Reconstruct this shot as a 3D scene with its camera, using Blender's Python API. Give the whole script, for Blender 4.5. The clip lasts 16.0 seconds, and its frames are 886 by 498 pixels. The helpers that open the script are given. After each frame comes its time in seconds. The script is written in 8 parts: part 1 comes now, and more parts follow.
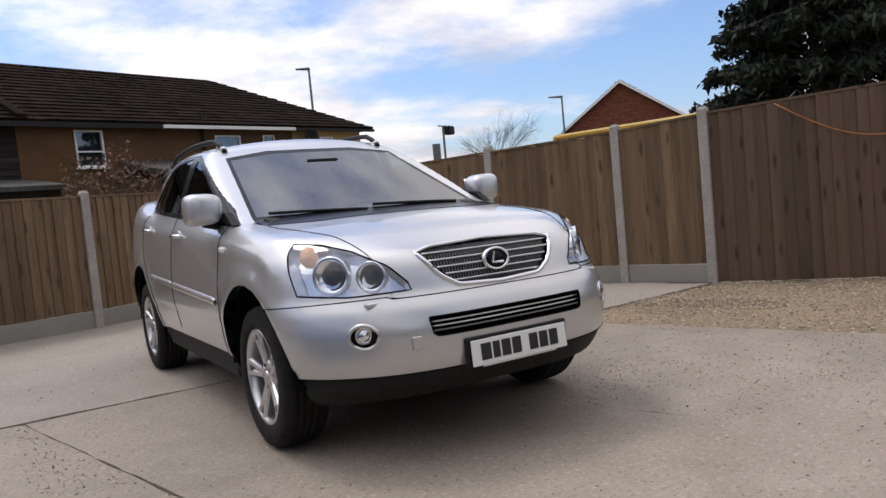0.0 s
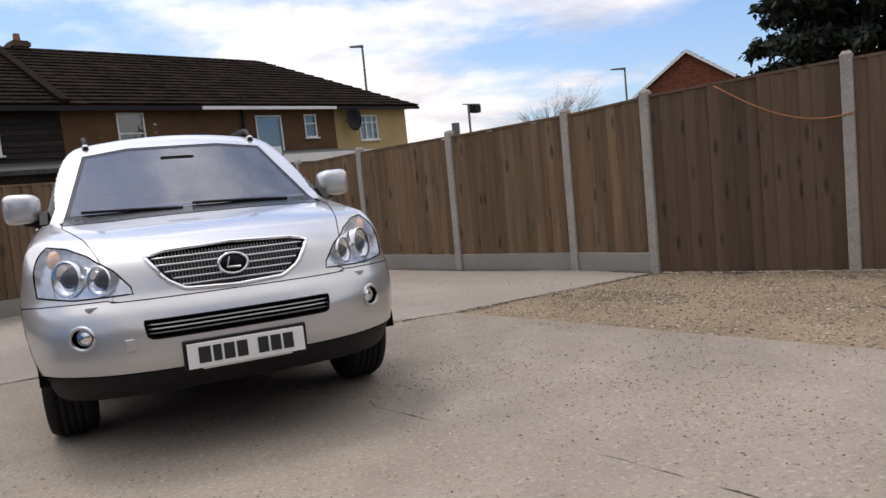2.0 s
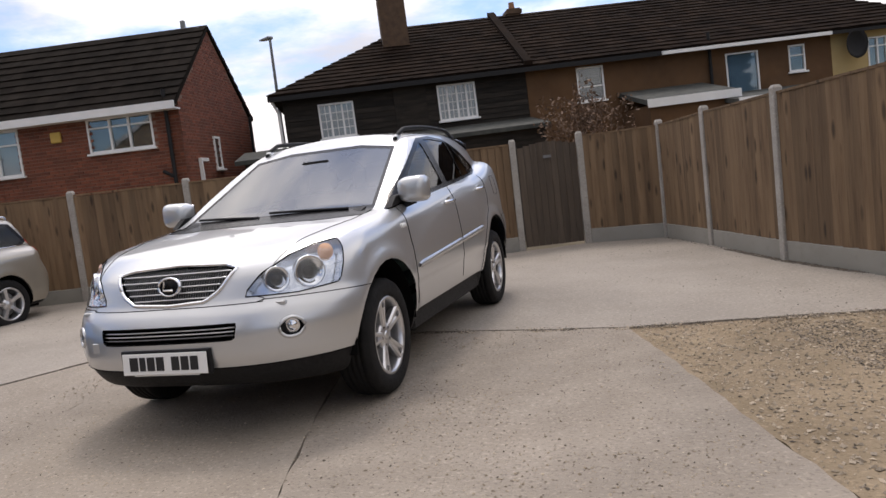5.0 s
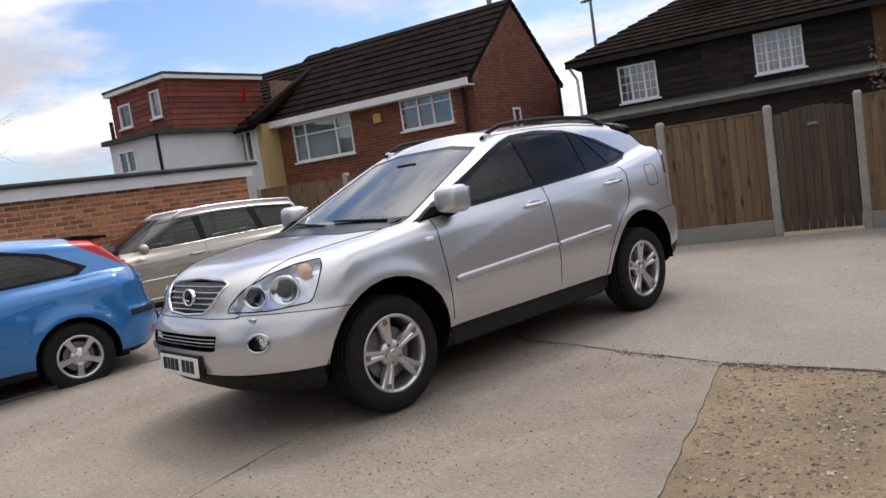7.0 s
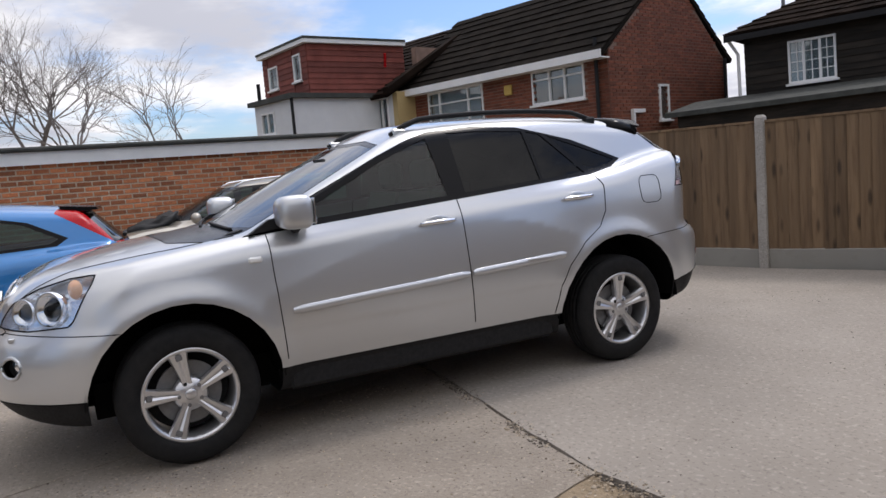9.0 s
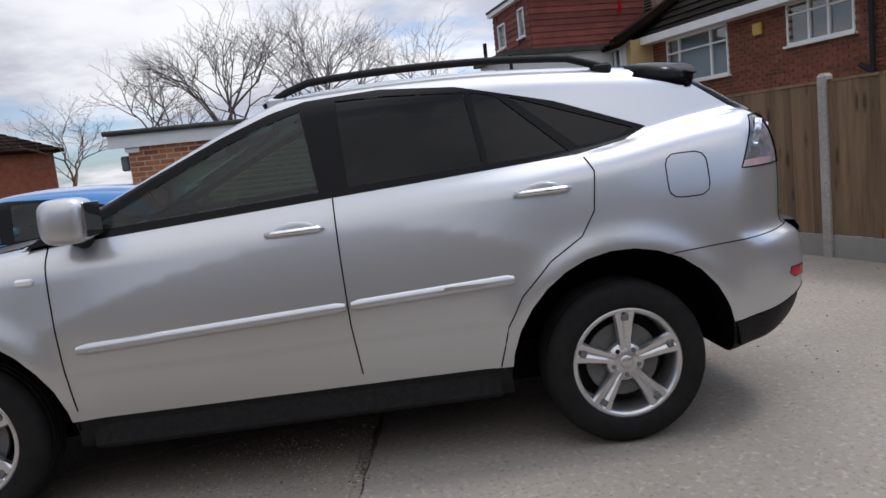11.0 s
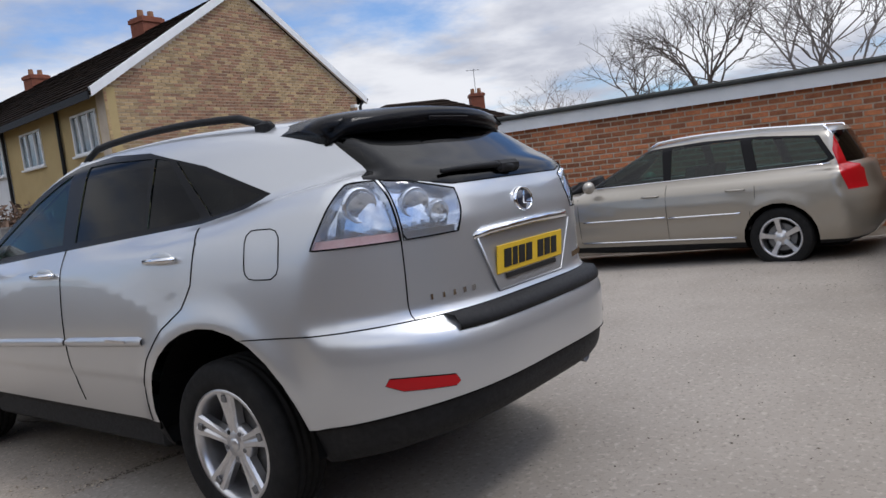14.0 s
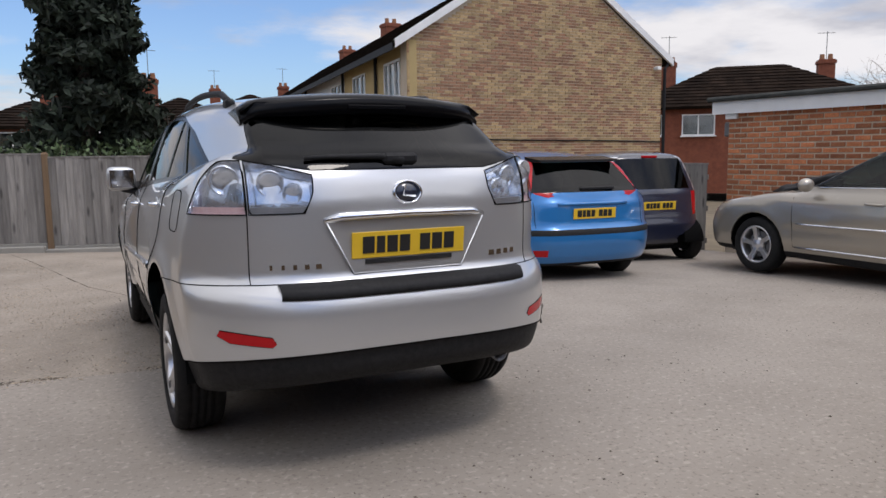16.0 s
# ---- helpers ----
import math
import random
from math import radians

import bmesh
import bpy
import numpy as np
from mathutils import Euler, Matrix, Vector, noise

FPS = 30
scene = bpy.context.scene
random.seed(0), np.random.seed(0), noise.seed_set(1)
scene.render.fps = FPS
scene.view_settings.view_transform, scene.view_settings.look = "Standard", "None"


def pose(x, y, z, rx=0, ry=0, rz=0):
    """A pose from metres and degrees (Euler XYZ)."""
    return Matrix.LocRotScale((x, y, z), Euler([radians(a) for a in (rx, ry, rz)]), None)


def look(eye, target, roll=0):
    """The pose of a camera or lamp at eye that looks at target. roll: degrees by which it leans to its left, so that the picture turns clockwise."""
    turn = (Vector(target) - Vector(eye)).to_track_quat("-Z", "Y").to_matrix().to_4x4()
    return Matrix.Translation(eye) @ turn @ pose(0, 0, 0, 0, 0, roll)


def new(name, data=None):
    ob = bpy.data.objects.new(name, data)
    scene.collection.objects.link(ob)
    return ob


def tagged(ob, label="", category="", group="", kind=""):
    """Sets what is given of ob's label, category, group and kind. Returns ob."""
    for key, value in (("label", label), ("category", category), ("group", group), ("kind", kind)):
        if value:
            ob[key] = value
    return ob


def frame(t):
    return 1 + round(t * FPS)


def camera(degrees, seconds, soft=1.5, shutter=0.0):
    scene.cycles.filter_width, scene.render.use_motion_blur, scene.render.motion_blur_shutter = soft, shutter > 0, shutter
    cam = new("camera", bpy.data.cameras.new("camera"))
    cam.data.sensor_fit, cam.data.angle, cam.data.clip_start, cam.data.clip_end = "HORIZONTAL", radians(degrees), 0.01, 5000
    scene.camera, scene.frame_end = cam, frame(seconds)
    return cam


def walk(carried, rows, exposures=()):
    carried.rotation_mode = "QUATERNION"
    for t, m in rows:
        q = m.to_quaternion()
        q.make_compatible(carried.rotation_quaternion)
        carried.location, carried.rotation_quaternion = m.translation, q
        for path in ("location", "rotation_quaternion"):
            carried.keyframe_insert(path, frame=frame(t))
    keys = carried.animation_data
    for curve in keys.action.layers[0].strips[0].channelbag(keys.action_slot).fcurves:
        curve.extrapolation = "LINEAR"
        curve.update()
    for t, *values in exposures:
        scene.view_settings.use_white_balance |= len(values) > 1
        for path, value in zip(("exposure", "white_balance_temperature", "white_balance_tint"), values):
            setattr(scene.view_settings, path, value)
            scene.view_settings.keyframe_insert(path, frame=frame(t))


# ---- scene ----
cam = camera(61.5, 16.0)
PATH = [
    (0, (-1.956, -4.891, 1.112), (-0.91, -3.191, 0.987), -5.3),
    (0.5, (-1.694, -5.134, 1.112), (-0.64, -3.441, 0.966), -6.7),
    (1, (-1.405, -5.429, 1.124), (-0.475, -3.666, 0.961), -4.9),
    (1.5, (-1.02, -5.613, 1.111), (-0.042, -3.871, 1.014), -6.6),
    (2, (-0.545, -5.688, 1.113), (0.284, -3.876, 0.938), -5.4),
    (2.5, (-0.036, -5.826, 1.143), (0.534, -3.917, 0.977), -7.0),
    (3, (0.504, -5.765, 1.138), (0.871, -3.807, 0.96), -3.3),
    (3.5, (1.056, -5.738, 1.152), (1.189, -3.749, 0.984), -7.0),
    (4, (1.587, -5.615, 1.166), (1.567, -3.62, 1.021), -3.4),
    (4.5, (2.098, -5.542, 1.231), (1.909, -3.556, 1.089), -5.7),
    (5, (2.594, -5.411, 1.258), (1.975, -3.519, 1.061), -6.7),
    (7.5, (4.547, -3.515, 1.33), (2.997, -2.264, 1.155), -5.9),
    (8, (4.688, -2.976, 1.338), (3.049, -1.844, 1.154), -4.1),
    (8.5, (4.758, -2.413, 1.359), (3.017, -1.441, 1.2), -8.4),
    (9, (4.628, -1.845, 1.345), (2.859, -0.935, 1.132), -4.7),
    (11.5, (3.685, 0.998, 1.286), (1.7, 0.865, 1.08), -8.7),
    (12, (3.513, 1.583, 1.307), (1.559, 1.193, 1.133), -9.2),
    (12.5, (3.263, 2.167, 1.261), (1.354, 1.606, 1.06), -5.2),
    (13, (3.072, 2.732, 1.289), (1.226, 1.984, 1.11), -8.4),
    (13.5, (2.818, 3.299, 1.28), (1.085, 2.315, 1.113), -7.8),
    (14, (2.613, 3.836, 1.311), (1.028, 2.632, 1.118), -6.7),
    (14.5, (2.408, 4.321, 1.353), (0.986, 2.93, 1.149), -5.6),
    (15, (2.114, 4.775, 1.348), (0.752, 3.326, 1.129), -3.3),
    (15.5, (1.776, 5.104, 1.354), (0.671, 3.453, 1.124), -4.4),
    (16, (1.285, 5.167, 1.344), (0.394, 3.395, 1.089), -0.7),
]
EXPOSURES = [(0.0, -0.05, 6750.0, 15.0), (5.0, 0.05, 6900.0, 15.0), (8.5, 0.0, 6600.0, 14.0), (12.5, -0.08, 6250.0, 12.0), (14.0, -0.08, 6250.0, 12.0), (16.0, -0.08, 6550.0, 14.0)]
walk(cam, [(t, look(eye, target, roll)) for t, eye, target, roll in PATH], EXPOSURES)

# ---- world, sun ----
SUN_AZ, SUN_EL = 17.0, 62.0          # degrees left of +y, degrees up
world = bpy.data.worlds.new("world")
scene.world = world
world.use_nodes = True
wn, wl = world.node_tree.nodes, world.node_tree.links
wn.clear()
sky = wn.new("ShaderNodeTexSky")
sky.sky_type, sky.sun_disc = "NISHITA", False
sky.sun_elevation, sky.sun_rotation = radians(SUN_EL), radians(-SUN_AZ)
sky.dust_density, sky.ozone_density = 1.2, 1.6
coord = wn.new("ShaderNodeTexCoord")
sep = wn.new("ShaderNodeSeparateXYZ")
wl.new(coord.outputs["Generated"], sep.inputs[0])


def wmath(op, a, b=None, c=None):
    n = wn.new("ShaderNodeMath")
    n.operation = op
    for i, v in enumerate((a, b, c)):
        if v is None:
            continue
        if isinstance(v, (int, float)):
            n.inputs[i].default_value = v
        else:
            wl.new(v, n.inputs[i])
    return n.outputs[0]


# clouds lie on a flat layer: direction divided by its height
lift = wmath("ADD", wmath("MAXIMUM", sep.outputs[2], 0.0), 0.16)
plane = wn.new("ShaderNodeCombineXYZ")
wl.new(wmath("DIVIDE", sep.outputs[0], lift), plane.inputs[0])
wl.new(wmath("DIVIDE", sep.outputs[1], lift), plane.inputs[1])
plane.inputs[2].default_value = 3.7


def wnoise(scale, detail, rough):
    n = wn.new("ShaderNodeTexNoise")
    n.inputs["Scale"].default_value, n.inputs["Detail"].default_value, n.inputs["Roughness"].default_value = scale, detail, rough
    wl.new(plane.outputs[0], n.inputs["Vector"])
    return n.outputs[0]


def wramp(v, lo, hi):
    n = wn.new("ShaderNodeMapRange")
    n.interpolation_type = "SMOOTHSTEP"
    wl.new(v, n.inputs[0])
    n.inputs[1].default_value, n.inputs[2].default_value = lo, hi
    return n.outputs[0]


cover = wramp(wnoise(0.62, 9, 0.58), 0.40, 0.545)
shade = wramp(wnoise(1.05, 6, 0.55), 0.40, 0.66)
tone = wn.new("ShaderNodeMix")
tone.data_type = "RGBA"
wl.new(shade, tone.inputs[0])
tone.inputs[6].default_value = (12.6, 12.7, 12.9, 1)
tone.inputs[7].default_value = (6.9, 7.2, 8.1, 1)
toward = wn.new("ShaderNodeVectorMath")
toward.operation = "DOT_PRODUCT"
toward.inputs[1].default_value = (-math.sin(radians(SUN_AZ)) * math.cos(radians(SUN_EL)), math.cos(radians(SUN_AZ)) * math.cos(radians(SUN_EL)), math.sin(radians(SUN_EL)))
wl.new(coord.outputs["Generated"], toward.inputs[0])
glow = wmath("POWER", wmath("MULTIPLY_ADD", toward.outputs["Value"], 0.5, 0.5), 2.0)
lit = wn.new("ShaderNodeVectorMath")
lit.operation = "SCALE"
wl.new(tone.outputs[2], lit.inputs[0])
halo = wmath("POWER", wmath("MULTIPLY_ADD", toward.outputs["Value"], 0.5, 0.5), 14.0)
wl.new(wmath("ADD", wmath("MULTIPLY_ADD", glow, 0.62, 0.62), wmath("MULTIPLY", halo, 1.7)), lit.inputs["Scale"])
sky_mix = wn.new("ShaderNodeMix")
sky_mix.data_type = "RGBA"
wl.new(cover, sky_mix.inputs[0])
deep = wn.new("ShaderNodeMix")
deep.data_type, deep.blend_type = "RGBA", "MULTIPLY"
deep.inputs[0].default_value = 1.0
wl.new(sky.outputs[0], deep.inputs[6])
deep.inputs[7].default_value = (1.22, 1.45, 1.76, 1)
wl.new(deep.outputs[2], sky_mix.inputs[6])
wl.new(lit.outputs[0], sky_mix.inputs[7])
back = wn.new("ShaderNodeBackground")
back.inputs[1].default_value = 0.095
wl.new(sky_mix.outputs[2], back.inputs[0])
wl.new(back.outputs[0], wn.new("ShaderNodeOutputWorld").inputs[0])

sun = new("sun", bpy.data.lights.new("sun", "SUN"))
sun.data.energy, sun.data.angle, sun.data.color = 1.05, radians(13.0), (1.0, 0.95, 0.87)
sun.matrix_world = look((0, 0, 0), (math.sin(radians(SUN_AZ)) * math.cos(radians(SUN_EL)), -math.cos(radians(SUN_AZ)) * math.cos(radians(SUN_EL)), -math.sin(radians(SUN_EL))))

# ---- materials ----
def material(name, c1, c2=None, scale=8.0, rough=0.6, metal=0.0, bump=0.0, bump_scale=None, fine=None, stretch=(1, 1, 1), random_tint=0.0, coat=0.0, stain=0.0, stain_scale=0.7, island=False, spec=0.5, knots=0.0):
    m = bpy.data.materials.new(name)
    m.use_nodes = True
    n, l = m.node_tree.nodes, m.node_tree.links
    b = n["Principled BSDF"]
    b.inputs["Roughness"].default_value, b.inputs["Metallic"].default_value = rough, metal
    b.inputs["Coat Weight"].default_value, b.inputs["Coat Roughness"].default_value = coat, 0.03
    b.inputs["Specular IOR Level"].default_value = spec
    c2 = c2 or c1
    tc = n.new("ShaderNodeTexCoord")
    mp = n.new("ShaderNodeMapping")
    mp.inputs["Scale"].default_value = stretch
    l.new(tc.outputs["Object"], mp.inputs[0])
    vec = mp.outputs[0]
    if random_tint and not island:
        # each piece takes its own stretch of the grain
        own = n.new("ShaderNodeObjectInfo")
        far = n.new("ShaderNodeVectorMath")
        far.operation = "MULTIPLY_ADD"
        far.inputs[1].default_value = (37.0, 53.0, 71.0)
        l.new(own.outputs["Random"], far.inputs[0])
        l.new(vec, far.inputs[2])
        vec = far.outputs[0]

    def noise_at(s, d=5.0, r=0.6):
        t = n.new("ShaderNodeTexNoise")
        t.inputs["Scale"].default_value, t.inputs["Detail"].default_value, t.inputs["Roughness"].default_value = s, d, r
        l.new(vec, t.inputs["Vector"])
        return t.outputs[0]

    def mixed(f, a, c, mode="MIX"):
        t = n.new("ShaderNodeMix")
        t.data_type, t.blend_type = "RGBA", mode
        for sock, v in ((t.inputs[0], f), (t.inputs[6], a), (t.inputs[7], c)):
            if isinstance(v, (int, float)):
                sock.default_value = v
            elif isinstance(v, tuple):
                sock.default_value = (*v[:3], 1)
            else:
                l.new(v, sock)
        return t.outputs[2]

    def ranged(v, lo, hi, a=0.0, c=1.0):
        t = n.new("ShaderNodeMapRange")
        l.new(v, t.inputs[0])
        for i, x in enumerate((lo, hi, a, c)):
            t.inputs[i + 1].default_value = x
        return t.outputs[0]

    col = mixed(ranged(noise_at(scale), 0.33, 0.67), c1, c2)
    if fine:
        col = mixed(ranged(noise_at(fine, 2.0), 0.56, 0.68, 0.0, 0.7), col, tuple(x * 0.66 for x in c1))
        col = mixed(ranged(noise_at(fine * 0.8, 2.0), 0.32, 0.44, 0.6, 0.0), col, tuple(min(1, x * 1.35) for x in c2))
    if stain:
        col = mixed(ranged(noise_at(stain_scale, 6.0, 0.65), 0.45, 0.72, 0.0, stain), col, tuple(x * 0.45 for x in c1))
    if knots:
        kv = n.new("ShaderNodeTexVoronoi")
        kv.inputs["Scale"].default_value = 1.0
        km = n.new("ShaderNodeMapping")
        km.inputs["Scale"].default_value = (1.0, 1.0, 3.2)
        l.new(vec, km.inputs[0])
        l.new(km.outputs[0], kv.inputs["Vector"])
        col = mixed(ranged(kv.outputs["Distance"], 0.10, 0.24, knots, 0.0), col, tuple(x * 0.28 for x in c1))
    if random_tint:
        oi = n.new("ShaderNodeObjectInfo")
        src = oi.outputs["Random"]
        if island:
            src = n.new("ShaderNodeNewGeometry").outputs["Random Per Island"]
        hsv = n.new("ShaderNodeHueSaturation")
        l.new(ranged(src, 0, 1, 1 - random_tint, 1 + random_tint), hsv.inputs["Value"])
        l.new(col, hsv.inputs["Color"])
        col = hsv.outputs[0]
    l.new(col, b.inputs["Base Color"])
    if bump:
        bp = n.new("ShaderNodeBump")
        bp.inputs["Strength"].default_value, bp.inputs["Distance"].default_value = bump, 0.01
        l.new(noise_at(bump_scale or scale * 6, 4.0), bp.inputs["Height"])
        l.new(bp.outputs[0], b.inputs["Normal"])
    if rough > 0.25 and not metal:
        l.new(ranged(noise_at(scale * 2.3), 0.3, 0.7, max(0, rough - 0.08), min(1, rough + 0.08)), b.inputs["Roughness"])
    return m


def pane_material(name, tint, gloss=1.0, rough=0.01, faces=1.75):
    m = bpy.data.materials.new(name)
    m.use_nodes = True
    n, l = m.node_tree.nodes, m.node_tree.links
    n.remove(n["Principled BSDF"])
    tr, gl, mix, fr = (n.new("ShaderNode" + k) for k in ("BsdfTransparent", "BsdfGlossy", "MixShader", "LayerWeight"))
    tr.inputs[0].default_value = (*tint, 1)
    gl.inputs["Roughness"].default_value = rough
    fr.inputs["Blend"].default_value = 0.5
    ior = 1.52 * gloss
    f0 = ((ior - 1) / (ior + 1)) ** 2
    pw, sc = n.new("ShaderNodeMath"), n.new("ShaderNodeMath")
    pw.operation, sc.operation = "POWER", "MULTIPLY_ADD"
    pw.inputs[1].default_value = 5.0
    sc.inputs[1].default_value = 1 - f0 * faces
    sc.inputs[2].default_value = f0 * faces
    l.new(fr.outputs["Facing"], pw.inputs[0])
    l.new(pw.outputs[0], sc.inputs[0])
    l.new(sc.outputs[0], mix.inputs[0])
    l.new(tr.outputs[0], mix.inputs[1])
    l.new(gl.outputs[0], mix.inputs[2])
    l.new(mix.outputs[0], n["Material Output"].inputs[0])
    return m


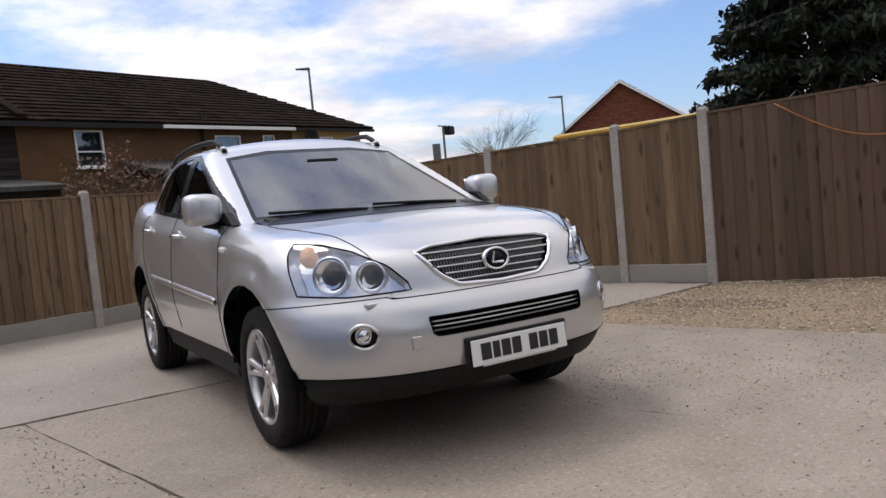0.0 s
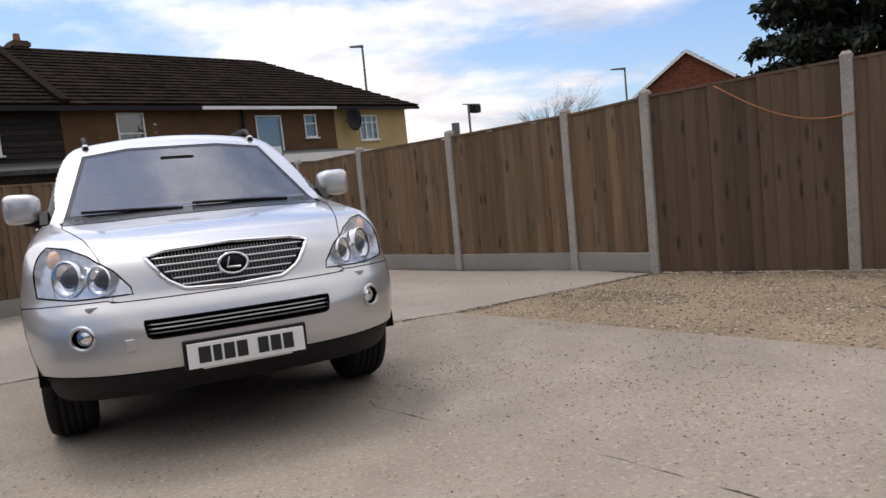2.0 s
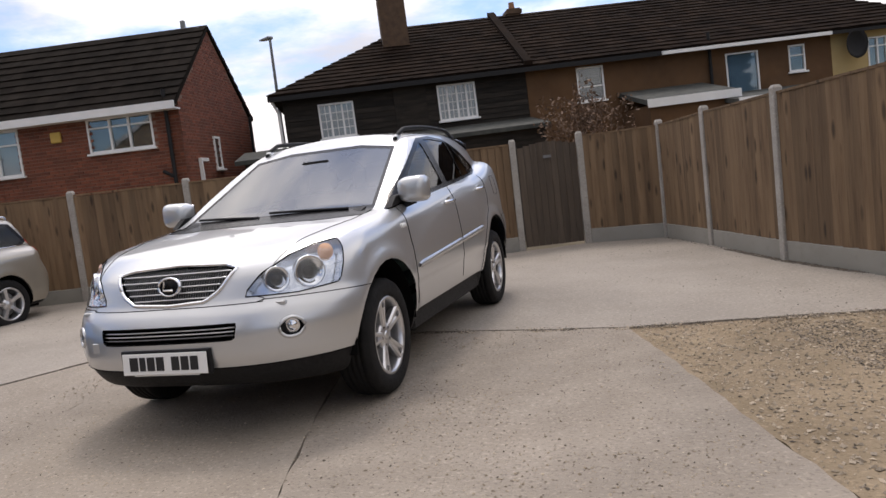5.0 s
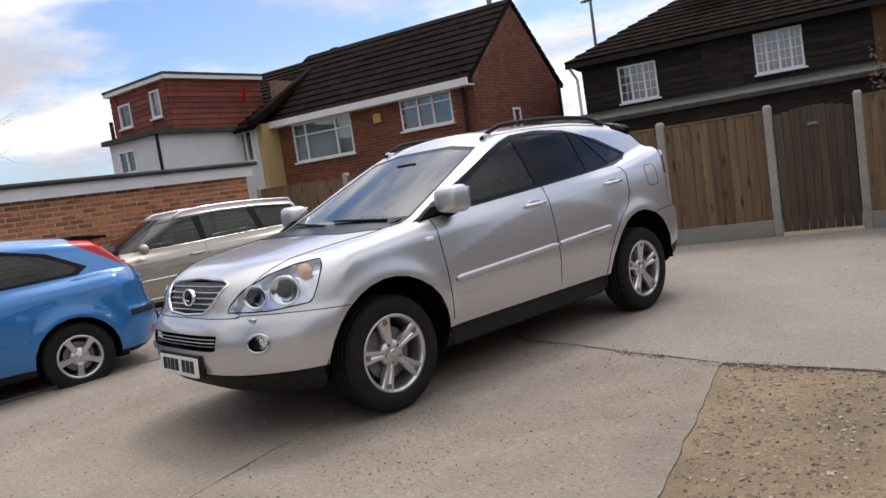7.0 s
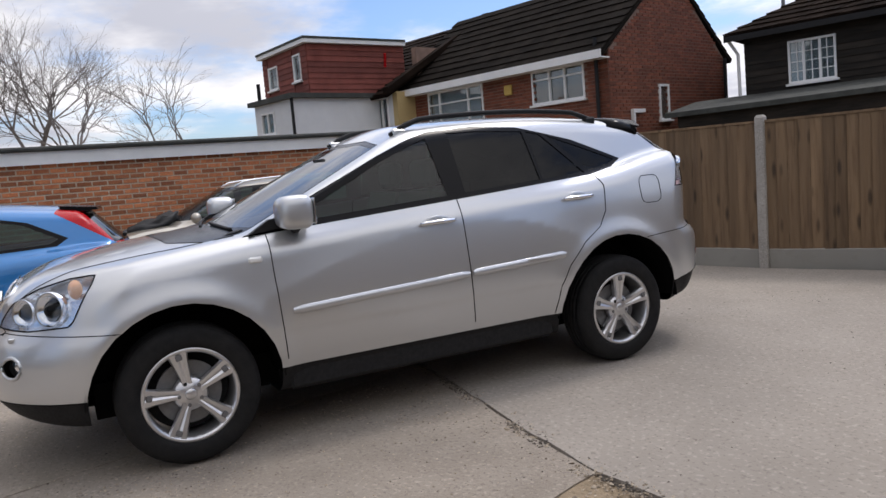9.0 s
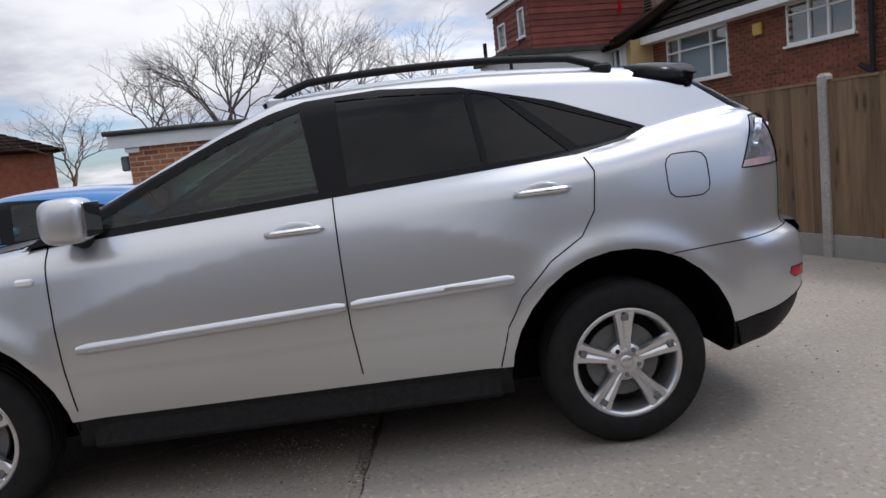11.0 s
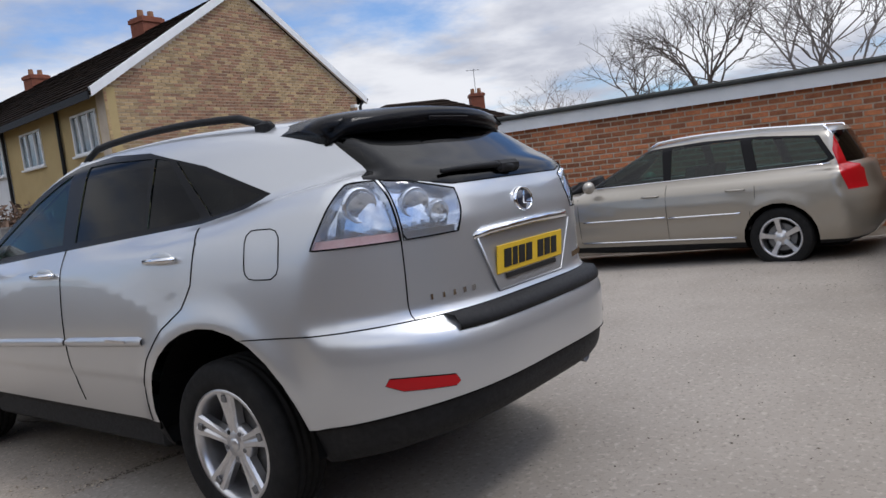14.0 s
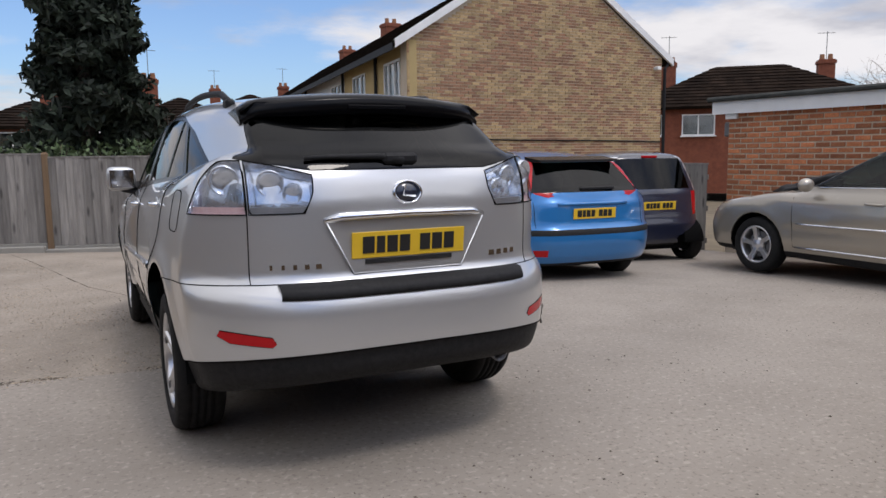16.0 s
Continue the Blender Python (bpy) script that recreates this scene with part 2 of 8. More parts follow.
M = dict(
    silver=material("silver_paint", (0.555, 0.565, 0.575), (0.585, 0.595, 0.605), scale=900, rough=0.32, metal=0.66, coat=1.0),
    champagne=material("champagne_paint", (0.36, 0.325, 0.27), (0.38, 0.345, 0.29), scale=900, rough=0.3, metal=0.5, coat=1.0),
    blue=material("blue_paint", (0.013, 0.165, 0.44), (0.016, 0.18, 0.47), scale=900, rough=0.28, metal=0.25, coat=1.0),
    navy=material("navy_paint", (0.012, 0.016, 0.035), (0.014, 0.018, 0.04), scale=900, rough=0.3, coat=1.0),
    black=material("black_plastic", (0.012, 0.012, 0.013), (0.02, 0.02, 0.021), scale=40, rough=0.6, bump=0.1, bump_scale=600, spec=0.2),
    gloss_black=material("gloss_black", (0.005, 0.005, 0.006), rough=0.22, spec=0.15),
    gap=material("panel_gap", (0.008, 0.008, 0.008), rough=1.0, spec=0.0),
    rubber=material("rubber", (0.009, 0.009, 0.0095), (0.016, 0.0155, 0.015), scale=14, rough=0.8, spec=0.25, bump=0.15, bump_scale=200),
    alloy=material("alloy", (0.62, 0.62, 0.63), (0.68, 0.68, 0.69), scale=30, rough=0.28, metal=0.85),
    chrome=material("chrome", (0.82, 0.83, 0.85), rough=0.07, metal=1.0),
    grey_metal=material("grey_metal", (0.16, 0.16, 0.165), (0.22, 0.22, 0.22), scale=20, rough=0.5, metal=0.5),
    red_lens=material("red_lens", (0.45, 0.006, 0.010), rough=0.25, spec=0.3, coat=0.1),
    amber=material("amber_lens", (0.78, 0.45, 0.28), rough=0.15, coat=1.0),
    lamp_silver=material("lamp_silver", (0.62, 0.66, 0.74), (0.80, 0.83, 0.88), scale=30, rough=0.16, metal=0.75),
    pale_red=material("pale_red_lens", (0.74, 0.46, 0.44), (0.80, 0.56, 0.54), scale=40, rough=0.2),
    clear=pane_material("clear_lens", (0.93, 0.95, 0.97)),
    glass=pane_material("tinted_glass", (0.20, 0.40, 0.345), 0.97, 0.01, 1.3),
    windscreen=pane_material("windscreen_glass", (0.20, 0.29, 0.27), 1.4),
    privacy=pane_material("privacy_glass", (0.022, 0.024, 0.026), 0.92, 0.01, 1.0),
    house_glass=pane_material("house_glass", (0.75, 0.8, 0.82), 1.1),
    seat=material("seat_cloth", (0.16, 0.15, 0.135), (0.20, 0.185, 0.17), scale=60, rough=0.8),
    dash=material("dashboard", (0.05, 0.05, 0.05), (0.07, 0.068, 0.065), scale=60, rough=0.7),
    plate_w=material("plate_white", (0.80, 0.80, 0.78), rough=0.4),
    plate_y=material("plate_yellow", (0.78, 0.50, 0.03), rough=0.4),
    ink=material("ink", (0.015, 0.015, 0.015), rough=0.5),
    concrete=material("concrete_slab", (0.268, 0.227, 0.184), (0.330, 0.284, 0.233), scale=1.1, rough=0.9, bump=0.65, bump_scale=60, fine=48, stain=0.6, stain_scale=0.5),
    smooth_concrete=material("swept_concrete", (0.275, 0.242, 0.206), (0.322, 0.285, 0.244), scale=0.9, rough=0.9, bump=0.25, bump_scale=60, fine=38, stain=0.3, stain_scale=0.6),
    gravel=material("gravel_bed", (0.215, 0.160, 0.098), (0.285, 0.218, 0.142), scale=1.6, rough=0.95, bump=0.9, bump_scale=38, fine=45, stain=0.5, stain_scale=0.9),
    pebble=material("pebble", (0.285, 0.230, 0.165), (0.375, 0.315, 0.245), scale=9, rough=0.9, random_tint=0.45, island=True),
    grit=material("dark_grit", (0.07, 0.06, 0.05), (0.16, 0.13, 0.10), scale=9, rough=0.9, random_tint=0.4, island=True),
    crack=material("open_joint", (0.14, 0.115, 0.088), (0.21, 0.175, 0.135), scale=6, rough=1.0, bump=0.6, bump_scale=60),
    earth=material("earth", (0.16, 0.13, 0.09), (0.22, 0.18, 0.12), scale=2, rough=1.0, bump=0.6, bump_scale=20, stain=0.4),
    board=material("fence_board", (0.122, 0.075, 0.041), (0.232, 0.152, 0.085), scale=2.2, rough=0.85, bump=0.35, bump_scale=9, stretch=(9, 9, 0.7), random_tint=0.24, stain=0.55, stain_scale=1.1, knots=0.8),
    board_dark=material("gate_board", (0.0700, 0.0525, 0.0385), (0.1050, 0.0805, 0.0595), scale=2.2, rough=0.9, bump=0.35, bump_scale=9, stretch=(9, 9, 0.7), random_tint=0.25, stain=0.4),
    board_red=material("fence_board_reddish", (0.100, 0.062, 0.039), (0.150, 0.098, 0.063), scale=2.2, rough=0.85, bump=0.35, bump_scale=9, stretch=(9, 9, 0.7), random_tint=0.22, stain=0.55, stain_scale=1.1, knots=0.8),
    board_old=material("weathered_board", (0.1768, 0.1632, 0.1496), (0.2720, 0.2550, 0.2312), scale=2.2, rough=0.9, bump=0.4, bump_scale=9, stretch=(9, 9, 0.7), random_tint=0.25, stain=0.6, stain_scale=1.3, knots=0.8),
    post=material("concrete_post", (0.3060, 0.2848, 0.2550), (0.3910, 0.3655, 0.3315), scale=5, rough=0.9, bump=0.3, bump_scale=90, fine=70, stain=0.35, stain_scale=2),
    base_board=material("concrete_gravel_board", (0.2400, 0.2280, 0.2000), (0.3200, 0.3080, 0.2760), scale=3, rough=0.9, bump=0.3, bump_scale=80, stain=0.5, stain_scale=1.5),
    red_brick=material("red_brick", (0.34, 0.105, 0.040), (0.46, 0.175, 0.072), scale=9, rough=0.85, bump=0.3, bump_scale=60, random_tint=0.45, fine=60),
    red_brick_joined=material("red_brick_joined", (0.34, 0.105, 0.040), (0.46, 0.175, 0.072), scale=9, rough=0.85, bump=0.3, bump_scale=60, random_tint=0.45, fine=60, island=True),
    soot_brick=material("sooty_brick", (0.06, 0.036, 0.022), (0.10, 0.06, 0.035), scale=6, rough=0.9, bump=0.3, bump_scale=40),
    red_brick_far=material("dark_red_brick", (0.1360, 0.0384, 0.0208), (0.2000, 0.0640, 0.0320), scale=7, rough=0.85, bump=0.3, bump_scale=60, random_tint=0.3, island=True, fine=60),
    yellow_brick=material("yellow_brick", (0.355, 0.243, 0.122), (0.430, 0.303, 0.160), scale=7, rough=0.85, bump=0.3, bump_scale=60, random_tint=0.28, island=True, fine=60),
    pink_brick=material("pinkish_brick", (0.2640, 0.1360, 0.0800), (0.3200, 0.1840, 0.1040), scale=7, rough=0.85, bump=0.3, bump_scale=60, random_tint=0.28, island=True, fine=60),
    mortar=material("mortar", (0.50, 0.41, 0.31), (0.60, 0.51, 0.40), scale=4, rough=0.95, bump=0.3, bump_scale=90),
    mortar_dark=material("dark_mortar", (0.20, 0.13, 0.10), (0.26, 0.17, 0.13), scale=4, rough=0.95),
    white_paint=material("white_paint", (0.74, 0.74, 0.73), (0.80, 0.80, 0.79), scale=3, rough=0.5, stain=0.15, stain_scale=1.2),
    render_white=material("white_render", (0.6072, 0.6164, 0.6256), (0.6808, 0.6900, 0.6992), scale=1.2, rough=0.85, bump=0.3, bump_scale=60, stain=0.15),
    felt=material("roof_felt", (0.03, 0.033, 0.03), (0.06, 0.062, 0.055), scale=4, rough=0.85, bump=0.3, bump_scale=50),
    tile=material("roof_tile", (0.012, 0.0080, 0.006), (0.024, 0.0155, 0.011), scale=1.2, rough=0.95, random_tint=0.28, island=True, stain=0.45, stain_scale=0.8, spec=0.05),
    tile_dark=material("dark_roof_tile", (0.011, 0.009, 0.0075), (0.019, 0.015, 0.012), scale=1.2, rough=0.95, random_tint=0.25, island=True, stain=0.3, stain_scale=0.8, spec=0.05),
    tile_red=material("hung_red_tile", (0.14, 0.035, 0.025), (0.20, 0.055, 0.04), scale=3, rough=0.85, random_tint=0.25, island=True),
    brown_render=material("brown_render", (0.0938, 0.0465, 0.0195), (0.1312, 0.0675, 0.0285), scale=1.0, rough=0.9, bump=0.4, bump_scale=50, stain=0.5, stain_scale=0.7),
    cream_render=material("cream_render", (0.42, 0.31, 0.14), (0.48, 0.36, 0.17), scale=1.0, rough=0.9, bump=0.3, bump_scale=50, stain=0.2),
    black_board=material("tarred_board", (0.014, 0.012, 0.010), (0.035, 0.028, 0.022), scale=3, rough=0.75, random_tint=0.3, bump=0.3, bump_scale=20, stretch=(0.6, 4, 4), spec=0.2),
    curtain=material("curtain", (0.55, 0.57, 0.58), (0.66, 0.68, 0.69), scale=5, rough=0.9, stretch=(6, 6, 0.5)),
    curtain_blue=material("blue_curtain", (0.30, 0.42, 0.55), (0.40, 0.52, 0.62), scale=5, rough=0.9, stretch=(6, 6, 0.5)),
    # flat sheet behind panes: the unlit room's shade is put into its colour
    room_shade=material("room_shade", (0.06, 0.065, 0.07), (0.10, 0.105, 0.11), scale=2, rough=0.9),
    bark=material("bark", (0.07, 0.055, 0.045), (0.13, 0.105, 0.09), scale=8, rough=0.9, bump=0.4, bump_scale=30),
    bark_grey=material("grey_bark", (0.16, 0.14, 0.13), (0.24, 0.215, 0.20), scale=8, rough=0.9),
    needle=material("conifer_foliage", (0.0072, 0.0132, 0.0072), (0.0168, 0.0270, 0.0132), scale=2, rough=0.8, random_tint=0.5, island=True),
    leaf=material("shrub_leaf", (0.035, 0.06, 0.022), (0.075, 0.11, 0.04), scale=2, rough=0.7, random_tint=0.5, island=True),
    dry=material("dry_stems", (0.10, 0.06, 0.04), (0.17, 0.11, 0.075), scale=4, rough=0.9, random_tint=0.4, island=True),
    lamp_grey=material("lamp_column", (0.13, 0.135, 0.14), (0.18, 0.185, 0.19), scale=6, rough=0.5, metal=0.4),
    yellow_bar=material("yellow_paint", (0.50, 0.33, 0.06), (0.58, 0.39, 0.09), scale=4, rough=0.5),
    orange=material("orange_cord", (0.42, 0.16, 0.05), rough=0.7),
    rust=material("rust", (0.22, 0.10, 0.05), (0.30, 0.15, 0.08), scale=20, rough=0.85),
)


# ---- mesh helpers ----
def part(name, bm, mat, parent=None, label="", smooth=False, m=None):
    me = bpy.data.meshes.new(name)
    bm.to_mesh(me)
    bm.free()
    me.materials.append(M[mat])
    if smooth:
        me.polygons.foreach_set("use_smooth", [True] * len(me.polygons))
    ob = new(name, me)
    ob.parent = parent
    if m is not None:
        ob.matrix_basis = m
    if label:
        ob["label"] = label
    return ob


def shared(name, me, parent, m):
    ob = new(name, me)
    ob.parent = parent
    ob.matrix_basis = m
    return ob


def empty(name, m, label="", category="", group="", kind=""):
    ob = new(name)
    ob.empty_display_size = 0.1
    ob.matrix_basis = m
    return tagged(ob, label, category, group, kind)


def box(bm, x0, x1, y0, y1, z0, z1, bevel=0.0):
    r = bmesh.ops.create_cube(bm, size=1.0, matrix=Matrix.LocRotScale(((x0 + x1) / 2, (y0 + y1) / 2, (z0 + z1) / 2), None, (abs(x1 - x0), abs(y1 - y0), abs(z1 - z0))))
    if bevel:
        es = list({e for v in r["verts"] for e in v.link_edges})
        bmesh.ops.bevel(bm, geom=es, offset=bevel, segments=1, affect="EDGES", profile=0.5)
    return bm


def boxed(*args, **kw):
    return box(bmesh.new(), *args, **kw)


def prism(bm, pts, a, b, axis=1):
    """A flat outline pts, drawn out from a to b along an axis; pts fill the two other axes in order."""
    def at(p, t):
        v = list(p)
        v.insert(axis, t)
        return bm.verts.new(v)
    lo, hi = [at(p, a) for p in pts], [at(p, b) for p in pts]
    n = len(pts)
    bm.faces.new(lo)
    bm.faces.new(hi[::-1])
    for i in range(n):
        bm.faces.new((lo[i], hi[i], hi[(i + 1) % n], lo[(i + 1) % n]))
    bmesh.ops.recalc_face_normals(bm, faces=bm.faces)
    return bm


def tube(bm, path, r, sides=8, r_end=None, cap=True):
    path = [Vector(p) for p in path]
    rings = []
    up = Vector((0.13, 0.21, 0.97))
    for i, p in enumerate(path):
        d = (path[min(i + 1, len(path) - 1)] - path[max(i - 1, 0)]).normalized()
        s = d.cross(up)
        if s.length < 0.05:
            s = d.cross(Vector((1, 0, 0)))
        s.normalize()
        t = d.cross(s)
        k = i / max(1, len(path) - 1)
        rad = r + ((r_end if r_end is not None else r) - r) * k
        rings.append([bm.verts.new(p + (s * math.cos(a) + t * math.sin(a)) * rad) for a in (2 * math.pi * j / sides for j in range(sides))])
    for a, b in zip(rings, rings[1:]):
        for j in range(sides):
            bm.faces.new((a[j], a[(j + 1) % sides], b[(j + 1) % sides], b[j]))
    if cap:
        bm.faces.new(rings[0][::-1])
        bm.faces.new(rings[-1])
    return bm


def lathe(bm, prof, steps=48, axis="x"):
    """prof: (radius, offset along the axis) pairs, spun round the axis."""
    rings = []
    for r, o in prof:
        ring = []
        for j in range(steps):
            a = 2 * math.pi * j / steps
            c, s = r * math.cos(a), r * math.sin(a)
            ring.append(bm.verts.new((o, c, s) if axis == "x" else ((c, s, o) if axis == "z" else (c, o, s))))
        rings.append(ring)
    for a, b in zip(rings, rings[1:]):
        for j in range(steps):
            bm.faces.new((a[j], a[(j + 1) % steps], b[(j + 1) % steps], b[j]))
    bmesh.ops.recalc_face_normals(bm, faces=bm.faces)
    return bm

# ---- ground ----
rng = random.Random(4)


def fall(x, y):
    """How far the yard drops towards the parked cars by the garage."""
    return -0.05 * max(0.0, 0.7071 * ((-2.0 - x) + (0.36 - y)) - 1.8)


def sheet(name, pts, z0, z1, mat, label, kind="structure", category="ground", jitter=0.0, step=0.12):
    """A slab with a ragged rim."""
    out = []
    for (x0, y0), (x1, y1) in zip(pts, pts[1:] + pts[:1]):
        n = max(1, int(math.hypot(x1 - x0, y1 - y0) / step)) if jitter else 1
        n = min(n, 90)
        for i in range(n):
            k = i / n
            out.append((x0 + (x1 - x0) * k + rng.uniform(-jitter, jitter), y0 + (y1 - y0) * k + rng.uniform(-jitter, jitter)))
    bm = bmesh.new()
    lo = [bm.verts.new((x, y, z0)) for x, y in out]
    hi = [bm.verts.new((x, y, z1)) for x, y in out]
    bm.faces.new(hi)
    for i in range(len(out)):
        bm.faces.new((lo[i], lo[(i + 1) % len(out)], hi[(i + 1) % len(out)], hi[i]))
    bmesh.ops.bisect_plane(bm, geom=bm.faces[:] + bm.edges[:] + bm.verts[:], dist=1e-6, plane_co=Vector((-2.0, 0.36, 0)) + Vector((-0.7071, -0.7071, 0)) * 1.8, plane_no=(0.7071, 0.7071, 0))
    for v in bm.verts:
        v.co.z += fall(v.co.x, v.co.y)
    bmesh.ops.recalc_face_normals(bm, faces=bm.faces)
    return tagged(part(name, bm, mat), label, category, kind=kind)


def ground_sheet():
    bm = bmesh.new()
    bmesh.ops.create_grid(bm, x_segments=40, y_segments=40, size=1500)
    for v in bm.verts:
        v.co.z = -0.62
    tagged(part("ground", bm, "earth"), "brown earth and rough ground beyond the yard", "ground", kind="structure")


ground_sheet()
REAR_LINE = [(-2.0, 0.36), (-0.6, 0.37), (0.72, 0.24), (1.6, 0.13), (2.17, 0.09)]
YARD_N = [(4.55, 0.33), (4.25, 1.3), (3.52, 2.8), (2.9, 4.42), (2.33, 5.68), (1.2, 5.78), (-0.87, 4.86), (-4.8, 3.95), (-8.0, 2.9)]
sheet("pavement_rear", REAR_LINE + YARD_N + [(-7.85, -3.5), (-8.0, -5.2), (-4.1, -6.1), (-2.95, -1.4), (-2.46, -0.31)], -0.7, 0.0, "smooth_concrete", "pale swept concrete slab with cracks and grit", category="concrete slab", jitter=0.012)
JOINT_A = [(-0.02, 0.27), (0.43, -1.41), (0.85, -2.72), (1.16, -3.4), (2.2, -7.75)]
JOINT_B = [(-1.86, 0.31), (-1.36, -1.76), (-0.99, -2.85), (0.35, -7.3)]


def off(pts, dx):
    return [(x + dx, y) for x, y in pts]


sheet("pavement_front_right", off(JOINT_A, 0.004) + [(4.4, -8.3), (4.15, -5.9), (3.07, -2.64), (2.15, 0.078), (1.6, 0.118), (0.72, 0.228)], -0.7, -0.004, "concrete", "exposed-aggregate concrete slab, worn and stony", category="concrete slab", jitter=0.011)
sheet("pavement_front_middle", off(JOINT_B, 0.004) + off(JOINT_A, -0.004)[::-1] + [(-0.6, 0.357)], -0.7, -0.002, "concrete", "exposed-aggregate concrete slab under the parked car", category="concrete slab", jitter=0.006)
sheet("pavement_front_left", [(-1.9, 0.33), (-2.0, 0.33), (-2.43, -0.33), (-2.92, -1.42), (-4.05, -6.1), (0.33, -7.28)] + off(JOINT_B, -0.004)[::-1][1:], -0.7, -0.006, "concrete", "exposed-aggregate concrete slab, worn and stony", category="concrete slab", jitter=0.006)
sheet("gravel_strip", [(2.14, 0.06), (3.07, -2.64), (4.15, -5.9), (4.4, -8.3), (9.0, -9.5), (9.0, -6.0), (5.6, -1.3), (4.6, 0.33), (3.3, 0.22)], -0.7, -0.012, "gravel", "loose brown gravel strip beside the concrete", category="gravel", jitter=0.02)
sheet("joint_filling", [(-2.9, -1.5), (-2.4, -0.3), (-1.95, 0.42), (0.7, 0.30), (2.2, 0.14), (2.1, 0.0), (0.7, 0.16), (-0.2, 0.2), (1.3, -3.5), (2.3, -7.6), (2.1, -7.6), (0.9, -3.0), (-0.3, 0.2), (-1.8, 0.2), (0.4, -7.2), (0.2, -7.2), (-1.95, 0.2)], -0.7, -0.022, "crack", "dark dirt in the open slab joints", category="joint")


def inside(p, poly):
    x, y, c = p[0], p[1], False
    for (x0, y0), (x1, y1) in zip(poly, poly[1:] + poly[:1]):
        if (y0 > y) != (y1 > y) and x < (x1 - x0) * (y - y0) / (y1 - y0) + x0:
            c = not c
    return c


def stones(name, count, poly, r0, r1, z, mat, label, seed, crowd=None):
    r = np.random.RandomState(seed)
    xs, ys = [p[0] for p in poly], [p[1] for p in poly]
    base = np.array([(1, 0, 0), (-1, 0, 0), (0, 1, 0), (0, -1, 0), (0, 0, 1), (0, 0, -1)], float)
    tri = np.array([(0, 2, 4), (2, 1, 4), (1, 3, 4), (3, 0, 4), (2, 0, 5), (1, 2, 5), (3, 1, 5), (0, 3, 5)])
    vs, fs = [], []
    while len(vs) < count:
        p = (r.uniform(min(xs), max(xs)), r.uniform(min(ys), max(ys)))
        if not inside(p, poly) or (crowd and r.rand() > crowd(*p)):
            continue
        s = r0 + (r1 - r0) * r.rand() ** 2.5
        a = r.rand() * 6.28
        v = base * (s * r.uniform(0.8, 1.4), s * r.uniform(0.6, 1.0), s * r.uniform(0.4, 0.7)) + r.normal(0, s * 0.12, (6, 3))
        v = v @ np.array([(math.cos(a), math.sin(a), 0), (-math.sin(a), math.cos(a), 0), (0, 0, 1)]) + (p[0], p[1], z + s * 0.2 + fall(*p))
        fs.append(tri + 6 * len(vs))
        vs.append(v)
    me = bpy.data.meshes.new(name)
    me.from_pydata(np.concatenate(vs).tolist(), [], np.concatenate(fs).tolist())
    me.materials.append(M[mat])
    tagged(new(name, me), label, "gravel", kind="stuff")


GRAVEL = [(2.2, 0.03), (3.1, -2.64), (3.7, -4.6), (7.0, -4.2), (5.6, -1.3), (4.6, 0.3)]
stones("gravel_stones", 14000, GRAVEL, 0.004, 0.017, -0.012, "pebble", "loose pale and brown gravel stones", 1)
stones("gravel_dark_stones", 3500, GRAVEL, 0.003, 0.012, -0.012, "grit", "small dark stones and dirt crumbs", 2)
FRONT = [(-2.0, 0.2), (2.1, 0.05), (3.0, -2.6), (4.0, -5.8), (-0.5, -6.2), (-1.6, -4.0)]
stones("slab_chippings", 15000, FRONT, 0.0025, 0.009, -0.004, "pebble", "fine stone chippings set in the worn slab", 3, lambda x, y: 0.25 + 0.75 * (noise.noise(Vector((x * 0.9, y * 0.9, 0))) > 0.05))
stones("slab_dark_grit", 2600, FRONT, 0.002, 0.007, -0.003, "grit", "fine dark grit on the worn slab", 4)
stones("yard_grit", 1700, [(2.2, 0.2), (4.4, 0.4), (2.3, 5.5), (-4, 3.8), (-7, 2.5), (-5, -0.5), (-1.2, 0.5), (1.0, 2.8)], 0.002, 0.008, 0.0, "grit", "scattered grit and crumbs on the swept slab", 5, lambda x, y: 0.15 + 0.85 * (noise.noise(Vector((x * 1.3, y * 1.3, 4))) > 0.2))

LINE = REAR_LINE[1:] + [(3.3, 0.2), (4.5, 0.32)]
stones("joint_crumbs", 2600, [(x, y + 0.05) for x, y in LINE] + [(x, y - 0.07) for x, y in LINE[::-1]], 0.002, 0.010, -0.004, "grit", "dirt crumbs and small stones along the broken joint", 6, lambda x, y: 0.1 + 0.9 * (noise.noise(Vector((x * 2.3, y * 2.3, 9))) > 0.0))
stones("joint_pebbles", 1500, [(x, y + 0.07) for x, y in LINE] + [(x, y - 0.10) for x, y in LINE[::-1]], 0.003, 0.012, -0.004, "pebble", "pale pebbles along the broken joint", 7, lambda x, y: 0.1 + 0.9 * (noise.noise(Vector((x * 2.0, y * 2.0, 5))) > 0.05))

# ---- fences ----
BOARDS = {}


def board_mesh(kind, mat, w, h, seed):
    key = (mat, round(w, 3), round(h, 2), seed)
    if key not in BOARDS:
        r = random.Random(seed)
        bm = bmesh.new()
        # feather edge: thick on one side, thin on the other
        prism(bm, [(-w / 2, 0.0), (w / 2, 0.0), (w / 2, -0.006), (-w / 2, -0.023)], 0.0, h, axis=2)
        for v in bm.verts:
            v.co.x += r.uniform(-0.002, 0.002)
            if v.co.z > 0.1:
                v.co.z += r.uniform(-0.004, 0.004)
        me = bpy.data.meshes.new("board")
        bm.to_mesh(me)
        bm.free()
        me.materials.append(M[mat])
        BOARDS[key] = me
    return BOARDS[key]


RUN = [None]


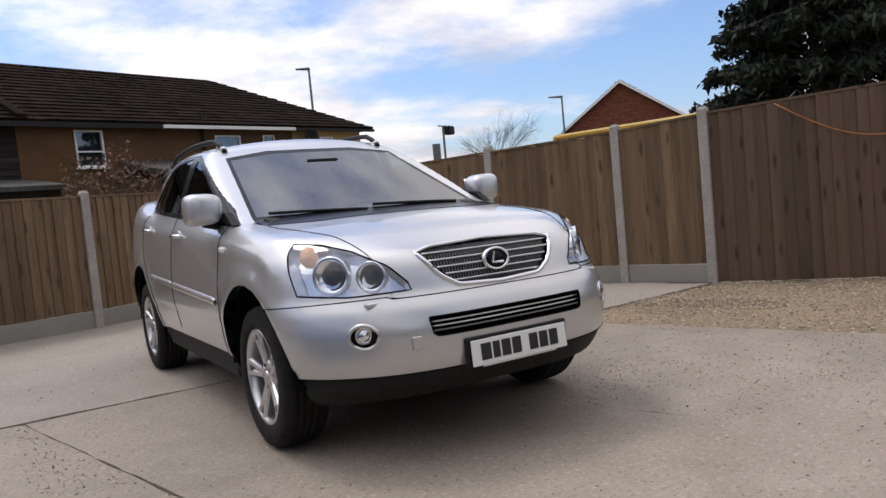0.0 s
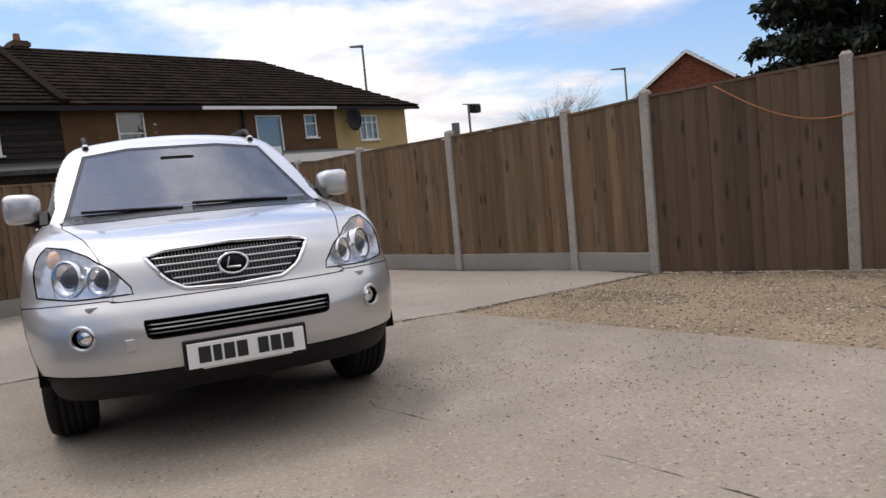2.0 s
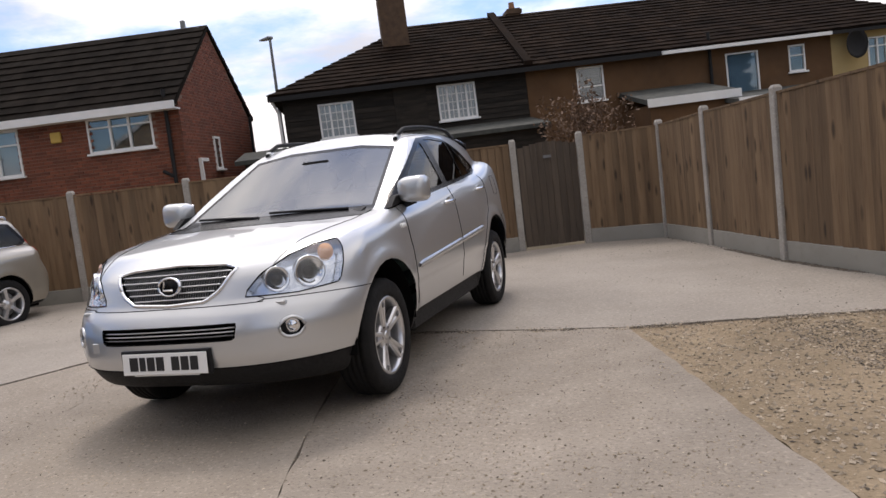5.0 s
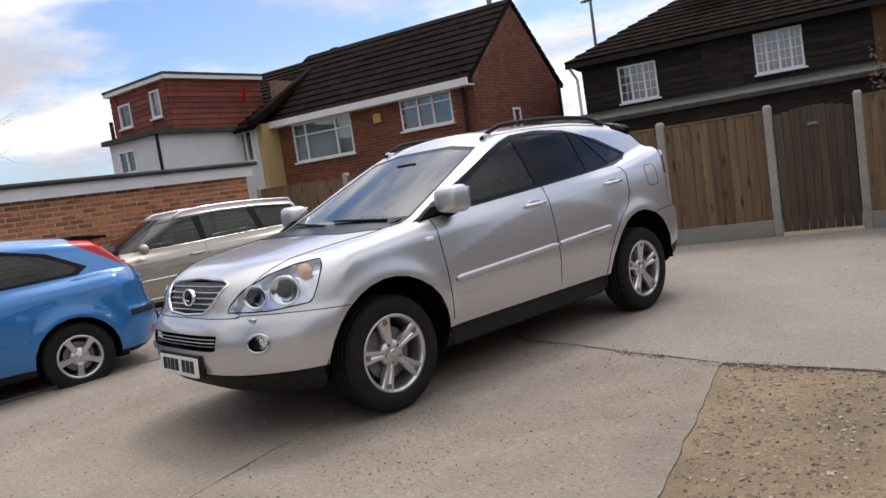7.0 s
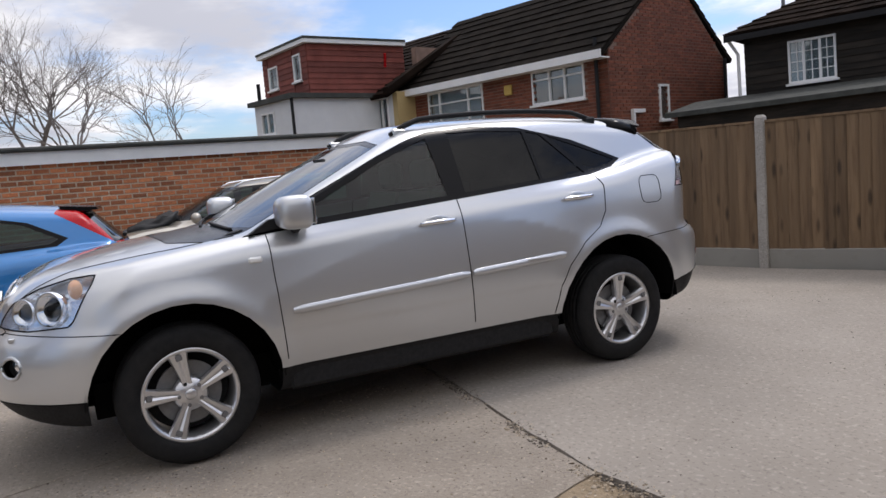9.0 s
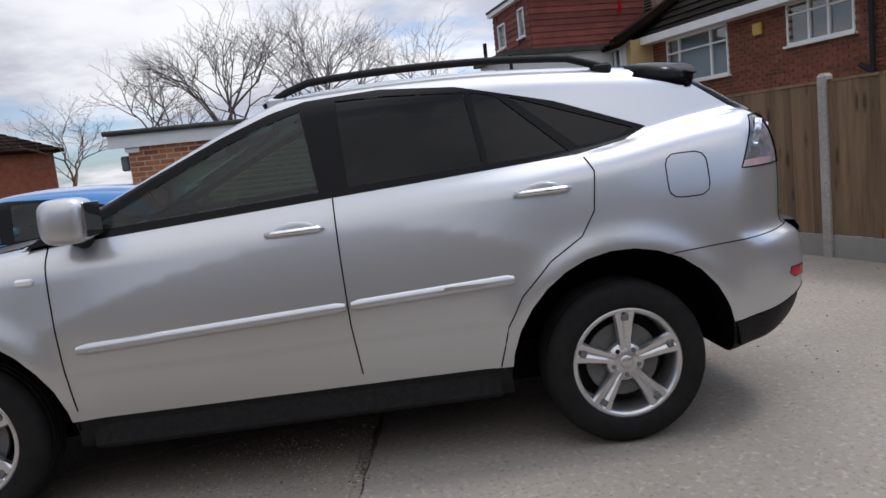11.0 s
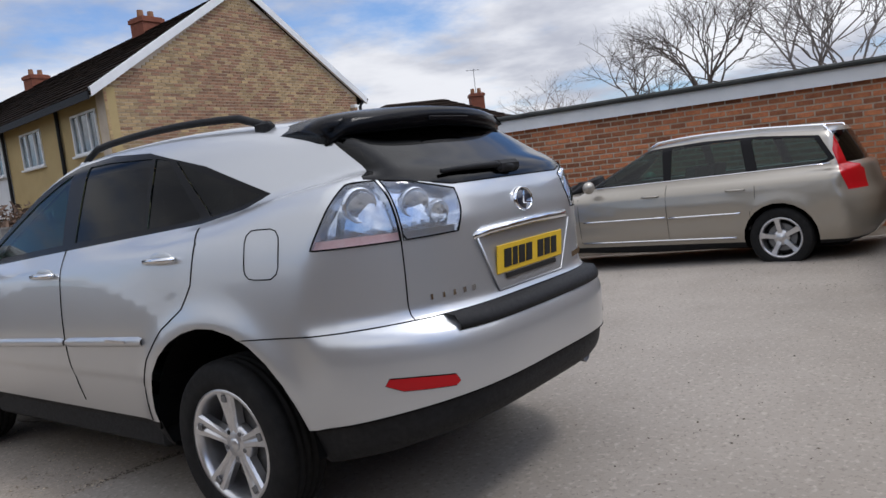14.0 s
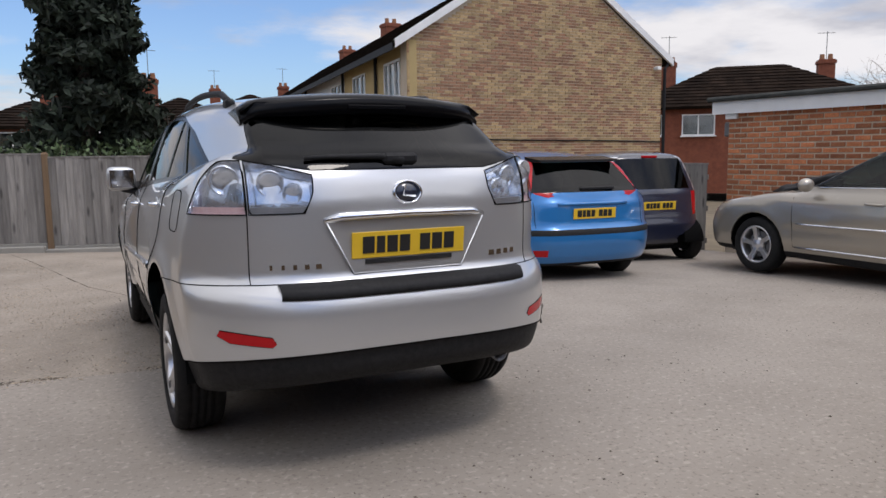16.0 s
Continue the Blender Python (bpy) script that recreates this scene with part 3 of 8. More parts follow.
def fence_run(label):
    RUN[0] = empty("timber_fence", pose(0, 0, 0), label, "fence")


def fence_panel(a, b, h, base=0.20, mat="board", label="", group="", pitch=0.105, sink=0.0, h2=None):
    """Boards from post a to post b; the boards' faces look to the right of the way from a to b."""
    a, b = Vector((*a, 0)), Vector((*b, 0))
    d = b - a
    n = d.length - 0.09
    ang = math.degrees(math.atan2(d.y, d.x))
    c = (a + b) / 2
    c.z = fall(c.x, c.y)
    root = empty("fence_panel", pose(*c, 0, 0, ang))
    root.parent = RUN[0]
    if label:
        root["label"] = label
    h2 = h if h2 is None else h2
    count = max(3, round(n / pitch))
    w = n / count
    for i in range(count):
        x = -n / 2 + w * (i + 0.5)
        k = (i + 0.5) / count
        top = h + (h2 - h) * k
        me = board_mesh("board", mat, w + 0.014, round((top - base) / 0.02) * 0.02, rng.randrange(4))
        shared("board", me, root, pose(x, rng.uniform(-0.002, 0.002), base + sink + rng.uniform(-0.003, 0.004), rng.uniform(-0.25, 0.25), rng.uniform(-0.2, 0.2), 0))
    for z in (base + 0.18, (base + h) / 2, min(h, h2) - 0.2):
        part("rail", boxed(-n / 2, n / 2, 0.004, 0.045, z - 0.04, z + 0.04), mat, root)
    bm = bmesh.new()
    slope = (h2 - h) / n
    prism(bm, [(-n / 2, h - 0.002), (n / 2, h2 - 0.002), (n / 2, h2 + 0.022), (-n / 2, h + 0.022)], -0.026, 0.034, axis=1)
    part("capping", bm, mat, root)
    if base > 0.05:
        part("gravel_board", boxed(-n / 2, n / 2, -0.022, 0.022, -0.12, base - 0.004, 0.006), "base_board", root, "grey concrete gravel board at the foot")
    return root


def fence_post(p, h, ang=0.0, mat="post", w=0.05, label="grey concrete fence post with a sloped top"):
    bm = boxed(-w, w, -w, w, -0.2, h)
    for v in bm.verts:
        if v.co.z > 0:
            v.co.x *= 0.94
    tops = [v for v in bm.verts if v.co.z > 0.1]
    f = [f for f in bm.faces if all(v in tops for v in f.verts)][0]
    r = bmesh.ops.inset_region(bm, faces=[f], thickness=w * 0.55)
    for v in f.verts:
        v.co.z += 0.03
    bmesh.ops.bevel(bm, geom=[e for e in bm.edges if abs(e.verts[0].co.z - e.verts[1].co.z) > 0.5], offset=0.008, segments=1, affect="EDGES")
    return part("fence_post", bm, mat, RUN[0], label, m=pose(p[0], p[1], fall(*p), 0, 0, ang))


RIGHT = [((2.36, 5.72), 1.62), ((2.93, 4.42), 1.67), ((3.56, 2.78), 1.70), ((4.30, 1.31), 1.75), ((4.60, 0.33), 1.80)]
fence_run("brown closeboard timber fence with concrete posts and gravel boards")
for (p, h) in RIGHT:
    fence_post(p, h + 0.03, 20)
for (p, h), (q, g) in zip(RIGHT, RIGHT[1:]):
    fence_panel(p, q, h - 0.03, 0.20, "board", h2=g - 0.03)
TALL = [((4.60, 0.33), 1.80), ((5.54, -1.21), 1.87), ((6.5, -2.85), 1.90), ((7.5, -4.5), 1.92), ((8.5, -6.2), 1.92), ((9.0, -8.0), 1.92)]
fence_run("tall reddish-brown closeboard timber fence with concrete posts")
for (p, h) in TALL[1:]:
    fence_post(p, h + 0.03, 30)
for (p, h), (q, g) in zip(TALL, TALL[1:]):
    fence_panel(p, q, h - 0.02, 0.0, "board_red", "tall reddish-brown closeboard panel reaching to the ground", pitch=0.112, h2=g - 0.02)
BACK = [((-7.95, 2.95), 1.62), ((-6.0, 3.5), 1.61), ((-4.3, 3.95), 1.60), ((-2.58, 4.42), 1.60), ((-0.87, 4.88), 1.59), ((0.28, 5.48), 1.60), ((1.22, 5.80), 1.61), ((2.36, 5.72), 1.62)]
fence_run("brown closeboard back fence with concrete posts and gravel boards")
for i, (p, h) in enumerate(BACK[:-1]):
    fence_post(p, h + 0.02, 15)
for i in range(len(BACK) - 1):
    if i == 5:
        continue
    (p, h), (q, g) = BACK[i], BACK[i + 1]
    fence_panel(p, q, h - 0.03, 0.21, "board", h2=g - 0.03)


def side_gate(a, b):
    a, b = Vector((*a, 0)), Vector((*b, 0))
    d = b - a
    n = d.length - 0.12
    root = empty("garden_gate", pose(*((a + b) / 2), 0, 0, math.degrees(math.atan2(d.y, d.x))), "dark weathered ledged timber gate, closed, with an arched top", "gate")
    for i in range(9):
        w = n / 9
        x = -n / 2 + w * (i + 0.5)
        top = 1.50 + 0.07 * math.cos(x / n * math.pi)
        part("board", boxed(x - w / 2 + 0.003, x + w / 2 - 0.003, -0.012, 0.012, 0.04, top), "board_dark", root)
    for z in (0.3, 0.85, 1.35):
        part("ledge", boxed(-n / 2, n / 2, 0.014, 0.05, z - 0.05, z + 0.05), "board_dark", root)
    part("latch", boxed(-0.06, 0.06, -0.03, -0.012, 1.33, 1.37), "grey_metal", root)


side_gate((0.28, 5.48), (1.22, 5.80))
FOOT = [(5.4, -1.35), (4.50, 0.26), (4.20, 1.25), (3.46, 2.74), (2.83, 4.36), (2.30, 5.60)]
stones("fence_foot_dirt", 2600, FOOT + [(x + 0.08, y + 0.03) for x, y in FOOT[::-1]], 0.003, 0.014, 0.0, "grit", "dark soil crumbs gathered along the foot of the fence", 8, lambda x, y: 0.06 + 0.94 * (noise.noise(Vector((x * 1.4, y * 1.4, 2))) > 0.1))
DIRT = [(3.1, 0.0), (4.4, 0.1), (5.3, -1.3), (6.0, -2.6), (4.6, -2.9), (3.6, -1.6)]
stones("gravel_soil", 3000, DIRT, 0.003, 0.011, -0.012, "grit", "dark soil scattered over the gravel", 9, lambda x, y: 0.03 + 0.97 * (noise.noise(Vector((x * 0.8, y * 0.8, 7))) > 0.15))
OLD = [(-7.95, -5.15), (-6.1, -5.68), (-4.2, -6.2), (-2.3, -6.7), (-0.4, -7.19), (1.55, -7.68), (3.5, -8.2), (5.4, -8.7), (7.3, -9.1), (9.0, -9.5)]
fence_run("silvery weathered closeboard timber fence along the yard")
for i, p in enumerate(OLD):
    fence_post(p, 1.47, -14, "board", 0.045, "square brown timber fence post")
for p, q in zip(OLD, OLD[1:]):
    fence_panel(q, p, 1.44, 0.10, "board_old", "silvery weathered closeboard timber panel", "", pitch=0.12)
fence_panel((-7.9, -5.1), (-7.85, -3.55), 1.40, 0.0, "board_old", "silvery weathered timber boards beside the garage", "", pitch=0.13)
fence_panel((9.0, -9.5), (9.0, -8.0), 1.5, 0.0, "board_old", "silvery weathered closeboard timber panel", "", pitch=0.13)
for i in range(6):
    p, q = Vector((*OLD[i + 2], 0)), Vector((*OLD[i + 3], 0))
    d = q - p
    c = (p + q) / 2 + Vector((0.08, 0.3, 0))
    k = part("kerb", boxed(-d.length / 2, d.length / 2 - 0.01, -0.06, 0.06, -0.25, 0.07, 0.01), "base_board", m=pose(c.x, c.y, fall(c.x, c.y), 0, 0, math.degrees(math.atan2(d.y, d.x))))
    tagged(k, "low concrete kerb with moss along the fence", "kerb", "kerbs", "structure")

# ---- buildings ----
def brick_wall(parent, name, length, height, mat, course=0.075, joint=0.008, brick=0.225, x0=0.0, z0=0.0, holes=(), top=None, alt=None, y=0.0, seed=1, singles=None, depth=0.012, joined=None):
    """Bricks laid proud of a wall's face at y, in the plane x-z of the parent. singles: stretch of x in which bricks are objects of their own."""
    r = random.Random(seed)
    sets = {}
    me = None
    n_single = 0
    for row in range(int(height / course)):
        z = z0 + row * course
        x = x0 - (brick / 2 if row % 2 else 0)
        while x < x0 + length:
            a, b = max(x, x0) + joint, min(x + brick, x0 + length) - joint
            x += brick
            if b - a < 0.03:
                continue
            cx, cz = (a + b) / 2, z + course / 2
            if any(h[0] < cx < h[2] and h[1] < cz < h[3] for h in holes):
                continue
            if top and cz > top(cx):
                continue
            key = joined if joined else mat
            key = alt if alt and r.random() < (0.25 if noise.noise(Vector((cx * 0.8, cz * 1.5, 2))) < 0.05 else 0.75) else key
            if singles and singles[0] < cx < singles[1] and b - a > brick - 0.03 and n_single < 300:
                if me is None:
                    bm = boxed(-brick / 2 + joint, brick / 2 - joint, -depth, 0.0, -course / 2 + joint, course / 2 - joint, 0.003)
                    me = bpy.data.meshes.new("brick")
                    bm.to_mesh(me)
                    bm.free()
                    me.materials.append(M[mat])
                n_single += 1
                shared("brick", me, parent, pose(cx, y + r.uniform(-0.002, 0.002), cz))
                continue
            sets.setdefault(key, []).append((a, b, z + joint, z + course - joint, r.uniform(-0.002, 0.002)))
    for key, items in sets.items():
        vs, fs = [], []
        for a, b, c, d, o in items:
            k = len(vs)
            vs += [(a, y - depth + o, c), (b, y - depth + o, c), (b, y - depth + o, d), (a, y - depth + o, d), (a, y, c), (b, y, c), (b, y, d), (a, y, d)]
            fs += [(k, k + 1, k + 2, k + 3), (k + 4, k, k + 3, k + 7), (k + 1, k + 5, k + 6, k + 2), (k + 3, k + 2, k + 6, k + 7), (k + 4, k + 5, k + 1, k)]
        m2 = bpy.data.meshes.new(name)
        m2.from_pydata(vs, [], fs)
        m2.materials.append(M[key])
        ob = new(name, m2)
        ob.parent = parent
        tagged(ob, kind="stuff")


def window(parent, x0, x1, z0, z1, cols=(0.5,), rows=(), y=0.0, mat="white_paint", inside_mat="curtain", lattice=0, sill=True, name="window", back=0.10):
    w = 0.045
    f = bmesh.new()
    box(f, x0, x0 + w, y - 0.03, y + 0.05, z0, z1)
    box(f, x1 - w, x1, y - 0.03, y + 0.05, z0, z1)
    box(f, x0 + w, x1 - w, y - 0.03, y + 0.05, z0, z0 + w)
    box(f, x0 + w, x1 - w, y - 0.03, y + 0.05, z1 - w, z1)
    win = part(name, f, mat, parent, "white-framed window")
    xs = [x0 + w] + [x0 + (x1 - x0) * c for c in cols] + [x1 - w]
    for c in xs[1:-1]:
        part("mullion", boxed(c - 0.025, c + 0.025, y - 0.028, y + 0.045, z0 + w, z1 - w), mat, win)
    for c in rows:
        z = z0 + (z1 - z0) * c
        part("transom", boxed(x0 + w, x1 - w, y - 0.026, y + 0.043, z - 0.018, z + 0.018), mat, win)
    if lattice:
        bars = bmesh.new()
        for i in range(1, lattice):
            z = z0 + w + (z1 - z0 - 2 * w) * i / lattice
            box(bars, x0 + w, x1 - w, y - 0.012, y + 0.01, z - 0.008, z + 0.008)
        for a, b in zip(xs, xs[1:]):
            box(bars, (a + b) / 2 - 0.008, (a + b) / 2 + 0.008, y - 0.014, y + 0.008, z0 + w, z1 - w)
        part("lattice", bars, mat, win)
    for a, b in zip(xs, xs[1:]):
        part("pane", boxed(a, b, y + 0.012, y + 0.016, z0 + w, z1 - w), "house_glass", win)
    # one sheet: curtain cloth, or a room's shade painted dark, as inside_mat says
    part("curtain", boxed(x0 + w * 0.5, x1 - w * 0.5, y + back, y + back + 0.01, z0 + w * 0.5, z1 - w * 0.5), inside_mat, win)
    if sill:
        part("sill", boxed(x0 - 0.05, x1 + 0.05, y - 0.09, y + 0.02, z0 - 0.05, z0 - 0.002, 0.006), mat, win)
    return win


def wall_with_holes(parent, name, x0, x1, z0, z1, holes, mat, y0=0.0, y1=0.25):
    """A wall slab made of boxes round its openings."""
    bm = bmesh.new()
    xs = sorted({x0, x1, *[v for h in holes for v in (h[0], h[2])]})
    for a, b in zip(xs, xs[1:]):
        c = (a + b) / 2
        zs = sorted([(h[1], h[3]) for h in holes if h[0] < c < h[2]])
        z = z0
        for lo, hi in zs + [(z1, z1)]:
            if lo > z:
                box(bm, a, b, y0, y1, z, lo)
            z = max(z, hi)
    bmesh.ops.remove_doubles(bm, verts=bm.verts, dist=1e-4)
    return part(name, bm, mat, parent)


def tiled_slope(parent, name, p, q, r, s, mat, course=0.30, tile=0.28, seed=3):
    """Lapped roof tiles on the slope with eave p-q and ridge s-r (p below s, q below r)."""
    p, q, r, s = (Vector(v) for v in (p, q, r, s))
    n = (q - p).cross(s - p).normalized()
    if n.z < 0:
        n = -n
    L = max((s - p).length, (r - q).length) * 0.5 + (s + r - p - q).length * 0.25
    rows = max(3, int(L / course))
    rr = random.Random(seed)
    vs, fs = [], []
    for i in range(rows):
        k0, k1 = i / rows, min(1.0, (i + 1.12) / rows)
        a0, b0, a1, b1 = p.lerp(s, k0), q.lerp(r, k0), p.lerp(s, k1), q.lerp(r, k1)
        cols = max(1, int((b0 - a0).length / tile))
        for j in range(cols):
            u0, u1 = j / cols, (j + 0.97) / cols
            if (b0 - a0).length < 0.05:
                continue
            lift = n * (0.045 + rr.uniform(-0.006, 0.008))
            k = len(vs)
            quad = [a0.lerp(b0, u0) + lift, a0.lerp(b0, u1) + lift, a1.lerp(b1, u1) + n * 0.012, a1.lerp(b1, u0) + n * 0.012]
            vs += [tuple(v) for v in quad] + [tuple(quad[0] - n * 0.03), tuple(quad[1] - n * 0.03)]
            fs += [(k, k + 1, k + 2, k + 3), (k + 4, k + 5, k + 1, k)]
    me = bpy.data.meshes.new(name)
    me.from_pydata(vs, [], fs)
    me.materials.append(M[mat])
    ob = new(name, me)
    ob.parent = parent
    tagged(ob, kind="stuff")
    bm = bmesh.new()
    lo = [bm.verts.new(v) for v in (p, q, r, s)]
    hi = [bm.verts.new(v - n * 0.08) for v in (p, q, r, s)]
    if (r - s).length < 0.05:
        bmesh.ops.remove_doubles(bm, verts=bm.verts, dist=0.03)
    bm.free()
    bm = bmesh.new()
    pts = [p, q, r, s] if (r - s).length > 0.05 else [p, q, r]
    lo = [bm.verts.new(v) for v in pts]
    hi = [bm.verts.new(v - n * 0.08) for v in pts]
    bm.faces.new(lo)
    bm.faces.new(hi[::-1])
    for i in range(len(pts)):
        bm.faces.new((lo[i], hi[i], hi[(i + 1) % len(pts)], lo[(i + 1) % len(pts)]))
    bmesh.ops.recalc_face_normals(bm, faces=bm.faces)
    part("roof", bm, mat, parent)


def chimney(parent, x0, x1, y0, y1, z0, z1, mat="red_brick_far", pots=1):
    bm = boxed(x0, x1, y0, y1, z0, z1)
    box(bm, x0 - 0.04, x1 + 0.04, y0 - 0.04, y1 + 0.04, z1 - 0.16, z1 - 0.04)
    c = part("chimney", bm, mat, parent)
    for i in range(pots):
        x = x0 + (x1 - x0) * (i + 0.5) / pots
        pot = lathe(bmesh.new(), [(0.0, z1), (0.10, z1), (0.085, z1 + 0.22), (0.06, z1 + 0.22), (0.06, z1 + 0.1), (0.0, z1 + 0.1)], 10, "z")
        for v in pot.verts:
            v.co.x += x
            v.co.y += (y0 + y1) / 2
        part("chimney_pot", pot, "rust", c)


def frame_of(a, b):
    """Local frame: x runs from a to b, y into the house, z up."""
    return pose(a[0], a[1], 0, 0, 0, math.degrees(math.atan2(b[1] - a[1], b[0] - a[0])))


# the cottage row: tarred boards, then brown and cream render
def cottage_row():
    a, b = (-7.0, 11.7), (10.0, 19.35)
    n = math.hypot(b[0] - a[0], b[1] - a[1])
    root = empty("cottage_row", frame_of(a, b) @ pose(0, 0, 0, 0, -0.9, 0), "old cottage terrace with tarred boards, brown render and hipped roof", "house")
    E, D = 3.66, 7.2
    holes = [(1.09, 2.50, 2.0, 3.38), (4.19, 2.58, 5.2, 3.50), (7.94, 2.62, 8.68, 3.52), (12.12, 2.22, 13.06, 3.42), (13.94, 2.72, 14.42, 3.44), (16.28, 2.56, 17.11, 3.40)]
    wall_with_holes(root, "boarded_wall", 0.25, 6.58, -0.3, E, holes[:2], "black_board", 0.0, 0.25)
    wall_with_holes(root, "brown_wall", 6.58, 15.2, -0.3, E, holes[2:5], "brown_render", -0.02, 0.23)
    wall_with_holes(root, "cream_wall", 15.2, 18.55, -0.3, E, holes[5:], "cream_render", -0.02, 0.23)
    part("end_wall", boxed(0.25, 0.5, 0.25, D - 0.3, -0.3, E), "black_board", root)
    part("end_wall", boxed(18.3, 18.55, 0.23, D - 0.3, -0.3, E), "cream_render", root)
    part("back_wall", boxed(0.5, 18.3, D - 0.5, D - 0.3, -0.3, E), "brown_render", root)
    part("pier", boxed(3.05, 3.9, -0.05, 0.0, -0.3, E - 0.02), "black_board", root)
    # lapped weatherboards
    r = random.Random(2)
    z = 1.0
    while z < E - 0.12:
        for x0, x1 in ((0.22, 3.05), (3.9, 6.56)):
            cuts = [(h[0] - 0.02, h[2] + 0.02) for h in holes[:2] if h[1] - 0.1 < z < h[3] and x0 < h[0] < x1]
            spans = [(x0, x1)]
            for c in cuts:
                spans = [s for lo, hi in spans for s in ((lo, min(hi, c[0])), (max(lo, c[1]), hi)) if s[1] - s[0] > 0.05]
            for lo, hi in spans:
                bm = bmesh.new()
                prism(bm, [(-0.004, z + 0.15), (-0.004, z), (-0.034, z), (-0.012, z + 0.15)], lo, hi, axis=0)
                for v in bm.verts:
                    v.co.z += r.uniform(-0.006, 0.006)
                part("weatherboard", bm, "black_board", root)
        z += 0.135
    window(root, *holes[0][::2], holes[0][1], holes[0][3], (0.33, 0.67), (), lattice=4, inside_mat="curtain")
    window(root, *holes[1][::2], holes[1][1], holes[1][3], (0.25, 0.5, 0.75), (), lattice=4, inside_mat="curtain")
    window(root, *holes[2][::2], holes[2][1], holes[2][3], (), (0.42,), inside_mat="room_shade")
    window(root, *holes[3][::2], holes[3][1], holes[3][3], (), (), inside_mat="curtain_blue")
    window(root, *holes[4][::2], holes[4][1], holes[4][3], (), (0.6,), inside_mat="room_shade")
    window(root, *holes[5][::2], holes[5][1], holes[5][3], (0.35, 0.68), (0.7,), inside_mat="curtain")
    e = E + 0.02
    ridge = E + 2.12
    rl, rr = (4.0, 3.6, ridge), (15.1, 3.6, ridge)
    tiled_slope(root, "roof_tiles", (-0.1, -0.35, e), (18.95, -0.35, e), rr, rl, "tile")
    tiled_slope(root, "roof_tiles", (18.95, 7.5, e), (-0.1, 7.5, e), rl, rr, "tile")
    tiled_slope(root, "roof_tiles", (-0.1, 7.5, e), (-0.1, -0.35, e), rl, rl, "tile")
    tiled_slope(root, "roof_tiles", (18.95, -0.35, e), (18.95, 7.5, e), rr, rr, "tile")
    part("eaves_board", boxed(-0.1, 10.2, -0.36, -0.33, e - 0.14, e - 0.02), "black", root)
    part("gutter", boxed(10.2, 15.0, -0.42, -0.33, e - 0.13, e - 0.04), "white_paint", root, "white gutter")
    part("gutter", boxed(15.0, 18.95, -0.40, -0.33, e - 0.13, e - 0.04), "black", root)
    part("downpipe", tube(bmesh.new(), [(11.65, -0.1, 0.0), (11.65, -0.1, e + 0.35)], 0.045), "black", root)
    part("downpipe", tube(bmesh.new(), [(-0.02, -0.3, e - 0.1), (0.1, -0.06, e - 0.4), (0.1, -0.06, 0)], 0.035), "white_paint", root)
    part("party_ridge", prism(bmesh.new(), [(-0.36, e + 0.02), (3.62, ridge + 0.03), (3.62, ridge + 0.15), (-0.36, e + 0.14)], 6.5, 6.72, axis=0), "tile", root)
    chimney(root, 3.1, 3.85, 2.0, 2.7, E + 1.0, E + 3.0, "soot_brick", 1)
    chimney(root, 7.1, 7.5, 3.4, 3.9, ridge - 0.3, ridge + 0.16, "soot_brick", 1)
    dish = lathe(bmesh.new(), [(0.0, 0.0), (0.18, -0.02), (0.30, -0.06), (0.40, -0.13), (0.40, -0.145), (0.30, -0.075), (0.18, -0.035), (0.0, -0.015)], 24, "y")
    for v in dish.verts:
        v.co = Vector((v.co.x * 0.8 + 15.7, v.co.y - 0.28, v.co.z + 3.24))
    part("satellite_dish", dish, "black", root, "dark satellite dish", True)
    part("dish_arm", tube(bmesh.new(), [(15.7, -0.02, 3.2), (15.7, -0.3, 3.24)], 0.02), "black", root)
    # lean-to roofs behind the fence
    part("lean_to_roof", prism(bmesh.new(), [(-2.0, 2.20), (0.0, 2.62), (0.0, 2.74), (-2.0, 2.32)], 9.0, 11.4, axis=0), "felt", root)
    part("lean_to_fascia", boxed(9.0, 11.4, -2.03, -2.0, 2.14, 2.34), "white_paint", root)
    part("lean_to_wall", boxed(9.1, 11.3, -1.9, 0.0, -0.3, 2.2), "brown_render", root)
    part("lean_to_roof", prism(bmesh.new(), [(-2.6, 1.95), (0.0, 2.25), (0.0, 2.36), (-2.6, 2.06)], 11.0, 14.6, axis=0), "felt", root)
    part("lean_to_fascia", boxed(11.0, 14.6, -2.63, -2.6, 1.86, 2.08), "white_paint", root)
    part("lean_to_wall", boxed(11.1, 14.5, -2.5, 0.0, -0.3, 1.95), "brown_render", root)
    part("lean_to_roof", prism(bmesh.new(), [(-1.9, 2.02), (0.0, 2.3), (0.0, 2.4), (-1.9, 2.12)], -0.9, 6.6, axis=0), "felt", root)
    part("lean_to_wall", boxed(-0.7, 6.5, -1.7, 0.0, -0.3, 2.05), "black_board", root)
    part("aerial", tube(bmesh.new(), [(3.2, 2.3, E + 2.9), (3.2, 2.3, E + 3.7)], 0.012), "grey_metal", root)


cottage_row()


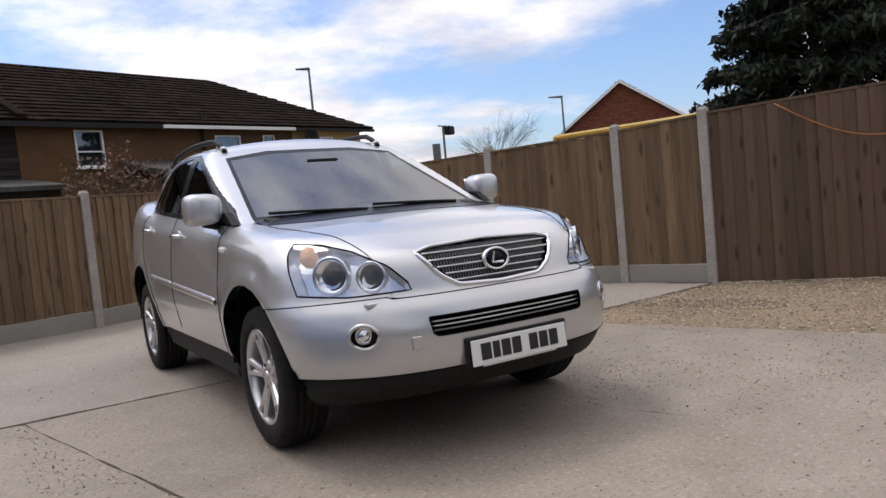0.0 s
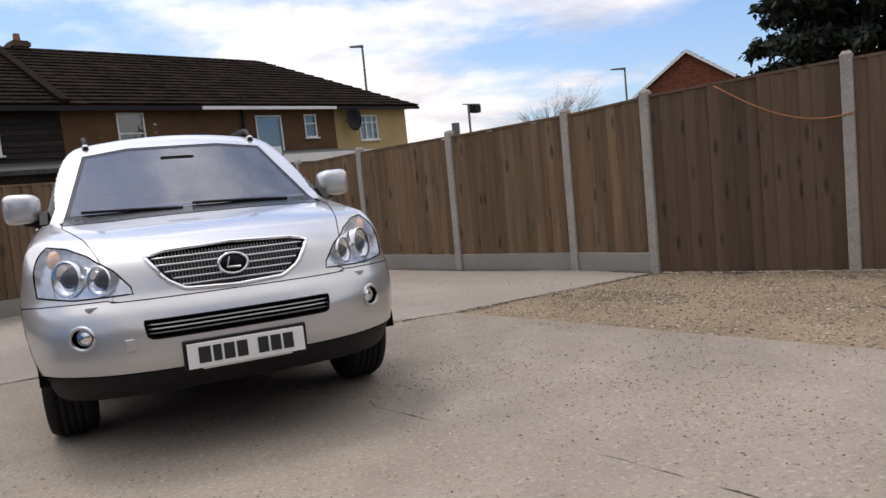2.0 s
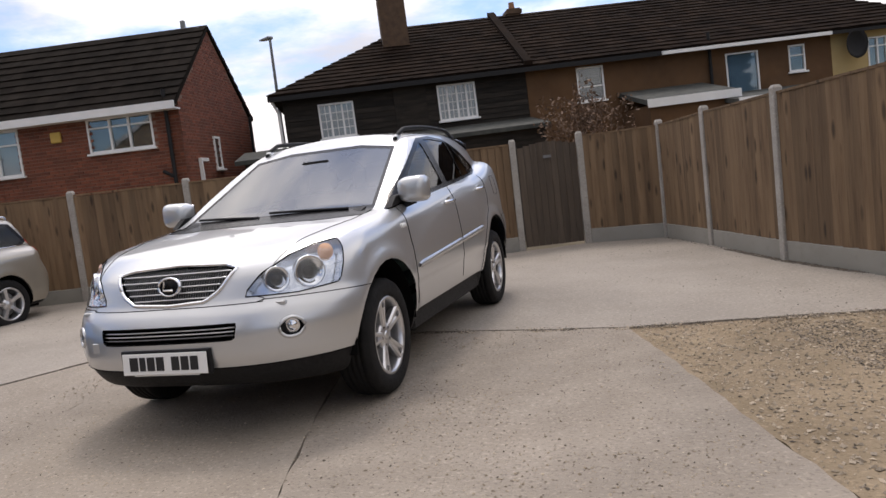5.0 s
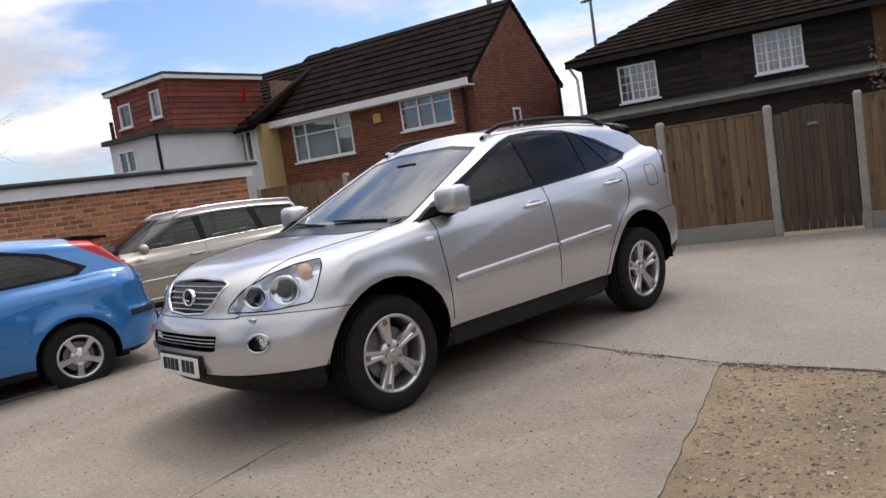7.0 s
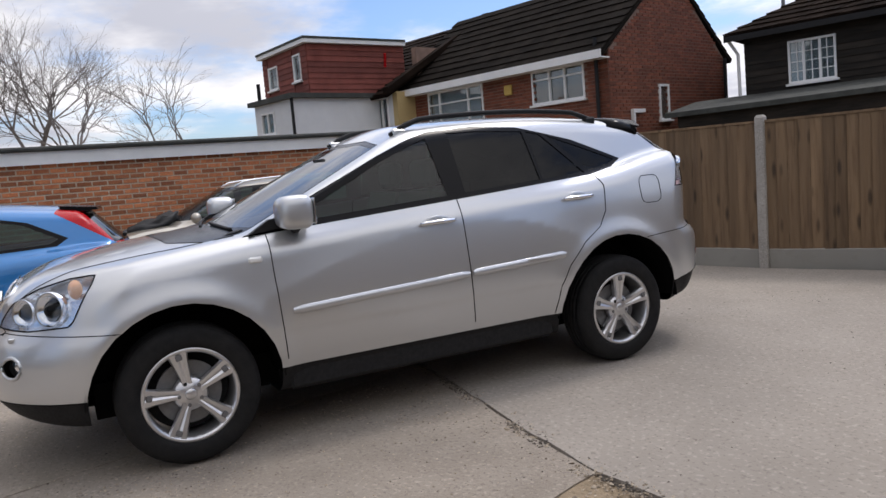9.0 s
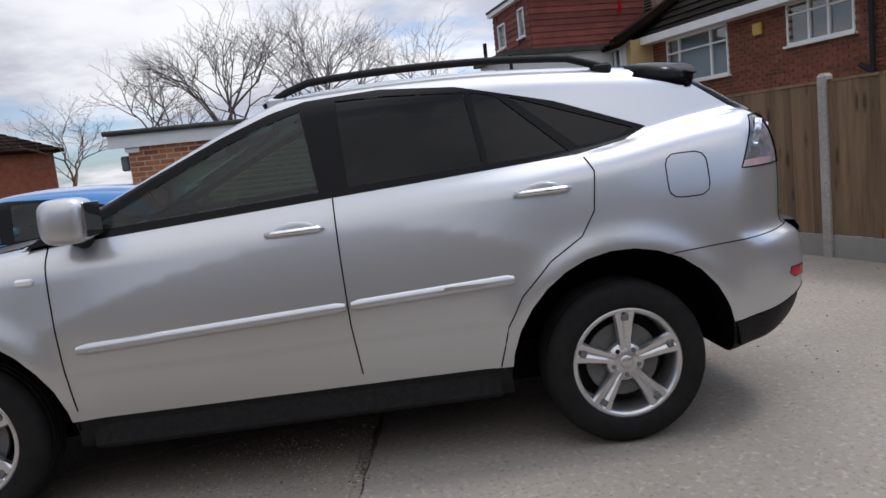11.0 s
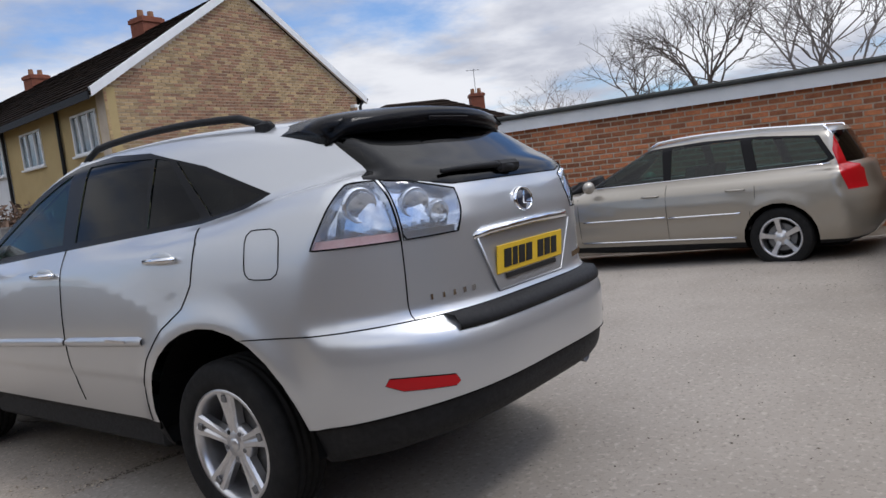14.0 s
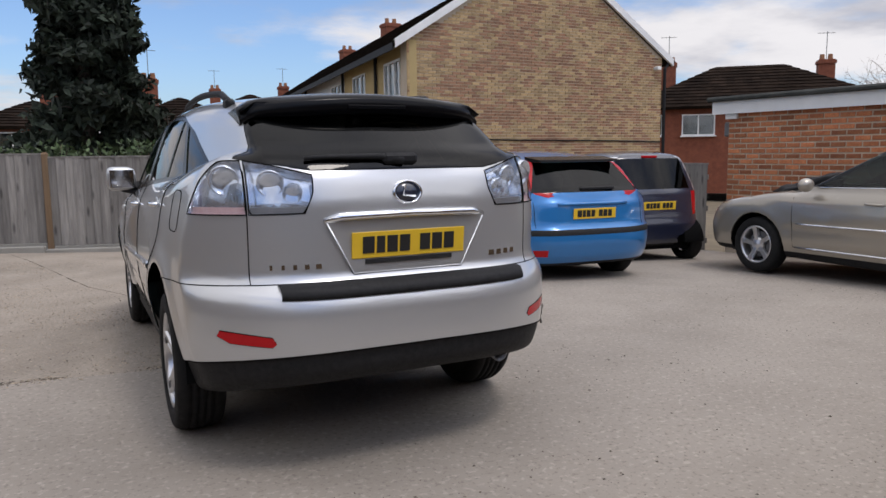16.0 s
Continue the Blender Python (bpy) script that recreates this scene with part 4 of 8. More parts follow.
def brick_house():
    a, b = (-14.18, 7.14), (-7.62, 8.79)
    root = empty("brick_house", frame_of(a, b), "dark red brick house with white windows and dark roof", "house")
    E, W, D = 3.52, 6.62, 4.9
    holes = [(0.84, 2.33, 2.90, 3.36), (4.5, 2.62, 6.0, 3.38)]
    wall_with_holes(root, "front_wall", 0.0, W, -0.3, E, holes, "mortar_dark", 0.0, 0.25)
    brick_wall(root, "brickwork", W, E - 1.0, "red_brick_far", x0=0, z0=1.0, holes=holes, seed=5)
    side = empty("gable_wall", pose(W, 0, 0, 0, 0, 90))
    side.parent = root
    apex = E + 2.05
    bm = bmesh.new()
    prism(bm, [(0, -0.3), (D, -0.3), (D, E), (D / 2, apex), (0, E)], 0.0, 0.25, axis=1)
    part("gable_core", bm, "mortar_dark", side)
    brick_wall(side, "brickwork", D, apex - 1.0, "red_brick_far", x0=0, z0=1.0, holes=[(1.85, 2.05, 2.25, 2.85)], top=lambda x: apex - abs(x - D / 2) * (apex - E) / (D / 2) - 0.05, seed=6)
    window(side, 1.85, 2.25, 2.05, 2.85, (), (), y=-0.012, inside_mat="curtain", back=0.02)
    part("porch_frame", boxed(0.7, 1.15, -0.10, -0.02, 2.22, 2.30), "white_paint", side)
    part("porch_frame", boxed(0.7, 0.76, -0.10, -0.02, 0.6, 2.22), "white_paint", side)
    part("back_wall", boxed(0, W, D - 0.25, D, -0.3, E), "mortar_dark", root)
    part("party_wall", boxed(0.0, 0.2, 0.25, D - 0.25, -0.3, E + 1.2), "mortar_dark", root)
    window(root, *holes[0][::2], holes[0][1], holes[0][3], (0.22, 0.74), (0.68,), inside_mat="curtain")
    window(root, *holes[1][::2], holes[1][1], holes[1][3], (0.35, 0.64), (0.72,), inside_mat="room_shade")
    e = E + 0.06
    tiled_slope(root, "roof_tiles", (-0.35, -0.3, e - 0.1), (W + 0.06, -0.3, e - 0.1), (W + 0.06, D / 2, apex + 0.06), (-0.35, D / 2, apex + 0.06), "tile_dark")
    tiled_slope(root, "roof_tiles", (W + 0.06, D + 0.3, e - 0.1), (-0.35, D + 0.3, e - 0.1), (-0.35, D / 2, apex + 0.06), (W + 0.06, D / 2, apex + 0.06), "tile_dark")
    part("fascia", boxed(-0.35, W + 0.06, -0.36, -0.31, e - 0.22, e - 0.05), "white_paint", root, "white gutter board")
    part("soffit", boxed(-0.35, W + 0.06, -0.31, -0.02, e - 0.22, e - 0.19), "white_paint", root)
    part("downpipe", tube(bmesh.new(), [(W - 0.25, -0.08, 0.2), (W - 0.25, -0.08, E + 0.3)], 0.045), "black", root)
    part("waste_pipe", tube(bmesh.new(), [(W - 0.5, -0.08, 2.05), (W - 0.25, -0.08, 1.9)], 0.04), "black", root)
    part("downpipe", tube(bmesh.new(), [(D - 0.1, -0.08, 0.2), (D - 0.1, -0.08, E)], 0.045), "black", side)
    part("alarm_box", boxed(3.66, 3.9, -0.08, -0.012, 2.95, 3.19, 0.02), "yellow_bar", root, "yellow alarm box")
    part("chimney_cap", boxed(W - 0.6, W - 0.5, 2.4, 2.5, apex, apex + 0.25), "grey_metal", root)


brick_house()


def white_house():
    # flat-roofed white wing and the house with a red tile-hung dormer behind it
    a, b = (-15.9, 3.32), (-13.9, 3.8)
    root = empty("white_wing", frame_of(a, b), "white rendered flat-roofed house wing with black pipe", "house")
    h = [(0.35, 2.62, 1.05, 3.2)]
    wall_with_holes(root, "front_wall", 0, 2.05, -0.3, 3.42, h, "render_white", 0, 0.2)
    part("side_wall", boxed(1.85, 2.05, 0.2, 3.2, -0.3, 3.42), "render_white", root)
    part("side_wall", boxed(0, 0.2, 0.2, 3.2, -0.3, 3.42), "render_white", root)
    part("flat_roof", boxed(-0.12, 2.2, -0.15, 3.2, 3.42, 3.54), "felt", root)
    window(root, *h[0][::2], h[0][1], h[0][3], (0.5,), (), inside_mat="room_shade")
    part("downpipe", tube(bmesh.new(), [(2.07, -0.05, 0), (2.07, -0.05, 3.5)], 0.04), "black", root)
    part("roof_vent", tube(bmesh.new(), [(-0.05, 0.2, 3.5), (-0.05, 0.2, 4.05)], 0.05), "black", root)
    house = empty("dormer_house", frame_of((-16.6, 5.9), (-14.15, 6.5)), "house with red tile-hung box dormer and brown tile roof", "house")
    h2 = [(2.0, 2.55, 2.55, 3.4)]
    wall_with_holes(house, "front_wall", -1.5, 2.75, -0.3, 3.5, h2, "render_white", 0, 0.2)
    window(house, *h2[0][::2], h2[0][1], h2[0][3], (0.5,), (), inside_mat="room_shade")
    tiled_slope(house, "roof_tiles", (-1.5, -0.3, 3.42), (2.9, -0.3, 3.42), (2.9, 3.6, 5.62), (-1.5, 3.6, 5.62), "tile")
    tiled_slope(house, "roof_tiles", (2.9, 7.5, 3.42), (-1.5, 7.5, 3.42), (-1.5, 3.6, 5.62), (2.9, 3.6, 5.62), "tile")
    part("ridge_parapet", prism(bmesh.new(), [(-0.35, 3.42), (3.6, 5.62), (3.6, 5.8), (-0.35, 3.6)], 2.8, 3.05, axis=0), "tile", house)
    part("party_wall", boxed(2.75, 2.95, 0.0, 7.0, -0.3, 3.5), "cream_render", house)
    part("back_wall", boxed(-1.5, 2.75, 6.8, 7.0, -0.3, 3.5), "render_white", house)
    d = empty("box_dormer", frame_of((-16.95, 3.95), (-14.1, 4.4)), "red tile-hung box dormer with white fascia and two windows", "dormer")
    hd = [(0.35, 3.92, 0.95, 4.55), (1.95, 3.95, 2.4, 4.65)]
    wall_with_holes(d, "front_wall", 0, 2.75, 3.5, 4.84, hd, "tile_red", 0, 0.15)
    part("side_wall", boxed(2.6, 2.75, 0.15, 3.0, 3.5, 4.84), "tile_red", d)
    part("side_wall", boxed(0.0, 0.15, 0.15, 3.0, 3.5, 4.84), "tile_red", d)
    part("floor_beam", boxed(0.0, 2.75, 0.0, 3.0, 3.44, 3.5), "tile_red", d)
    sl = bmesh.new()
    for i in range(9):
        z = 3.52 + i * 0.145
        prism(sl, [(-0.005, z + 0.15), (-0.005, z), (-0.03, z), (-0.01, z + 0.15)], 0.0, 0.33, axis=0)
        prism(sl, [(-0.005, z + 0.15), (-0.005, z), (-0.03, z), (-0.01, z + 0.15)], 0.97, 1.93, axis=0)
        prism(sl, [(-0.005, z + 0.15), (-0.005, z), (-0.03, z), (-0.01, z + 0.15)], 2.42, 2.75, axis=0)
        prism(sl, [(2.755, z + 0.15), (2.755, z), (2.78, z), (2.76, z + 0.15)], 0.0, 3.0, axis=1)
    tagged(part("hung_tiles", sl, "tile_red", d), kind="stuff")
    part("fascia", boxed(-0.1, 2.9, -0.14, 3.0, 4.84, 4.94), "white_paint", d)
    part("flat_roof", boxed(-0.12, 2.92, -0.16, 3.0, 4.945, 5.0), "felt", d)
    window(d, *hd[0][::2], hd[0][1], hd[0][3], (), (), inside_mat="curtain")
    window(d, *hd[1][::2], hd[1][1], hd[1][3], (), (), inside_mat="curtain")
    part("flue_pipe", tube(bmesh.new(), [(2.85, 2.3, 4.25), (2.98, 2.25, 4.6)], 0.04), "red_lens", d)


white_house()


def garage():
    a, b = (-8.55, 3.05), (-8.09, -3.4)
    n = math.hypot(b[0] - a[0], b[1] - a[1])
    # seen from the yard the wall runs from the old fence to the new one
    root = empty("brick_garage", frame_of(b, a) @ pose(0, 0, 0, 0, 0, 0), "flat-roofed red brick garage block with white fascia", "garage")
    # local y points away from the yard when x runs from b to a, so the face is turned
    part("wall_core", boxed(0.0, n, 0.0, 0.2, -0.3, 1.93), "mortar", root)
    part("end_wall", boxed(0.0, 0.2, 0.2, 5.0, -0.3, 1.93), "mortar", root)
    part("end_wall", boxed(n - 0.2, n, 0.2, 5.0, -0.3, 1.93), "mortar", root)
    part("back_wall", boxed(0.2, n - 0.2, 4.8, 5.0, -0.3, 1.93), "mortar", root)
    brick_wall(root, "brickwork", n, 1.95, "red_brick", z0=0.0, seed=8, joint=0.0105, course=0.08, singles=(0.0, 3.2), joined="red_brick_joined")
    part("fascia", boxed(-0.25, n + 0.1, -0.10, -0.06, 1.90, 2.10), "white_paint", root, "white painted fascia board")
    part("fascia_end", boxed(-0.03, 0.18, -0.058, -0.02, 1.82, 1.90), "white_paint", root)
    part("soffit", boxed(-0.25, n + 0.1, -0.06, -0.016, 1.93, 1.99), "white_paint", root)
    part("roof", boxed(-0.3, n + 0.18, -0.14, 5.1, 2.10, 2.16), "felt", root, "dark felt flat roof")
    part("roof_edge", tube(bmesh.new(), [(-0.3, -0.14, 2.13), (n + 0.18, -0.14, 2.13)], 0.04), "felt", root)
    part("wall_lamp", boxed(-0.14, -0.02, 0.05, 0.17, 1.55, 1.78, 0.02), "lamp_grey", root, "grey lantern on the corner")


garage()


def yellow_terrace():
    a, b = (-14.25, -11.57), (-6.0, -11.1)
    n = math.hypot(b[0] - a[0], b[1] - a[1])
    root = empty("yellow_terrace", frame_of(b, a) , "long two-storey yellow brick terrace with gabled end and brown tile roof", "house")
    # local x runs along the gable from the front corner; local y away from the yard
    E, apex, L = 3.98, 6.55, 40.0
    bm = bmesh.new()
    prism(bm, [(0, -0.3), (n, -0.3), (n, E), (n / 2, apex), (0, E)], 0.0, 0.3, axis=1)
    part("gable_core", bm, "mortar", root)
    brick_wall(root, "brickwork", n, apex - 0.6, "yellow_brick", x0=0, z0=0.6, top=lambda x: apex - abs(x - n / 2) * (apex - E) / (n / 2) - 0.08, alt="pink_brick", seed=9)
    for s in (0, 1):
        p, q = ((-0.35, E - 0.22), (n / 2, apex)) if s == 0 else ((n + 0.35, E - 0.22), (n / 2, apex))
        part("bargeboard", prism(bmesh.new(), [p, q, (q[0], q[1] + 0.2), (p[0], p[1] + 0.2)], -0.13, -0.06, axis=1), "white_paint", root, "white bargeboard")
    ang, L = 80.0, 30.0
    ux, uy = math.cos(radians(ang)), math.sin(radians(ang))
    fr = empty("front_facade", pose(ux * L, uy * L, 0, 0, 0, ang + 180))
    fr.parent = root
    spans = [(0.5, 1.9), (3.9, 5.4), (7.0, 8.6), (11.0, 12.4), (14.3, 16.0), (19.5, 21.2), (24.0, 25.6)]
    holes = [(L - b, z0, L - a, z1) for a, b in spans for z0, z1 in ((2.72, 3.62), (0.55, 1.6))]
    for s0, s1, mt in ((0.0, 6.6, "cream_render"), (6.6, 13.4, "render_white"), (13.4, L, "cream_render")):
        wall_with_holes(fr, "facade_wall", L - s1, L - s0, -0.3, E, [h for h in holes if L - s1 <= h[0] < L - s0], mt, 0.0, 0.25)
    for h in holes:
        window(fr, h[0], h[2], h[1], h[3], (0.3, 0.68), (), inside_mat="room_shade")
    for s0 in (2.6, 6.6, 13.4, 18.0):
        part("downpipe", tube(bmesh.new(), [(L - s0, -0.06, 0), (L - s0, -0.06, E + 0.1)], 0.045), "black", fr)
    wall_clock = lathe(bmesh.new(), [(0.0, -0.03), (0.28, -0.03), (0.30, -0.02), (0.30, 0.0)], 20, "y")
    for v in wall_clock.verts:
        v.co.x += L - 13.0
        v.co.z += 2.0
    part("satellite_dish", wall_clock, "grey_metal", fr)
    part("back_wall", boxed(n - 0.25, n, 0.3, L, -0.3, E), "mortar", root)
    e0, e1 = (-0.4, -0.12, E - 0.12), (-0.4 + ux * L, uy * L, E - 0.12)
    r0, r1 = (n / 2, -0.12, apex + 0.08), (n / 2 + ux * L, uy * L, apex + 0.08)
    b0, b1 = (n + 0.4, -0.12, E - 0.12), (n + 0.4 + ux * L, uy * L, E - 0.12)
    tiled_slope(root, "roof_tiles", e1, e0, r0, r1, "tile", 0.32, 0.3)
    tiled_slope(root, "roof_tiles", b0, b1, r1, r0, "tile", 0.32, 0.3)
    part("fascia", prism(bmesh.new(), [(-0.42, -0.1), (-0.38, -0.1), (-0.38 + ux * L, uy * L), (-0.42 + ux * L, uy * L)], E - 0.26, E - 0.1, axis=2), "black", root)
    for s0 in (5.0, 14.5, 23.0):
        cx, cy = n / 2 + ux * s0, uy * s0
        chimney(root, cx - 0.35, cx + 0.35, cy - 0.3, cy + 0.3, apex - 0.4, apex + 0.42, "red_brick_far", 2)
    part("cable", tube(bmesh.new(), [(0.1, -0.03, 1.72), (3.0, -0.03, 1.66), (6.0, -0.03, 1.64), (n, -0.03, 1.6)], 0.018, 6), "black", root)
    part("flood_lamp", boxed(n - 0.35, n - 0.2, -0.2, -0.02, 3.62, 3.72, 0.015), "white_paint", root)
    part("downpipe", tube(bmesh.new(), [(n + 0.30, -0.05, E - 0.05), (n + 0.08, -0.05, E - 0.3), (n + 0.08, -0.05, 0)], 0.05), "black", root)
    return root


yellow_terrace()


def far_house(a, b, depth, eave, ridge, wall, roof, label, hip=True, wins=(), chim=()):
    n = math.hypot(b[0] - a[0], b[1] - a[1])
    root = empty("distant_house", frame_of(a, b), label, "house", "distant houses")
    part("wall", boxed(0.2, n - 0.2, 0.2, depth - 0.2, -0.3, eave), wall, root)
    h = depth / 2 if hip else 0.0
    h = min(h, n / 2 - 0.05)
    rl, rr = (h, depth / 2, ridge), (n - h, depth / 2, ridge)
    tiled_slope(root, "roof_tiles", (-0.1, -0.1, eave), (n + 0.1, -0.1, eave), rr, rl, roof, 0.35, 0.32)
    tiled_slope(root, "roof_tiles", (n + 0.1, depth + 0.1, eave), (-0.1, depth + 0.1, eave), rl, rr, roof, 0.35, 0.32)
    if hip:
        tiled_slope(root, "roof_tiles", (-0.1, depth + 0.1, eave), (-0.1, -0.1, eave), rl, rl, roof, 0.35, 0.32)
        tiled_slope(root, "roof_tiles", (n + 0.1, -0.1, eave), (n + 0.1, depth + 0.1, eave), rr, rr, roof, 0.35, 0.32)
    else:
        for x in (0.2, n - 0.5):
            part("gable", prism(bmesh.new(), [(0.2, eave), (depth - 0.2, eave), (depth / 2, ridge - 0.1)], x, x + 0.3, axis=0), wall, root)
    for x0, x1, z0, z1 in wins:
        window(root, x0, x1, z0, z1, (0.5,), (), y=0.17, inside_mat="room_shade", back=0.02)
    for x, y, z in chim:
        chimney(root, x - 0.3, x + 0.3, y - 0.3, y + 0.3, eave, z, "soot_brick" if z > 5.5 else "red_brick_far", 2)
        mast = tube(bmesh.new(), [(x, y, z), (x, y, z + 1.1)], 0.015, 5)
        tube(mast, [(x - 0.35, y, z + 1.05), (x + 0.3, y + 0.1, z + 1.05)], 0.01, 4)
        for k in range(4):
            tube(mast, [(x - 0.3 + 0.16 * k, y - 0.14, z + 1.05), (x - 0.3 + 0.16 * k, y + 0.16, z + 1.05)], 0.007, 3)
        part("aerial", mast, "grey_metal", root)
    return root


far_house((-18.2, -17.9), (-25.0, -11.2), 7.0, 2.95, 4.75, "red_brick_far", "tile", "red brick house with brown hipped roof behind the garage", True, [(0.6, 1.5, 1.9, 2.7), (2.2, 3.4, 1.9, 2.7), (5.0, 6.2, 1.9, 2.7)], [(1.6, 3.4, 5.0), (7.6, 3.5, 4.85)])
far_house((4.2, -23.0), (0.2, -22.9), 6.0, 2.35, 3.4, "red_brick_far", "tile", "distant red brick house with brown roof", True, [(1.0, 1.9, 1.5, 2.2)], [(2.5, 3.0, 4.0)])
far_house((0.0, -22.4), (-5.2, -22.0), 7.0, 2.25, 3.6, "red_brick_far", "tile", "distant red brick house with brown hipped roof", True, [(2.6, 3.3, 1.5, 2.1)], [(1.5, 2.6, 4.2)])
far_house((10.5, -24.0), (6.0, -23.8), 6.0, 2.2, 3.2, "cream_render", "tile", "distant rendered house with brown roof", True, [(1.0, 2.0, 1.2, 2.0)], [(2.5, 3.0, 3.8)])
far_house((-5.0, -38.0), (-12.0, -37.0), 7.0, 3.4, 5.0, "red_brick_far", "tile", "distant house with tall red chimneys", True, [], [(1.5, 3.4, 5.3), (5.5, 3.4, 5.5)])


def red_gable():
    """Red brick gable with white bargeboards over the tall fence."""
    a, b = (24.4, 24.9), (28.6, 20.2)
    n = math.hypot(b[0] - a[0], b[1] - a[1])
    root = empty("gabled_house", frame_of(a, b), "red brick gabled house with white bargeboards, half hidden by the fence", "house")
    e, p = 4.0, 6.3
    part("gable_wall", prism(bmesh.new(), [(0, -0.3), (n, -0.3), (n, e), (n * 0.48, p), (0, e)], 0, 0.3, axis=1), "red_brick_far", root)
    brick_wall(root, "brickwork", n, p - 2.0, "red_brick_far", z0=2.0, top=lambda x: p - abs(x - n * 0.48) * (p - e) / (n * 0.5) - 0.05, seed=12)
    for q in ((-0.3, e - 0.15), (n + 0.3, e - 0.15)):
        part("bargeboard", prism(bmesh.new(), [q, (n * 0.48, p), (n * 0.48, p + 0.16), (q[0], q[1] + 0.16)], -0.30, -0.21, axis=1), "white_paint", root)
    tiled_slope(root, "roof_tiles", (n + 0.35, -0.2, e - 0.1), (n + 0.35, 9.0, e - 0.1), (n * 0.48, 9.0, p + 0.16), (n * 0.48, -0.2, p + 0.16), "tile_dark")
    tiled_slope(root, "roof_tiles", (-0.35, 9.0, e - 0.1), (-0.35, -0.2, e - 0.1), (n * 0.48, -0.2, p + 0.16), (n * 0.48, 9.0, p + 0.16), "tile_dark")
    part("side_wall", boxed(n - 0.3, n, 0.3, 8.8, -0.3, e), "red_brick_far", root)


red_gable()

# ---- cars ----
def curve(pts, soft=0.05, lo=-3.5, hi=3.5):
    """A smooth function through a table of pairs."""
    xs = np.linspace(lo, hi, 1401)
    ys = np.interp(xs, [p[0] for p in pts], [p[1] for p in pts])
    if soft:
        k = np.arange(-160, 161) * (xs[1] - xs[0])
        g = np.exp(-0.5 * (k / soft) ** 2)
        ys = np.convolve(np.pad(ys, 160, mode="edge"), g / g.sum(), "valid")
    return lambda v: np.interp(v, xs, ys)


def smax(a, b, k):
    h = np.maximum(k - np.abs(a - b), 0) / k
    return np.maximum(a, b) + h * h * k * 0.25


def smin(a, b, k):
    return -smax(-a, -b, k)


class Shell:
    """A car's skin: where body(p) = 0. Front towards -y, half widths along x."""

    def __init__(s, width, front, rear, corner_f, corner_r, top, roof, screen, hatch, bottom, glass_w, tumble, taper_f, taper_r, arches, side=None, crown=0.055, roof_crown=0.07, screen_bow=0.2, hatch_bow=0.12, flare=0.018, belt=1.1, cf_pow=4.0, cr_pow=4.0, nose_in=0.0, tail_in=0.0):
        s.width = width
        s.front = front
        s.rear = rear
        s.corner_f = corner_f
        s.corner_r = corner_r
        s.top = top
        s.roof = roof
        s.screen = screen
        s.hatch = hatch
        s.bottom = bottom
        s.glass_w = glass_w
        s.tumble = tumble
        s.taper_f = taper_f
        s.taper_r = taper_r
        s.arches = arches
        s.side = side
        s.crown = crown
        s.roof_crown = roof_crown
        s.screen_bow = screen_bow
        s.hatch_bow = hatch_bow
        s.flare = flare
        s.belt = belt
        s.cf_pow = cf_pow
        s.cr_pow = cr_pow
        s.nose_in = nose_in
        s.tail_in = tail_in

    def value(s, p):
        x, y, z = np.abs(p[..., 0]), p[..., 1], p[..., 2]
        w = s.width - 0.30 * (z - 0.70) ** 2
        if s.side:
            w = w + s.side(z)
        w = w - s.nose_in * np.maximum(0, -1.15 - y) ** 2 - s.tail_in * np.maximum(0, y - 1.15) ** 2
        for ay, az, r in s.arches:
            d = np.hypot(y - ay, z - az)
            w = w + s.flare * np.exp(-((d - r - 0.01) / 0.07) ** 2)
        u = x / s.width
        lower = x - w
        lower = smax(lower, z - (s.top(y) - s.crown * u ** 3), 0.10)
        lower = smax(lower, (s.front(z) + s.corner_f * u ** s.cf_pow) - y, 0.07)
        lower = smax(lower, y - (s.rear(z) - s.corner_r * u ** s.cr_pow), 0.05)
        lower = smax(lower, s.bottom(y) - z, 0.06)
        mid = 0.3
        taper = np.where(y < mid, s.taper_f * ((mid - y) / 1.3) ** 2, s.taper_r * ((y - mid) / 1.3) ** 2)
        gw = s.glass_w - s.tumble * (z - s.belt) - 0.10 * (z - s.belt) ** 2 - taper
        gw = np.minimum(gw, w - 0.006)
        up = x - gw
        up = smax(up, z - (s.roof(y) - s.roof_crown * (x / 0.7) ** 2), 0.09)
        up = smax(up, (s.screen(z) + s.screen_bow * (x / 0.75) ** 2) - y, 0.05)
        up = smax(up, y - (s.hatch(z) - s.hatch_bow * (x / 0.7) ** 2), 0.05)
        up = smax(up, 0.6 - z, 0.02)
        return smin(lower, up, 0.035)

    def side_at(s, y, z):
        """Half width of the skin at y, z."""
        lo, hi = 0.0, 1.3
        for _ in range(30):
            m = (lo + hi) / 2
            lo, hi = (lo, m) if float(s.value(np.array([m, y, z]))) > 0 else (m, hi)
        return lo

    def top_at(s, x, y):
        """Height of the skin at x, y."""
        lo, hi = 0.7, 2.0
        for _ in range(30):
            m = (lo + hi) / 2
            lo, hi = (lo, m) if float(s.value(np.array([x, y, m]))) > 0 else (m, hi)
        return lo

    def nose_at(s, x, z):
        """Foremost y of the skin at x, z."""
        lo, hi = -3.0, -1.0
        for _ in range(30):
            m = (lo + hi) / 2
            lo, hi = (m, hi) if float(s.value(np.array([x, m, z]))) > 0 else (lo, m)
        return hi

    def tail_at(s, x, z):
        """Rearmost y of the skin at x, z."""
        lo, hi = 0.6, 3.0
        for _ in range(30):
            m = (lo + hi) / 2
            lo, hi = (lo, m) if float(s.value(np.array([x, m, z]))) > 0 else (m, hi)
        return lo

